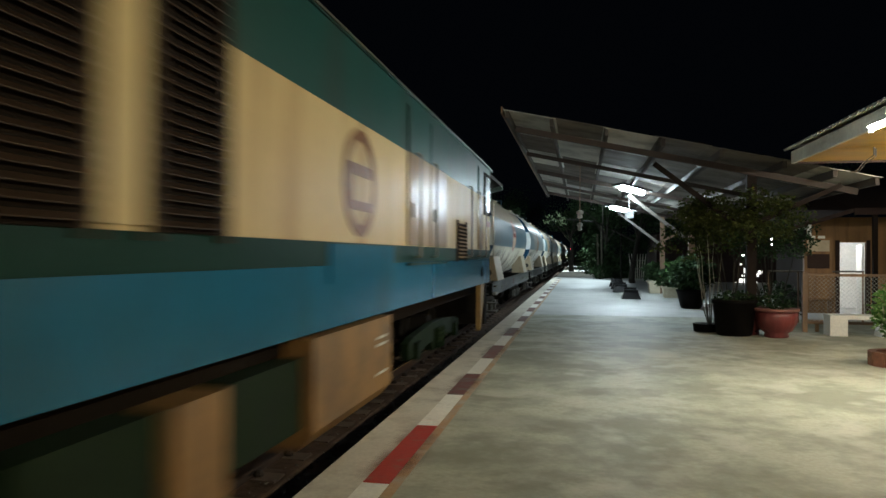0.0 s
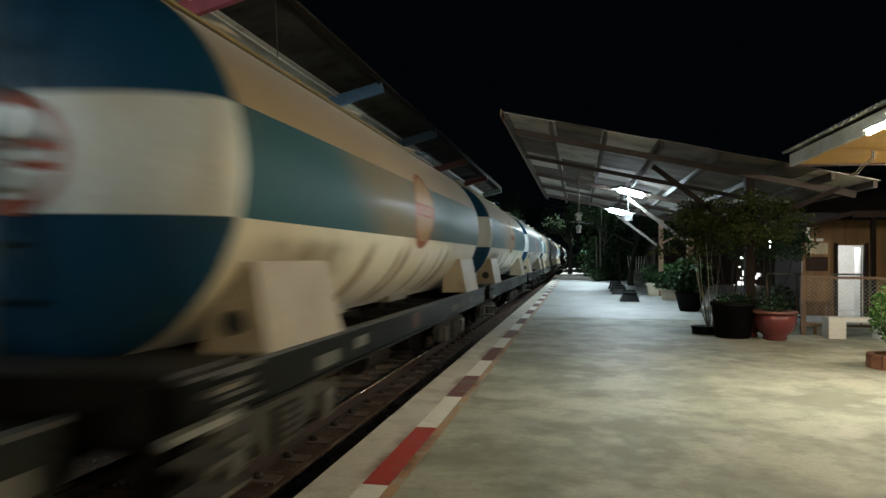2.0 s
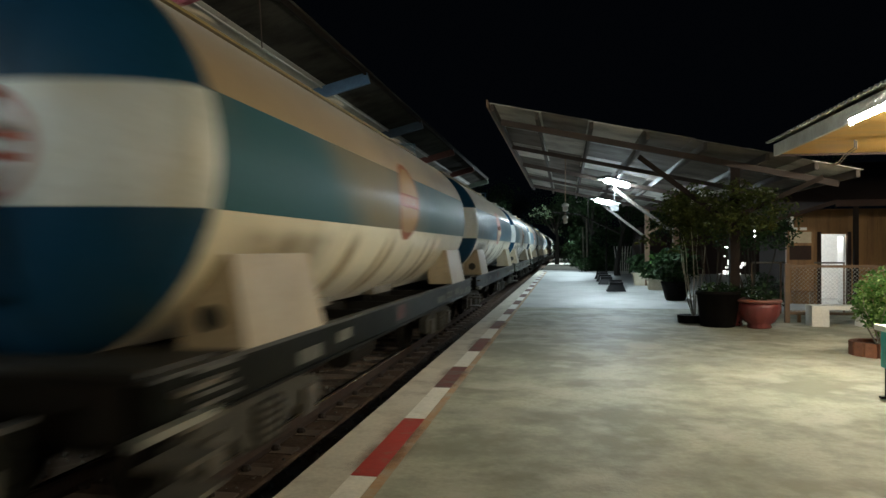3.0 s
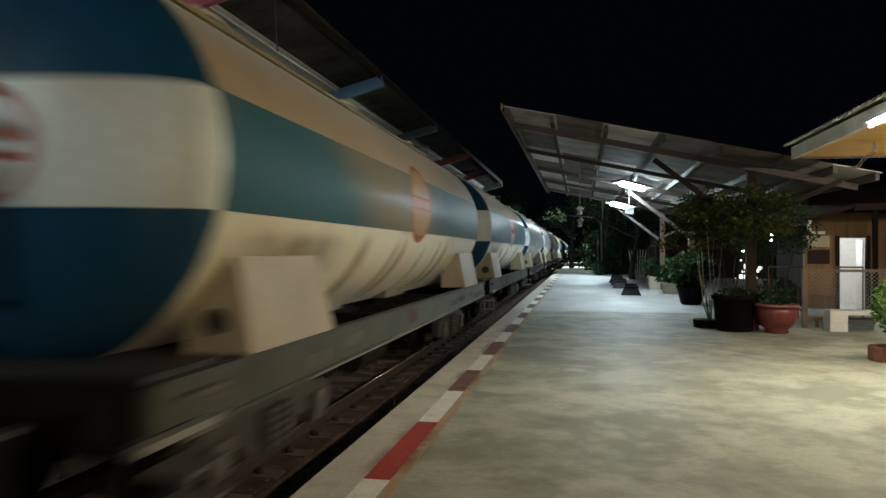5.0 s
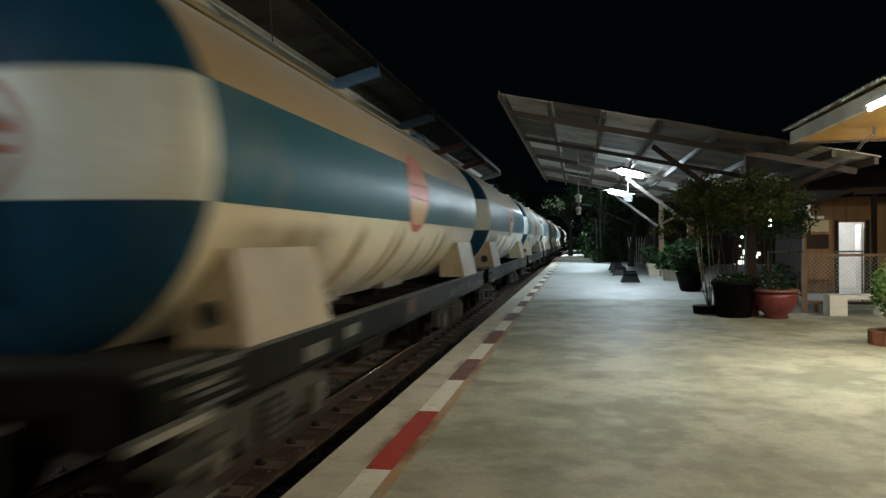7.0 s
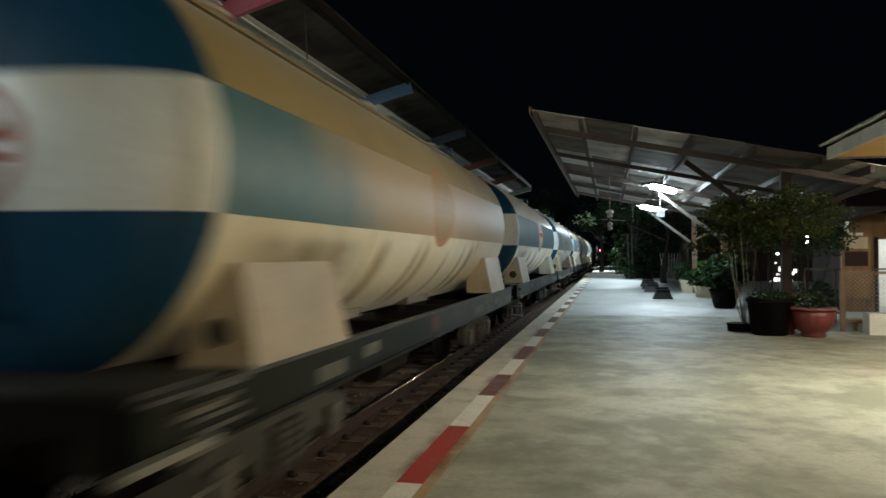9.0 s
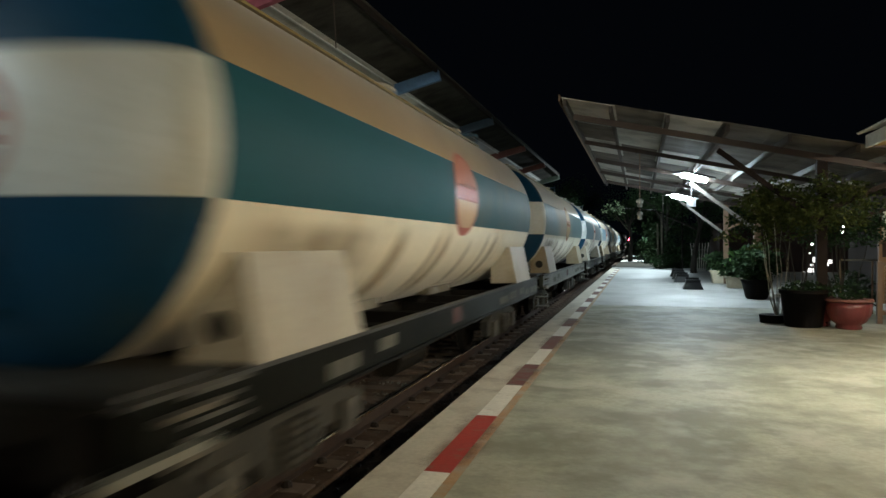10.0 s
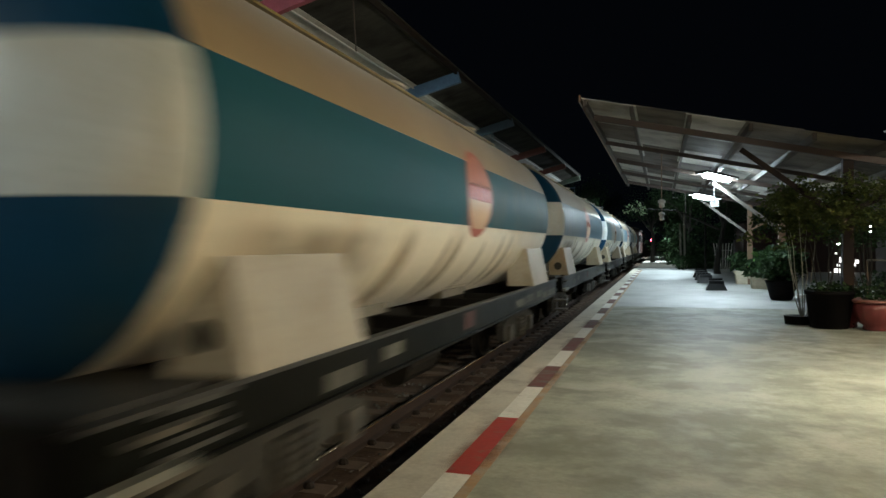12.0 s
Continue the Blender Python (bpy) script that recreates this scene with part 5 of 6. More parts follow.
def tube_fixture(name, x, y, z, along, material, label, shade=False):
    f = thing(name, label, "lamp", "fluorescent lamps", x, y, z, 90 if along == "y" else 0)
    # Canopy tubes are thickened so that their shape takes in the lamp glare.
    h, r = (0.44, 0.075) if shade else (0.60, 0.019)
    if shade:
        # Tray added to block upward light; its dark tone keeps it unseen.
        bm = bmesh.new()
        box(bm, -h - 0.14, h + 0.14, -0.25, 0.25, 0.012, 0.03)
        for s in (-1, 1):
            box(bm, -h - 0.14, h + 0.14, s * 0.255 - 0.005, s * 0.255 + 0.005, -0.035, 0.03)
            box(bm, s * (h + 0.145) - 0.005, s * (h + 0.145) + 0.005, -0.25, 0.25, -0.045, 0.03)
        part("reflector", bm, TRAY, f, "unseen dark tray added to keep tube light off the roof")
    bm = bmesh.new()
    box(bm, -h - 0.04, h + 0.04, -0.05, 0.05, 0.031 if shade else 0.02, 0.07)
    bevelled(bm, 0.01)
    part("casing", bm, LAMP_GREY if shade else LAMP_CASE, f)
    bm = bmesh.new()
    rod(bm, (-h, 0, 0.007 - r), (h, 0, 0.007 - r), r, n=16)
    part("tube", bm, material, f, "glowing white tube")
    for s in (-1, 1):
        bm = bmesh.new()
        box(bm, s * (h + 0.025) - 0.015, s * (h + 0.025) + 0.015, -0.025, 0.025, -0.04, 0.011)
        part("lamp_holder", bm, LAMP_GREY if shade else LAMP_CASE, f)
    return f


for lx, ly, lz in CANOPY_LAMPS:
    f = tube_fixture("tube_lamp", lx, ly, lz + 0.09, "x", TUBE, "fluorescent tube lamp glowing under the canopy", True)
    f.matrix_world = pose(lx, ly, lz + 0.09, 0, 8, 38)
    for s in (-0.35, 0.35):
        bm = bmesh.new()
        rod(bm, (s, 0, 0.07), (s, 0, canopy_z(lx) - lz - 0.12), 0.008, n=6)
        part("hanger", bm, LAMP_GREY, f)
# Only the first is visible; the others are unseen additions lighting floor and tank ends.
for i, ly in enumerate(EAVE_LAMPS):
    f = tube_fixture("eave_tube_lamp", EAVE_LAMP_X, ly, EAVE_LAMP_Z, "y", (TUBE_EAVE, TUBE_WARM, TUBE_WARM_BRIGHT)[i], "fluorescent tube lamp below the station eave, the rear two added out of view")
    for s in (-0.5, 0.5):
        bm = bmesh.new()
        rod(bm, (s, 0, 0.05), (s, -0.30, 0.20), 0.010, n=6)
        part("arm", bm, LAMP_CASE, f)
# Out-of-view lamp added to lift the soffit, bench and hut wall.
f = tube_fixture("station_tube_lamp", 5.6, 11.1, 3.04, "x", TUBE_STATION, "unseen tube lamp added below the soffit as extra light")
for ly in ACROSS_LAMPS:
    f = tube_fixture("far_tube_lamp", -7.4, ly, 4.55, "x" if ly < 0 else "y", TUBE_BEHIND if ly < 0 else TUBE_ACROSS, "fluorescent tube lamp under the opposite canopy")
    for s in (-0.4, 0.4):
        bm = bmesh.new()
        rod(bm, (s, 0, 0.05), (s, 0, 0.46), 0.01, n=6)
        part("hanger", bm, LAMP_CASE, f)

j = thing("junction_box", "white junction box hung below the canopy lamp", "electrical box", x=1.50, y=22.6, z=2.70)
bm = bmesh.new()
box(bm, -0.13, 0.13, -0.07, 0.07, 0, 0.22)
bevelled(bm, 0.015)
part("housing", bm, LAMP_GREY, j)
bm = bmesh.new()
rod(bm, (0, 0, 0.22), (0, 0, 1.05), 0.02)
part("conduit", bm, LAMP_GREY, j)

hang = thing("hanging_signal", "thin rod with two white bells hung from the canopy", "hanging bell", x=0.0, y=20.0, z=2.15)
bm = bmesh.new()
rod(bm, (0, 0, 0.1), (0, 0, 1.92), 0.013)
part("rod", bm, POST_BROWN, hang)
for z, r in ((0.08, 0.06), (0.42, 0.075)):
    bm = bmesh.new()
    lathe(bm, [(r * 0.6, z), (r, z + 0.02), (r * 0.9, z + 0.12), (r * 1.3, z + 0.13), (r * 1.3, z + 0.19), (r * 0.4, z + 0.23)], 14)
    part("bell", bm, LAMP_CASE, hang)
bm = bmesh.new()
box(bm, -0.12, 0.12, -0.05, 0.05, 1.88, 1.98)
part("bracket", bm, BEAM_BROWN, hang)

# ---- canopy over the opposite platform ----
bm = bmesh.new()
box(bm, -16, -4.98, -22, 60, -0.60, 0.0)
setting("opposite_platform", bm, CONCRETE, "concrete platform across the track")


def far_roof_z(x):
    return 5.66 + 0.263 * (x + 4.6)


opp = thing("opposite_canopy", "roof of grey sheets on coloured rafters over the opposite platform", "canopy")
for i in range(5):
    xa, xb = (-4.62, -5.72, -7.07, -8.42, -9.77, -11.1)[i:i + 2]
    for a in range(8):
        ya, yb = -9.35 + 6.55 * a, -9.35 + 6.55 * (a + 1)
        bm = bmesh.new()
        c = []
        for dz in (0.11, 0.122):
            for x, y in ((xa + 0.02, ya - 0.02), (xb - 0.02, ya - 0.02), (xb - 0.02, yb + 0.02), (xa + 0.02, yb + 0.02)):
                c.append(bm.verts.new((x, y, far_roof_z(x) + dz + 0.008 * ((a + i) % 2))))
        for f in ((3, 2, 1, 0), (4, 5, 6, 7), (0, 1, 5, 4), (1, 2, 6, 5), (2, 3, 7, 6), (3, 0, 4, 7)):
            bm.faces.new([c[k] for k in f])
        # Outer strip darkest, second strip pale, the others in the mid tone.
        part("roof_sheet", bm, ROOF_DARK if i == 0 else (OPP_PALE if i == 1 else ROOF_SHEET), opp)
for x, w_, h_, m_ in ((-4.66, 0.05, 0.12, POST_DARK), (-5.74, 0.04, 0.025, LAMP_CASE), (-7.1, 0.08, 0.1, BEAM_BROWN), (-8.4, 0.08, 0.1, BEAM_BROWN)):
    bm = bmesh.new()
    drop = 0.03 if w_ == 0.04 else 0.06
    beam(bm, (x, -9.3, far_roof_z(x) + drop), (x, 43.0, far_roof_z(x) + drop), w_, h_)
    part("purlin", bm, m_, opp)
PINK = mat("pink_painted_steel", (0.40, 0.09, 0.13), 0.5, big=3, bump=0.1)
BLUE_STEEL = mat("blue_painted_steel", (0.13, 0.25, 0.45), 0.5, big=3, bump=0.1)
NAVY_STEEL = mat("slate_blue_painted_steel", (0.05, 0.09, 0.14), 0.5, big=3, bump=0.1)
RED_STEEL = mat("rust_red_painted_steel", (0.22, 0.075, 0.055), 0.5, big=3, bump=0.1)
PALE_STEEL = mat("pale_green_painted_steel", (0.36, 0.42, 0.34), 0.5, big=3, bump=0.1)
for y, m_ in ((-3.3, PALE_STEEL), (3.2, NAVY_STEEL), (9.75, PINK), (16.27, BLUE_STEEL), (22.7, NAVY_STEEL), (29.4, RED_STEEL), (35.9, RED_STEEL), (42.6, PALE_STEEL)):
    bm = bmesh.new()
    beam(bm, (-4.6, y, far_roof_z(-4.6) - 0.07), (-10.9, y, far_roof_z(-10.9) - 0.07), 0.12, 0.26)
    part("rafter", bm, m_, opp)
    for dx in (0.0, 0.16):
        bm = bmesh.new()
        box(bm, -9.55 + dx, -9.47 + dx, y + 0.30, y + 0.38, 0, far_roof_z(-9.5) - 0.15)
        part("post", bm, m_, opp)
bm = bmesh.new()
box(bm, -11.5, -8.5, 8.6, 9.3, 0.30, 0.40)
box(bm, -11.3, -10.9, 8.7, 9.2, 0, 0.30)
box(bm, -9.1, -8.7, 8.7, 9.2, 0, 0.30)
bevelled(bm, 0.02)
solid("concrete_bench", bm, BENCH_WHITE, "pale concrete bench on the opposite platform", "bench")
bm = bmesh.new()
rod(bm, (-4.7, 10.5, 4.7), (-4.75, 10.5, 5.6), 0.01, n=6)
part("drop_wire", bm, BEAM_BROWN, opp)

# ---- station building beside the platform ----
EX, EZ, EY = 3.50, 3.14, 12.85
st = thing("station_eave", "station roof eave with orange boarded soffit and grey fascia", "roof eave")
for i in range(14):
    bm = bmesh.new()
    box(bm, EX + 0.06, EX + 4.5, EY - 0.02 - 1.6 * (i + 1) + 0.006, EY - 0.02 - 1.6 * i, EZ + 0.0, EZ + 0.02)
    part("soffit_board", bm, SOFFIT, st, "varnished orange soffit board")
bm = bmesh.new()
box(bm, EX, EX + 0.05, -10, EY, EZ - 0.03, EZ + 0.17)
part("fascia", bm, FASCIA, st)
bm = bmesh.new()
box(bm, EX + 0.051, EX + 4.5, EY, EY + 0.04, EZ - 0.03, EZ + 0.10)
part("end_fascia", bm, WOOD_DARK, st)
verts_, faces_ = [], []
y, k = -10.0, 0
while y < EY + 0.1:
    z = 0.018 * math.sin(2 * math.pi * y / 0.15)
    for dx, dz in ((-0.10, 0.0), (4.6, 1.5)):
        verts_.append((EX + dx, y, EZ + 0.215 + dz + z))
        verts_.append((EX + dx, y, EZ + 0.203 + dz + z))
    if k:
        a = 4 * (k - 1)
        faces_ += [(a, a + 4, a + 6, a + 2), (a + 1, a + 3, a + 7, a + 5), (a, a + 1, a + 5, a + 4)]
    k += 1
    y += 0.0375
d = bpy.data.meshes.new("corrugated_roof")
d.from_pydata(verts_, [], faces_)
d.materials.append(CORRUGATED)
o = new("corrugated_roof", d)
o.parent = st
for y, reach in ((11.4, 0.0), (11.25, -0.08)):
    bm = bmesh.new()
    curve = [(4.26 + reach, EZ - 0.12), (4.12 + reach, 2.92), (4.04 + reach, 2.81), (3.98 + reach, 2.785), (3.92 + reach, 2.80)]
    rod(bm, (4.26 + reach, y, EZ - 0.002), (4.26 + reach, y, EZ - 0.12), 0.012, n=8)
    for (xa, za), (xb, zb) in zip(curve, curve[1:]):
        rod(bm, (xa, y, za), (xb, y, zb), 0.007, n=8)
    part("bracket", bm, BRACE_PALE, st, "white bent tube below the soffit")
bm = bmesh.new()
box(bm, 7.4, 7.6, -10, 12.2, 0, 3.13)
setting("wall_station", bm, WOOD, "brown boarded station wall")
bm = bmesh.new()
box(bm, 3.56, 16, -12.2, -12, 0, 4.2)
setting("wall_station_end", bm, WOOD, "brown boarded end wall")

# lower building behind the fence
WY = 21.0
bm = bmesh.new()
for a, b, z0, z1 in ((6.15, 6.92, 0, 2.62), (7.62, 14, 0, 2.62), (6.92, 7.62, 1.93, 2.62)):
    box(bm, a, b, WY, WY + 0.14, z0, z1)
setting("wall_hut", bm, WOOD, "brown timber wall of the low building")
bm = bmesh.new()
box(bm, 6.15, 6.29, WY + 0.141, 24.2, 0, 2.3)
setting("wall_hut_side", bm, POST_DARK, "dark timber side wall of the low building")
for k in range(26):
    bm = bmesh.new()
    x = 7.64 + 0.24 * k
    box(bm, x, x + 0.225, WY - 0.024, WY - 0.003, 0.0, 2.6)
    part("wall_board", bm, WOOD, bpy.data.objects["wall_hut"])
room = thing("lit_room", "small white-walled room seen through the open doorway", "room", x=6.35, y=WY + 0.15)
for a in ((0, 2.6, 2.3, 2.4, 0, 2.4), (0, 0.08, 0, 2.299, 0, 2.4), (2.52, 2.6, 0, 2.299, 0, 2.4), (0.081, 2.519, 0, 2.299, 2.32, 2.4)):
    bm = bmesh.new()
    box(bm, *a)
    part("room_wall", bm, WHITE_WALL, room)
door = thing("open_doorway", "brown door frame with a white door standing ajar", "door", x=6.92, y=WY)
bm = bmesh.new()
box(bm, 0.60, 0.64, 0.02, 0.45, 0.01, 1.86)
bevelled(bm, 0.005)
part("leaf", bm, WHITE_WALL, door)
for a, b in ((-0.08, 0.018), (0.692, 0.78)):
    bm = bmesh.new()
    box(bm, a, b, -0.04, 0.09, 0, 1.99)
    part("jamb", bm, WOOD_DARK, door)
f = thing("room_tube_lamp", "tube lamp on the ceiling of the white room", "lamp", x=7.27, y=21.42, z=2.22)
bm = bmesh.new()
box(bm, -0.32, 0.32, -0.04, 0.04, 0, 0.05)
part("casing", bm, LAMP_CASE, f)
bm = bmesh.new()
rod(bm, (-0.28, 0, -0.02), (0.28, 0, -0.02), 0.014)
part("tube", bm, TUBE_SMALL, f)

hut = thing("hut_roof", "dark red-brown sloping roof of the low building", "roof")
bm = bmesh.new()
v = [(4.7, 18.6, 2.05), (6.4, 18.4, 2.60), (14.5, 18.4, 2.66), (14.5, 26, 4.4), (6.4, 26, 4.3), (4.7, 26, 2.4)]
lo = [bm.verts.new(c) for c in v]
hi = [bm.verts.new((c[0], c[1], c[2] + 0.10)) for c in v]
bm.faces.new((lo[0], lo[5], lo[4], lo[1]))
bm.faces.new((lo[1], lo[4], lo[3], lo[2]))
bm.faces.new((hi[0], hi[1], hi[4], hi[5]))
bm.faces.new((hi[1], hi[2], hi[3], hi[4]))
for i in range(6):
    j = (i + 1) % 6
    bm.faces.new((lo[i], lo[j], hi[j], hi[i]))
part("roof_slab", bm, WOOD_DARK, hut)
bm = bmesh.new()
beam(bm, (6.4, 18.36, 2.62), (14.4, 18.36, 2.68), 0.03, 0.16)
part("fascia", bm, WOOD_DARK, hut)
bm = bmesh.new()
box(bm, 6.9, 7.0, 18.6, 18.7, 0, 2.6)
part("post", bm, POST_DARK, hut)

# notice board
nb = thing("notice_board", "brown timber notice board with pale panels", "notice board", x=5.24, y=17.2)
bm = bmesh.new()
box(bm, -0.28, 0.30, 0, 0.05, 0.55, 1.95)
bevelled(bm, 0.01)
part("board", bm, WOOD, nb)
for z, tall in ((1.28, 0.32), (1.66, 0.25)):
    bm = bmesh.new()
    box(bm, -0.22, 0.24, -0.012, -0.001, z, z + tall)
    part("panel", bm, CREAM_POT if z > 1.5 else WOOD_DARK, nb)
for x in (-0.25, 0.26):
    bm = bmesh.new()
    box(bm, x - 0.03, x + 0.03, 0.052, 0.11, 0, 1.95)
    part("post", bm, POST_BROWN, nb)
sg = thing("white_sign", "small white sign shapes standing on the board", "sign", x=5.24, y=17.2, z=1.951)
for a, b, c in ((-0.21, -0.13, 0.31), (-0.129, -0.05, 0.06), (0.01, 0.15, 0.06)):
    bm = bmesh.new()
    box(bm, a, b, 0.0 if c > 0.3 else 0.004, 0.03, 0, c)
    part("plate", bm, WHITE_WALL, sg)

# chain-link fence
fence = thing("chain_link_fence", "brown-framed chain-link fence panels on the platform", "fence")
FY = 15.65
for x in (4.52, 6.6, 8.7):
    bm = bmesh.new()
    box(bm, x - 0.045, x + 0.045, FY - 0.045, FY + 0.045, 0, 1.22)
    bevelled(bm, 0.006)
    part("post", bm, POST_BROWN, fence)
for z in (1.17, 0.20):
    bm = bmesh.new()
    box(bm, 4.566, 8.654, FY - 0.025, FY + 0.025, z - 0.028, z + 0.028)
    part("rail", bm, POST_BROWN, fence)
bm = bmesh.new()
p = 0.085
x = 4.60 - 1.0
while x < 8.6:
    for s in (1, -1):
        a = Vector((x if s > 0 else x + 0.95, FY, 0.23))
        b = Vector((x + 0.95 if s > 0 else x, FY, 1.14))
        t0, t1 = 0.0, 1.0
        lo_, hi_ = 4.6, 8.62
        dx = b.x - a.x
        ta, tb = sorted(((lo_ - a.x) / dx, (hi_ - a.x) / dx))
        t0, t1 = max(t0, ta), min(t1, tb)
        if t1 > t0:
            rod(bm, a.lerp(b, t0) + Vector((0, 0.004 * s, 0)), a.lerp(b, t1) + Vector((0, 0.004 * s, 0)), 0.0022, n=4, caps=False)
    x += p
part("wire_mesh", bm, MESH_WIRE, fence, "grey diamond wire mesh")
bm = bmesh.new()
box(bm, 4.72, 5.25, FY + 0.08, FY + 0.5, 0.16, 0.22)
for x in (4.76, 5.15):
    box(bm, x, x + 0.06, FY + 0.1, FY + 0.16, 0, 0.16)
solid("low_wooden_stool", bm, WOOD, "low brown wooden stool behind the fence", "stool")
rail2 = thing("garden_fence", "thin grey rail fence before dark planting", "fence")
bm = bmesh.new()
rod(bm, (4.35, 17.8, 1.2), (6.4, 17.8, 1.2), 0.02)
part("rail", bm, BRACE_PALE, rail2)
for x in (4.36, 5.0, 5.7, 6.38):
    bm = bmesh.new()
    rod(bm, (x, 17.8, 0), (x, 17.8, 1.2), 0.02)
    part("post", bm, POST_BROWN, rail2)

# white bench
wb = thing("white_bench", "white painted concrete bench before the fence", "bench", x=4.78, y=14.95)
bm = bmesh.new()
box(bm, 0, 1.25, 0, 0.42, 0.33, 0.41)
bevelled(bm, 0.012)
part("seat", bm, BENCH_WHITE, wb)
for x in (0.0, 0.92):
    bm = bmesh.new()
    box(bm, x + 0.004, x + 0.32, 0.012, 0.40, 0, 0.329)
    bevelled(bm, 0.01)
    part("leg", bm, BENCH_WHITE, wb)


# ---- pots and plants ----
def shrub_stems(bm, rnd, base, count, spread, height, r):
    tips = []
    for _ in range(count):
        a = rnd.uniform(0, 6.28)
        p = Vector(base) + Vector((math.cos(a), math.sin(a), 0)) * spread * 0.25 * rnd.random()
        d = Vector((math.cos(a) * spread, math.sin(a) * spread, height * rnd.uniform(0.8, 1.1)))
        q = p.copy()
        for k in range(4):
            nxt = p + d * ((k + 1) / 4) ** 1.0 + Vector((rnd.uniform(-0.04, 0.04), rnd.uniform(-0.04, 0.04), 0))
            rod(bm, q, nxt, r * (1 - 0.17 * k), r * (1 - 0.17 * (k + 1)), 6, False)
            q = nxt
        tips.append(q)
    return tips


rnd = random.Random(21)
pot = thing("lotus_pot", "large red glazed pot with fluted sides and a pale rim", "flower pot", x=3.70, y=14.55)
bm = bmesh.new()
lathe(bm, [(0.20, 0.0), (0.22, 0.03), (0.20, 0.08), (0.27, 0.13), (0.35, 0.26), (0.375, 0.40), (0.36, 0.50), (0.33, 0.50), (0.32, 0.44), (0.05, 0.42)], 48, None, 0.022, 16)
part("bowl", bm, TERRACOTTA, pot, smooth=True)
bm = bmesh.new()
lathe(bm, [(0.345, 0.502), (0.40, 0.505), (0.41, 0.535), (0.395, 0.555), (0.345, 0.55)], 48)
part("rim", bm, mat("pale_pink_rim", (0.30, 0.13, 0.11), 0.4, big=4), pot, "pale worn rim", smooth=True)
bm = bmesh.new()
leaves(bm, rnd, (0, 0, 0.66), (0.34, 0.30, 0.16), 170, 0.10)
part("foliage", bm, LEAF_DARK, pot, "dark leafy plant in the pot")
pot2 = copy_thing(pot, pose(3.28, 15.0, 0, 0, 0, 20))
tagged(pot2, "red glazed pot half hidden behind the first")

sh = thing("potted_shrub", "slender multi-stemmed shrub in a black planter", "shrub", x=2.98, y=14.75)
bm = bmesh.new()
lathe(bm, [(0.30, 0), (0.33, 0.02), (0.40, 0.62), (0.43, 0.63), (0.43, 0.70), (0.38, 0.70), (0.36, 0.60), (0.05, 0.58)], 28)
part("planter", bm, BLACK_POT, sh, smooth=True)
bm = bmesh.new()
leaves(bm, rnd, (0, 0, 0.74), (0.38, 0.34, 0.12), 200, 0.09)
part("undergrowth", bm, LEAF_DARK, sh)
bm = bmesh.new()
tips = shrub_stems(bm, rnd, (-0.1, 0, 0.55), 7, 0.34, 1.62, 0.011)
part("stem", bm, BARK_DARK, sh)
bm = bmesh.new()
for t in tips:
    leaves(bm, rnd, t + Vector((0, 0, 0.12)), (0.40, 0.35, 0.30), 130, 0.095, 0.1)
for _ in range(34):
    c = (0.35 + rnd.gauss(0, 0.45), rnd.gauss(0, 0.3), 2.28 + rnd.gauss(0, 0.22))
    leaves(bm, rnd, c, (0.30, 0.26, 0.16), 70, 0.09, 0.05)
part("foliage", bm, LEAF, sh)
sh2 = thing("bare_stemmed_shrub", "tall shrub with pale bare stems in a low ring", "shrub", x=2.55, y=15.35)
bm = bmesh.new()
lathe(bm, [(0.24, 0), (0.26, 0.16), (0.22, 0.16), (0.05, 0.14)], 20)
part("ring", bm, BLACK_POT, sh2)
bm = bmesh.new()
tips = shrub_stems(bm, rnd, (0.1, 0, 0.12), 6, 0.28, 1.75, 0.013)
part("stem", bm, BARK, sh2, "pale grey-brown stems")
bm = bmesh.new()
for t in tips:
    leaves(bm, rnd, t + Vector((0, 0, 0.15)), (0.38, 0.35, 0.30), 120, 0.095, 0.1)
for _ in range(20):
    c = (-0.12 + rnd.gauss(0, 0.32), rnd.gauss(0, 0.3), 2.24 + rnd.gauss(0, 0.24))
    leaves(bm, rnd, c, (0.30, 0.26, 0.18), 75, 0.09, 0.05)
part("foliage", bm, LEAF, sh2)
sh3 = thing("garden_shrub", "dark leafy shrub growing behind the pots", "shrub", x=4.15, y=16.6)
bm = bmesh.new()
tips = shrub_stems(bm, rnd, (0, 0, 0.0), 7, 0.5, 2.0, 0.02)
part("stem", bm, BARK_DARK, sh3)
bm = bmesh.new()
for t in tips:
    leaves(bm, rnd, t, (0.45, 0.4, 0.35), 200, 0.09)
leaves(bm, rnd, (0, 0, 2.05), (0.95, 0.6, 0.6), 1100, 0.09)
part("foliage", bm, LEAF_DARK, sh3)
hd = thing("garden_hedge", "low dark hedge behind the garden fence", "hedge", x=4.72, y=18.3)
bm = bmesh.new()
leaves(bm, rnd, (0, 0, 0.45), (0.55, 0.35, 0.5), 900, 0.09)
part("foliage", bm, LEAF_DARK, hd)
bm = bmesh.new()
tips = shrub_stems(bm, rnd, (0, 0, 0), 8, 0.3, 0.5, 0.02)
part("stem", bm, BARK_DARK, hd)

bp = thing("black_potted_palm", "leafy plant in a big black pot", "potted plant", x=3.22, y=21.9)
bm = bmesh.new()
lathe(bm, [(0.26, 0), (0.30, 0.05), (0.40, 0.45), (0.44, 0.55), (0.40, 0.56), (0.36, 0.48), (0.05, 0.46)], 28)
part("pot", bm, BLACK_POT, bp, smooth=True)
bm = bmesh.new()
leaves(bm, rnd, (0, 0, 1.0), (0.62, 0.6, 0.55), 620, 0.22)
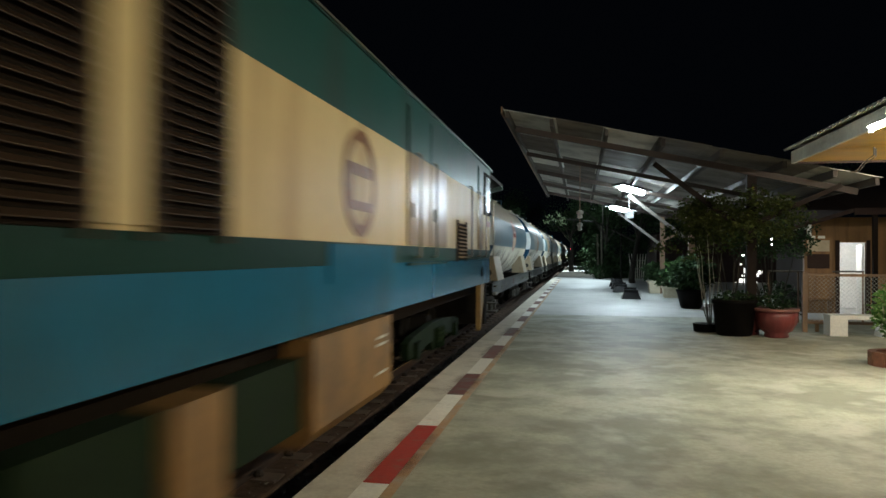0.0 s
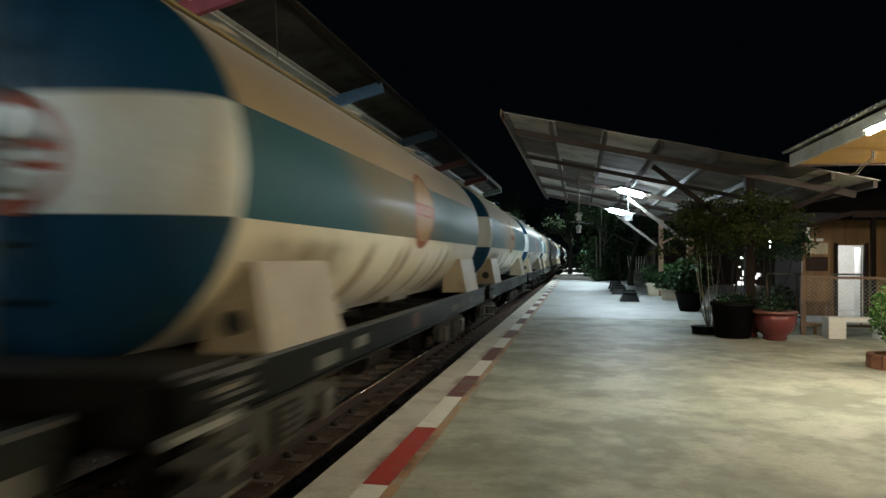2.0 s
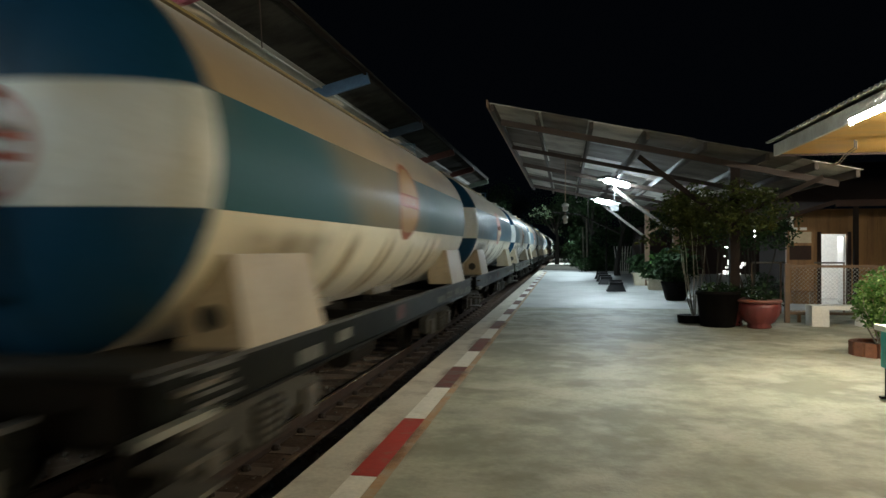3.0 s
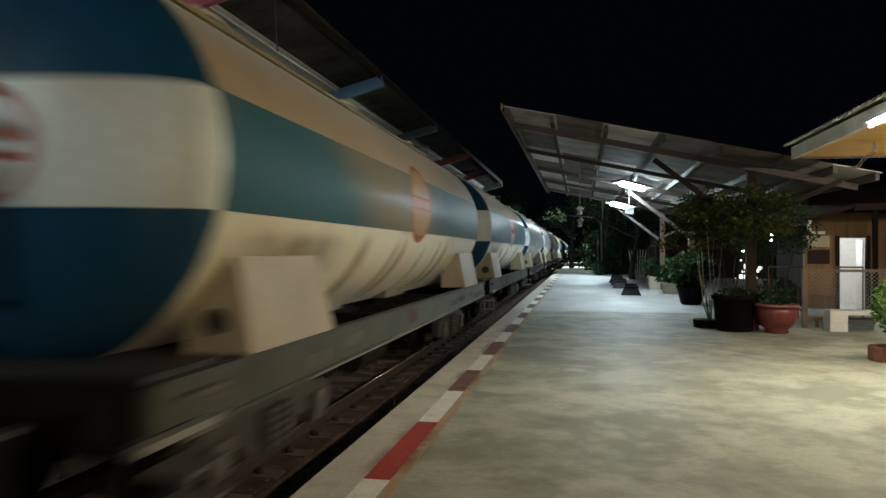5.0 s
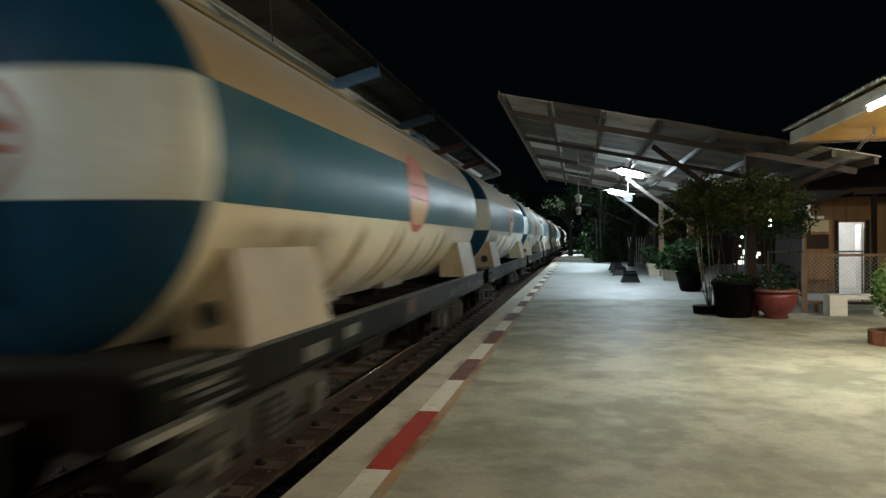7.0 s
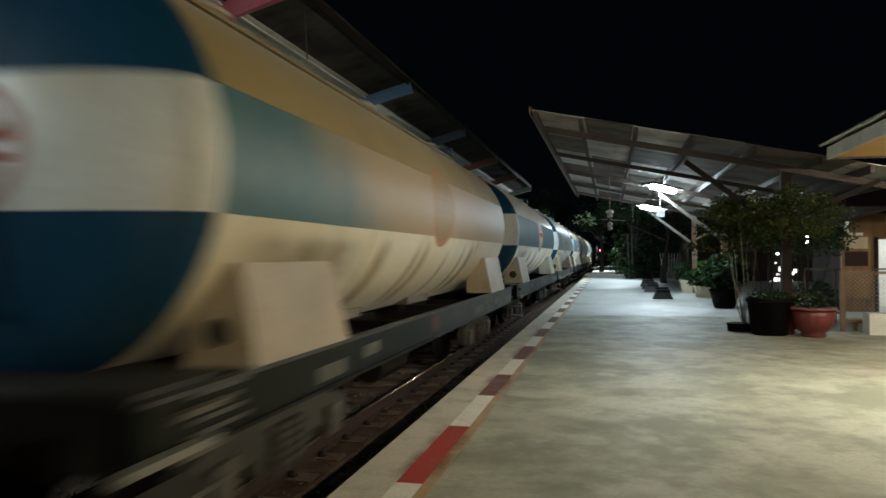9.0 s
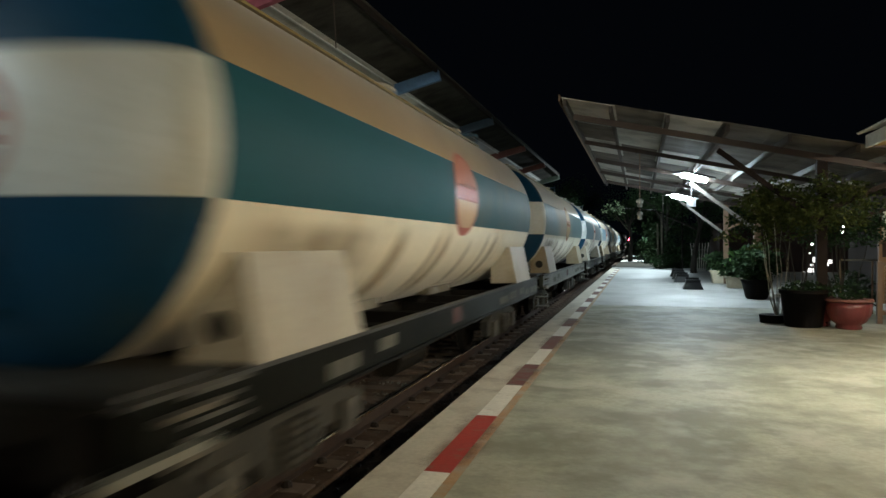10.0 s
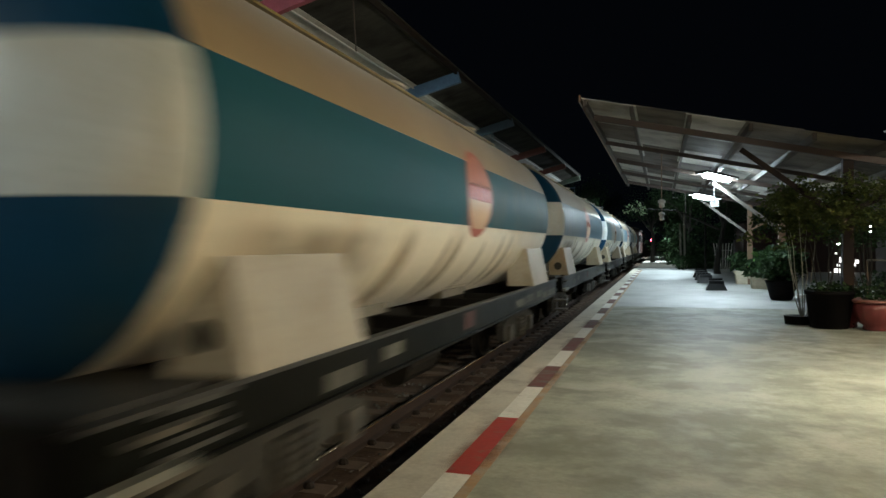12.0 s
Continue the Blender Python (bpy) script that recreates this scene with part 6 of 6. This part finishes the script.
part("foliage", bm, LEAF_DARK, bp)
bm = bmesh.new()
tips = shrub_stems(bm, rnd, (0, 0, 0.45), 6, 0.3, 0.6, 0.012)
part("stem", bm, BARK, bp)
bm = bmesh.new()
box(bm, 3.75, 4.25, 22.75, 23.0, 0, 0.09)
bevelled(bm, 0.01)
solid("white_kerb_block", bm, BENCH_WHITE, "short white kerb block beside the black pot", "kerb block")

for i, (x, y, s) in enumerate(((3.15, 30.5, 1.0), (3.75, 28.6, 0.9), (3.3, 27.3, 0.8), (3.9, 33.4, 1.05))):
    pl = thing("croton_planter", "cream cement planter with broad variegated leaves", "potted plant", "cream planters", x, y)
    bm = bmesh.new()
    w_ = 0.36 * s
    v = [bm.verts.new((a * w_ * t, b * w_ * t, z)) for z, t in ((0, 0.85), (0.42 * s, 1.0), (0.43 * s, 1.12), (0.52 * s, 1.12)) for a, b in ((-1, -1), (1, -1), (1, 1), (-1, 1))]
    for k in range(3):
        for i4 in range(4):
            j4 = (i4 + 1) % 4
            bm.faces.new((v[4 * k + i4], v[4 * k + j4], v[4 * k + 4 + j4], v[4 * k + 4 + i4]))
    bm.faces.new(v[12:16])
    bm.faces.new(v[0:4][::-1])
    part("planter", bm, CREAM_POT, pl)
    bm = bmesh.new()
    leaves(bm, rnd, (0, 0, 0.85 * s), (0.5, 0.5, 0.4), 130, 0.36, curl=0.8)
    part("foliage", bm, LEAF_VARIEGATED if i == 1 else LEAF_DARK, pl)

# brick ring planters with the bright shrub
bs = thing("brick_ring_planter", "round planter ring of red bricks with a bright green shrub", "planter", x=4.47, y=11.1)
bm = bmesh.new()
box(bm, 0.30, 0.40, -0.075, 0.075, 0.003, 0.20)
bevelled(bm, 0.012, 1)
brick_mesh = mesh("brick", bm, BRICK)
for i in range(14):
    b = new("brick", brick_mesh)
    b.parent, b.matrix_local = bs, pose(0, 0, 0, 0, 0, 360 * i / 14)
bm = bmesh.new()
lathe(bm, [(0.30, 0.0), (0.30, 0.15), (0.02, 0.17)], 24)
part("soil", bm, SOIL, bs)
bm = bmesh.new()
tips = shrub_stems(bm, rnd, (0, 0, 0.14), 8, 0.32, 0.75, 0.014)
part("stem", bm, BARK, bs)
bm = bmesh.new()
leaves(bm, rnd, (0.12, 0, 0.78), (0.50, 0.45, 0.48), 1500, 0.085)
part("foliage", bm, LEAF_VARIEGATED, bs)
bm = bmesh.new()
leaves(bm, rnd, (0.12, 0.05, 0.7), (0.42, 0.40, 0.42), 900, 0.09)
part("inner_foliage", bm, LEAF_BRIGHT, bs)
bs2 = thing("brick_ring", "low round ring of red bricks on the platform", "planter", x=4.46, y=9.9)
for i in range(14):
    b = new("brick", brick_mesh)
    b.parent, b.matrix_local = bs2, pose(0, 0, 0, 0, 0, 360 * i / 14 + 9)
bm = bmesh.new()
lathe(bm, [(0.30, 0.0), (0.30, 0.14), (0.02, 0.16)], 24)
part("soil", bm, SOIL, bs2)
tb = thing("teal_table", "small table with a teal front panel and white top", "table", x=3.51, y=7.75)
bm = bmesh.new()
box(bm, -0.34, 0.34, -0.28, 0.28, 0.70, 0.755)
bevelled(bm, 0.012)
part("top", bm, BENCH_WHITE, tb, "white table top")
bm = bmesh.new()
box(bm, -0.29, 0.29, -0.24, 0.24, 0.32, 0.699)
bevelled(bm, 0.01)
part("front_panel", bm, TEAL_BOX, tb, "teal painted box below the top")
for x in (-0.25, 0.25):
    for y in (-0.20, 0.20):
        bm = bmesh.new()
        rod(bm, (x, y, 0.02), (x, y, 0.319), 0.018)
        leg = part("leg", bm, BLACK_SEAT, tb)
        bm = bmesh.new()
        box(bm, x - 0.06, x + 0.04, y - 0.035, y + 0.035, 0.0, 0.019)
        part("foot", bm, BLACK_SEAT, leg)

# black seats in a row
for i, (x, y) in enumerate(((1.79, 26.1), (1.72, 31.0), (1.74, 33.6), (1.78, 36.4))):
    se = thing("platform_bench", "low black steel bench on the platform", "bench", "black platform benches", x, y)
    bm = bmesh.new()
    box(bm, -0.24, 0.24, -0.22, 0.22, 0.24, 0.33)
    bevelled(bm, 0.02)
    part("cushion", bm, BLACK_SEAT, se)
    bm = bmesh.new()
    v = [bm.verts.new((a, b, z)) for z, s in ((0, 0.34), (0.239, 0.24)) for a, b in ((-s, -s * 0.8), (s, -s * 0.8), (s, s * 0.8), (-s, s * 0.8))]
    for f_ in ((3, 2, 1, 0), (4, 5, 6, 7), (0, 1, 5, 4), (1, 2, 6, 5), (2, 3, 7, 6), (3, 0, 4, 7)):
        bm.faces.new([v[k] for k in f_])
    bevelled(bm, 0.01)
    part("base", bm, BLACK_SEAT, se)
    bm = bmesh.new()
    box(bm, -0.22, 0.22, 0.18, 0.22, 0.331, 0.40)
    part("backrest", bm, BLACK_SEAT, se)

tr = thing("stick_trellis", "pale bamboo sticks fanned out round a young tree", "plant guard", x=3.4, y=44.0)
for i in range(7):
    bm = bmesh.new()
    a = (i - 3) / 3
    rod(bm, (a * 0.30, 0, 0), (a * 0.50, 0.1 * (i % 2), 1.65), 0.025, n=6)
    part("stick", bm, STICK, tr)
for z in (0.75, 1.25):
    bm = bmesh.new()
    rod(bm, (-0.45, -0.03, z), (0.45, -0.03, z), 0.015, n=6)
    part("cross_stick", bm, STICK, tr)

# ---- far end of the platform ----
hb = thing("clipped_bush", "clipped dark bush at the platform end", "bush", x=1.35, y=47.5)
bm = bmesh.new()
leaves(bm, rnd, (0, 0, 0.45), (0.75, 0.6, 0.5), 900, 0.13)
part("foliage", bm, LEAF_DARK, hb)
bm = bmesh.new()
tips = shrub_stems(bm, rnd, (0, 0, 0), 6, 0.3, 0.4, 0.02)
part("stem", bm, BARK, hb)
hb2 = copy_thing(hb, pose(2.3, 52, -0.4, 0, 0, 70))
hb3 = copy_thing(hb, pose(1.0, 62, -0.4, 0, 0, 130))
for x, y, h in ((1.45, 57.0, 3.2), (1.75, 57.6, 4.1)):
    bm = bmesh.new()
    rod(bm, (x, y, -0.6), (x - 0.1, y, h), 0.09, 0.06, 10)
    rod(bm, (x - 0.04, y - 0.08, h * 0.7), (x - 0.04, y - 0.08, h * 0.7 + 0.22), 0.08, n=8)
    solid("pale_post", bm, STICK, "pale wooden post beside the path", "post")
# Posts added to carry the unseen far lights.
for lx, ly in ((1.9, 61.0), (2.5, 45.0), (2.5, 77.0), (2.5, 116.0)):
    lamp = thing("street_lamp", "tall lamp post for the unseen light source on the far tracks", "street lamp", "street lamps", lx, ly, -0.6)
    bm = bmesh.new()
    h = {61.0: 7.0, 45.0: 6.15, 77.0: 7.0, 116.0: 8.0}[ly]
    rod(bm, (0, 0, 0), (0, 0, h), 0.06, 0.04, 10)
    rod(bm, (0, 0, h - 0.1), (-1.0, -1.0, h + 0.05), 0.035, n=8)
    part("pole", bm, STEEL_DARK, lamp)
    bm = bmesh.new()
    box(bm, -1.35, -0.85, -1.2, -0.95, h - 0.02, h + 0.06)
    part("head", bm, LAMP_CASE, lamp)
for x, y, z in ((9.9, 40, 2.12), (10.42, 40, 2.06), (10.1, 40.6, 2.42), (8.53, 40, 1.52)):
    b = thing("distant_bulb", "small bright lamp far behind the planting", "lamp", "distant lamps", x, y)
    bm = bmesh.new()
    rod(bm, (0, 0, -0.6), (0, 0, z), 0.03)
    part("pole", bm, BEAM_BROWN, b)
    bm = bmesh.new()
    lathe(bm, [(0.02, z + 0.001), (0.06, z + 0.03), (0.08, z + 0.08), (0.045, z + 0.13), (0.015, z + 0.15)], 14)
    part("bulb", bm, BULB, b)
house = thing("far_house", "made-up far house carrying glowing patches behind the garden", "house", x=8.0, y=44, z=-0.6)
bm = bmesh.new()
box(bm, -3.5, 9, 0, 6, 0, 3.4)
part("wall", bm, WOOD_DARK, house)
bm = bmesh.new()
extrude_y(bm, [(-4, 3.4), (9.5, 3.4), (2.7, 5.2)], -0.8, 6.8)
part("roof", bm, STEEL_DARK, house)
# Glowing boxes stand for lit surfaces behind the plants, not windows.
for a, b, z0, z1 in ((0.62, 0.86, 0.02, 0.34), (0.94, 1.10, 0.12, 0.30), (1.06, 1.50, 0.36, 0.52), (1.16, 1.46, 0.56, 0.82), (1.30, 1.44, 0.94, 1.06), (1.40, 1.52, 1.16, 1.44), (0.92, 1.00, 0.52, 0.62), (2.02, 2.22, 0.96, 1.14), (2.20, 2.42, 1.10, 1.30), (2.04, 2.14, 0.52, 0.68), (2.20, 2.42, 0.06, 0.36), (2.26, 2.42, 0.40, 0.56), (1.20, 1.30, 1.62, 1.70)):
    bm = bmesh.new()
    box(bm, a, b, -0.03, -0.004, z0, z1)
    part("window", bm, PATCH_GLOW, house, "glowing patch standing for a lit pale surface")
for x, y, z, m_ in ((-5.46, 430, 4.65, SIGNAL_RED), (0.9, 180, 1.1, BULB)):
    s = thing("far_signal" if m_ is SIGNAL_RED else "far_lamp", "glowing red railway signal far down the line" if m_ is SIGNAL_RED else "small white lamp far down the line", "signal" if m_ is SIGNAL_RED else "lamp", x=x, y=y)
    bm = bmesh.new()
    rod(bm, (0, 0, -0.6), (0, 0, z), 0.1)
    part("post", bm, STEEL_DARK, s)
    bm = bmesh.new()
    r = 0.55 if m_ is SIGNAL_RED else 0.22
    lathe(bm, [(0.05, -0.15), (r, -0.1), (r, 0.0), (0.05, 0.05)], 14, Matrix.Translation((0, -0.15, z)) @ Matrix.Rotation(radians(90), 4, "X"))
    part("lens", bm, m_, s)


def tree(x, y, h, spread, seed, leaf, count=2600, z=-0.6):
    rnd = random.Random(seed)
    t = thing("tree", "dark broad-leaved tree against the night sky", "tree", "trees along the line", x, y, z)
    bm = bmesh.new()
    r = 0.035 * h
    p, limbs = Vector((0, 0, 0)), []
    for k in range(4):
        q = p + Vector((rnd.uniform(-0.2, 0.2), rnd.uniform(-0.2, 0.2), h * 0.14))
        rod(bm, p, q, r * (1 - 0.16 * k), r * (1 - 0.16 * (k + 1)), 9, False)
        p = q
    for k in range(9):
        a = k * 2.4 + rnd.random()
        e = p + Vector((math.cos(a) * spread * rnd.uniform(0.4, 0.9), math.sin(a) * spread * rnd.uniform(0.4, 0.9), h * rnd.uniform(0.06, 0.4)))
        mid_ = p.lerp(e, 0.5) + Vector((0, 0, 0.05 * h))
        rod(bm, p - Vector((0, 0, 0.1 * h * rnd.random())), mid_, r * 0.35, r * 0.22, 6, False)
        rod(bm, mid_, e, r * 0.22, r * 0.08, 6, False)
        limbs += [mid_, e]
    part("trunk", bm, BARK_DARK, t)
    bm = bmesh.new()
    for e in limbs:
        s = spread * rnd.uniform(0.28, 0.5)
        leaves(bm, rnd, e, (s, s, s * 0.7), count // len(limbs), 0.05 * spread ** 0.5 * 2.2)
    part("crown", bm, leaf, t)
    return t


for i, (x, y, h, sp) in enumerate(((-0.8, 70, 7.5, 3.0), (2.6, 66, 7.0, 3.2), (6.0, 52, 6.5, 3.0), (5.5, 38, 5.0, 2.2), (9.5, 33, 6.0, 2.8), (4.2, 49, 4.0, 1.8), (13, 45, 8, 3.5), (3.0, 80, 9, 4.0), (0.6, 95, 9, 4.0), (-8.5, 75, 9, 4.0), (-8.0, 95, 10, 4.5), (7.5, 62, 8, 3.6), (1.5, 120, 9, 4.5), (12.5, 22, 8.5, 3.2))):
    tree(x, y, h, sp, 50 + i, LEAF_DARK, 2400)
over = tree(3.0, 41.0, 6.0, 1.6, 91, LEAF_DARK, 1600)
bm = bmesh.new()
rod(bm, (0, 0, 3.0), (-2.2, -1.0, 4.0), 0.07, 0.04, 7)
rod(bm, (-2.2, -1.0, 4.0), (-4.4, -2.0, 4.15), 0.04, 0.012, 7)
part("bough", bm, BARK_DARK, over)
bm = bmesh.new()
rnd = random.Random(17)
for _ in range(8):
    leaves(bm, rnd, (-4.05 + rnd.gauss(0, 0.36), -2.0 + rnd.gauss(0, 0.3), 4.08 + rnd.gauss(0, 0.2)), (0.22, 0.22, 0.14), 16, 0.13, 0.05)
part("bough_leaves", bm, LEAF_LAMPLIT, over)
bm = bmesh.new()
rnd = random.Random(99)
for i in range(60):
    x, y = rnd.uniform(1.5, 9), rnd.uniform(50, 95)
    leaves(bm, rnd, (x, y, 0.1), (0.9, 0.9, 0.7), 60, 0.3)
for i in range(70):
    x, y = rnd.uniform(0.4, 8), rnd.uniform(63, 78)
    leaves(bm, rnd, (x, y, rnd.uniform(0.2, 3.6)), (0.9, 0.9, 0.8), 70, 0.28)
for i in range(40):
    x, y = rnd.uniform(-1.6, 3), rnd.uniform(96, 110)
    leaves(bm, rnd, (x, y, rnd.uniform(0.2, 5.0)), (1.1, 1.1, 0.9), 60, 0.34)
tagged(solid("undergrowth", bm, LEAF_DARK, "dark undergrowth beside the far path", "undergrowth", kind="stuff"))

# ---- motion of the train ----
TRAVEL = ((0.0, 0.0), (2.0, 25.84), (5.0, 64.32), (6.0, 77.08), (9.0, 115.7), (10.0, 128.75), (12.0, 154.6))


def travelled(t):
    return float(np.interp(t, [a for a, _ in TRAVEL], [b for _, b in TRAVEL]))


def motions():
    for k, w in enumerate(wagons):
        walk(w, [(t, pose(XC, 17.13 + PITCH * k - s, ZR)) for t, s in TRAVEL])
    walk(loco, [(t, pose(XC, 15.38 - s, ZR)) for t, s in TRAVEL])
    for k, v in enumerate(vans):
        walk(v, [(t, pose(XC, VAN_Y + 9.1 * k - s, ZR)) for t, s in TRAVEL])
    # every wheelset turns with the way run; sets at the same place of a bogie share one action
    turning = {}
    times = [i / FPS for i in range(12 * FPS + 1)]
    for ob in list(scene.objects):
        if not ob.name.startswith("wheelset"):
            continue
        place = tuple(round(c, 3) for c in ob.location)
        if place not in turning:
            walk(ob, [(t, pose(*place, math.degrees(travelled(t) / 0.40))) for t in times])
            turning[place] = ob.animation_data
        else:
            ob.rotation_mode = "QUATERNION"
            keys = ob.animation_data_create()
            keys.action = turning[place].action
            keys.action_slot = turning[place].action_slot


motions()
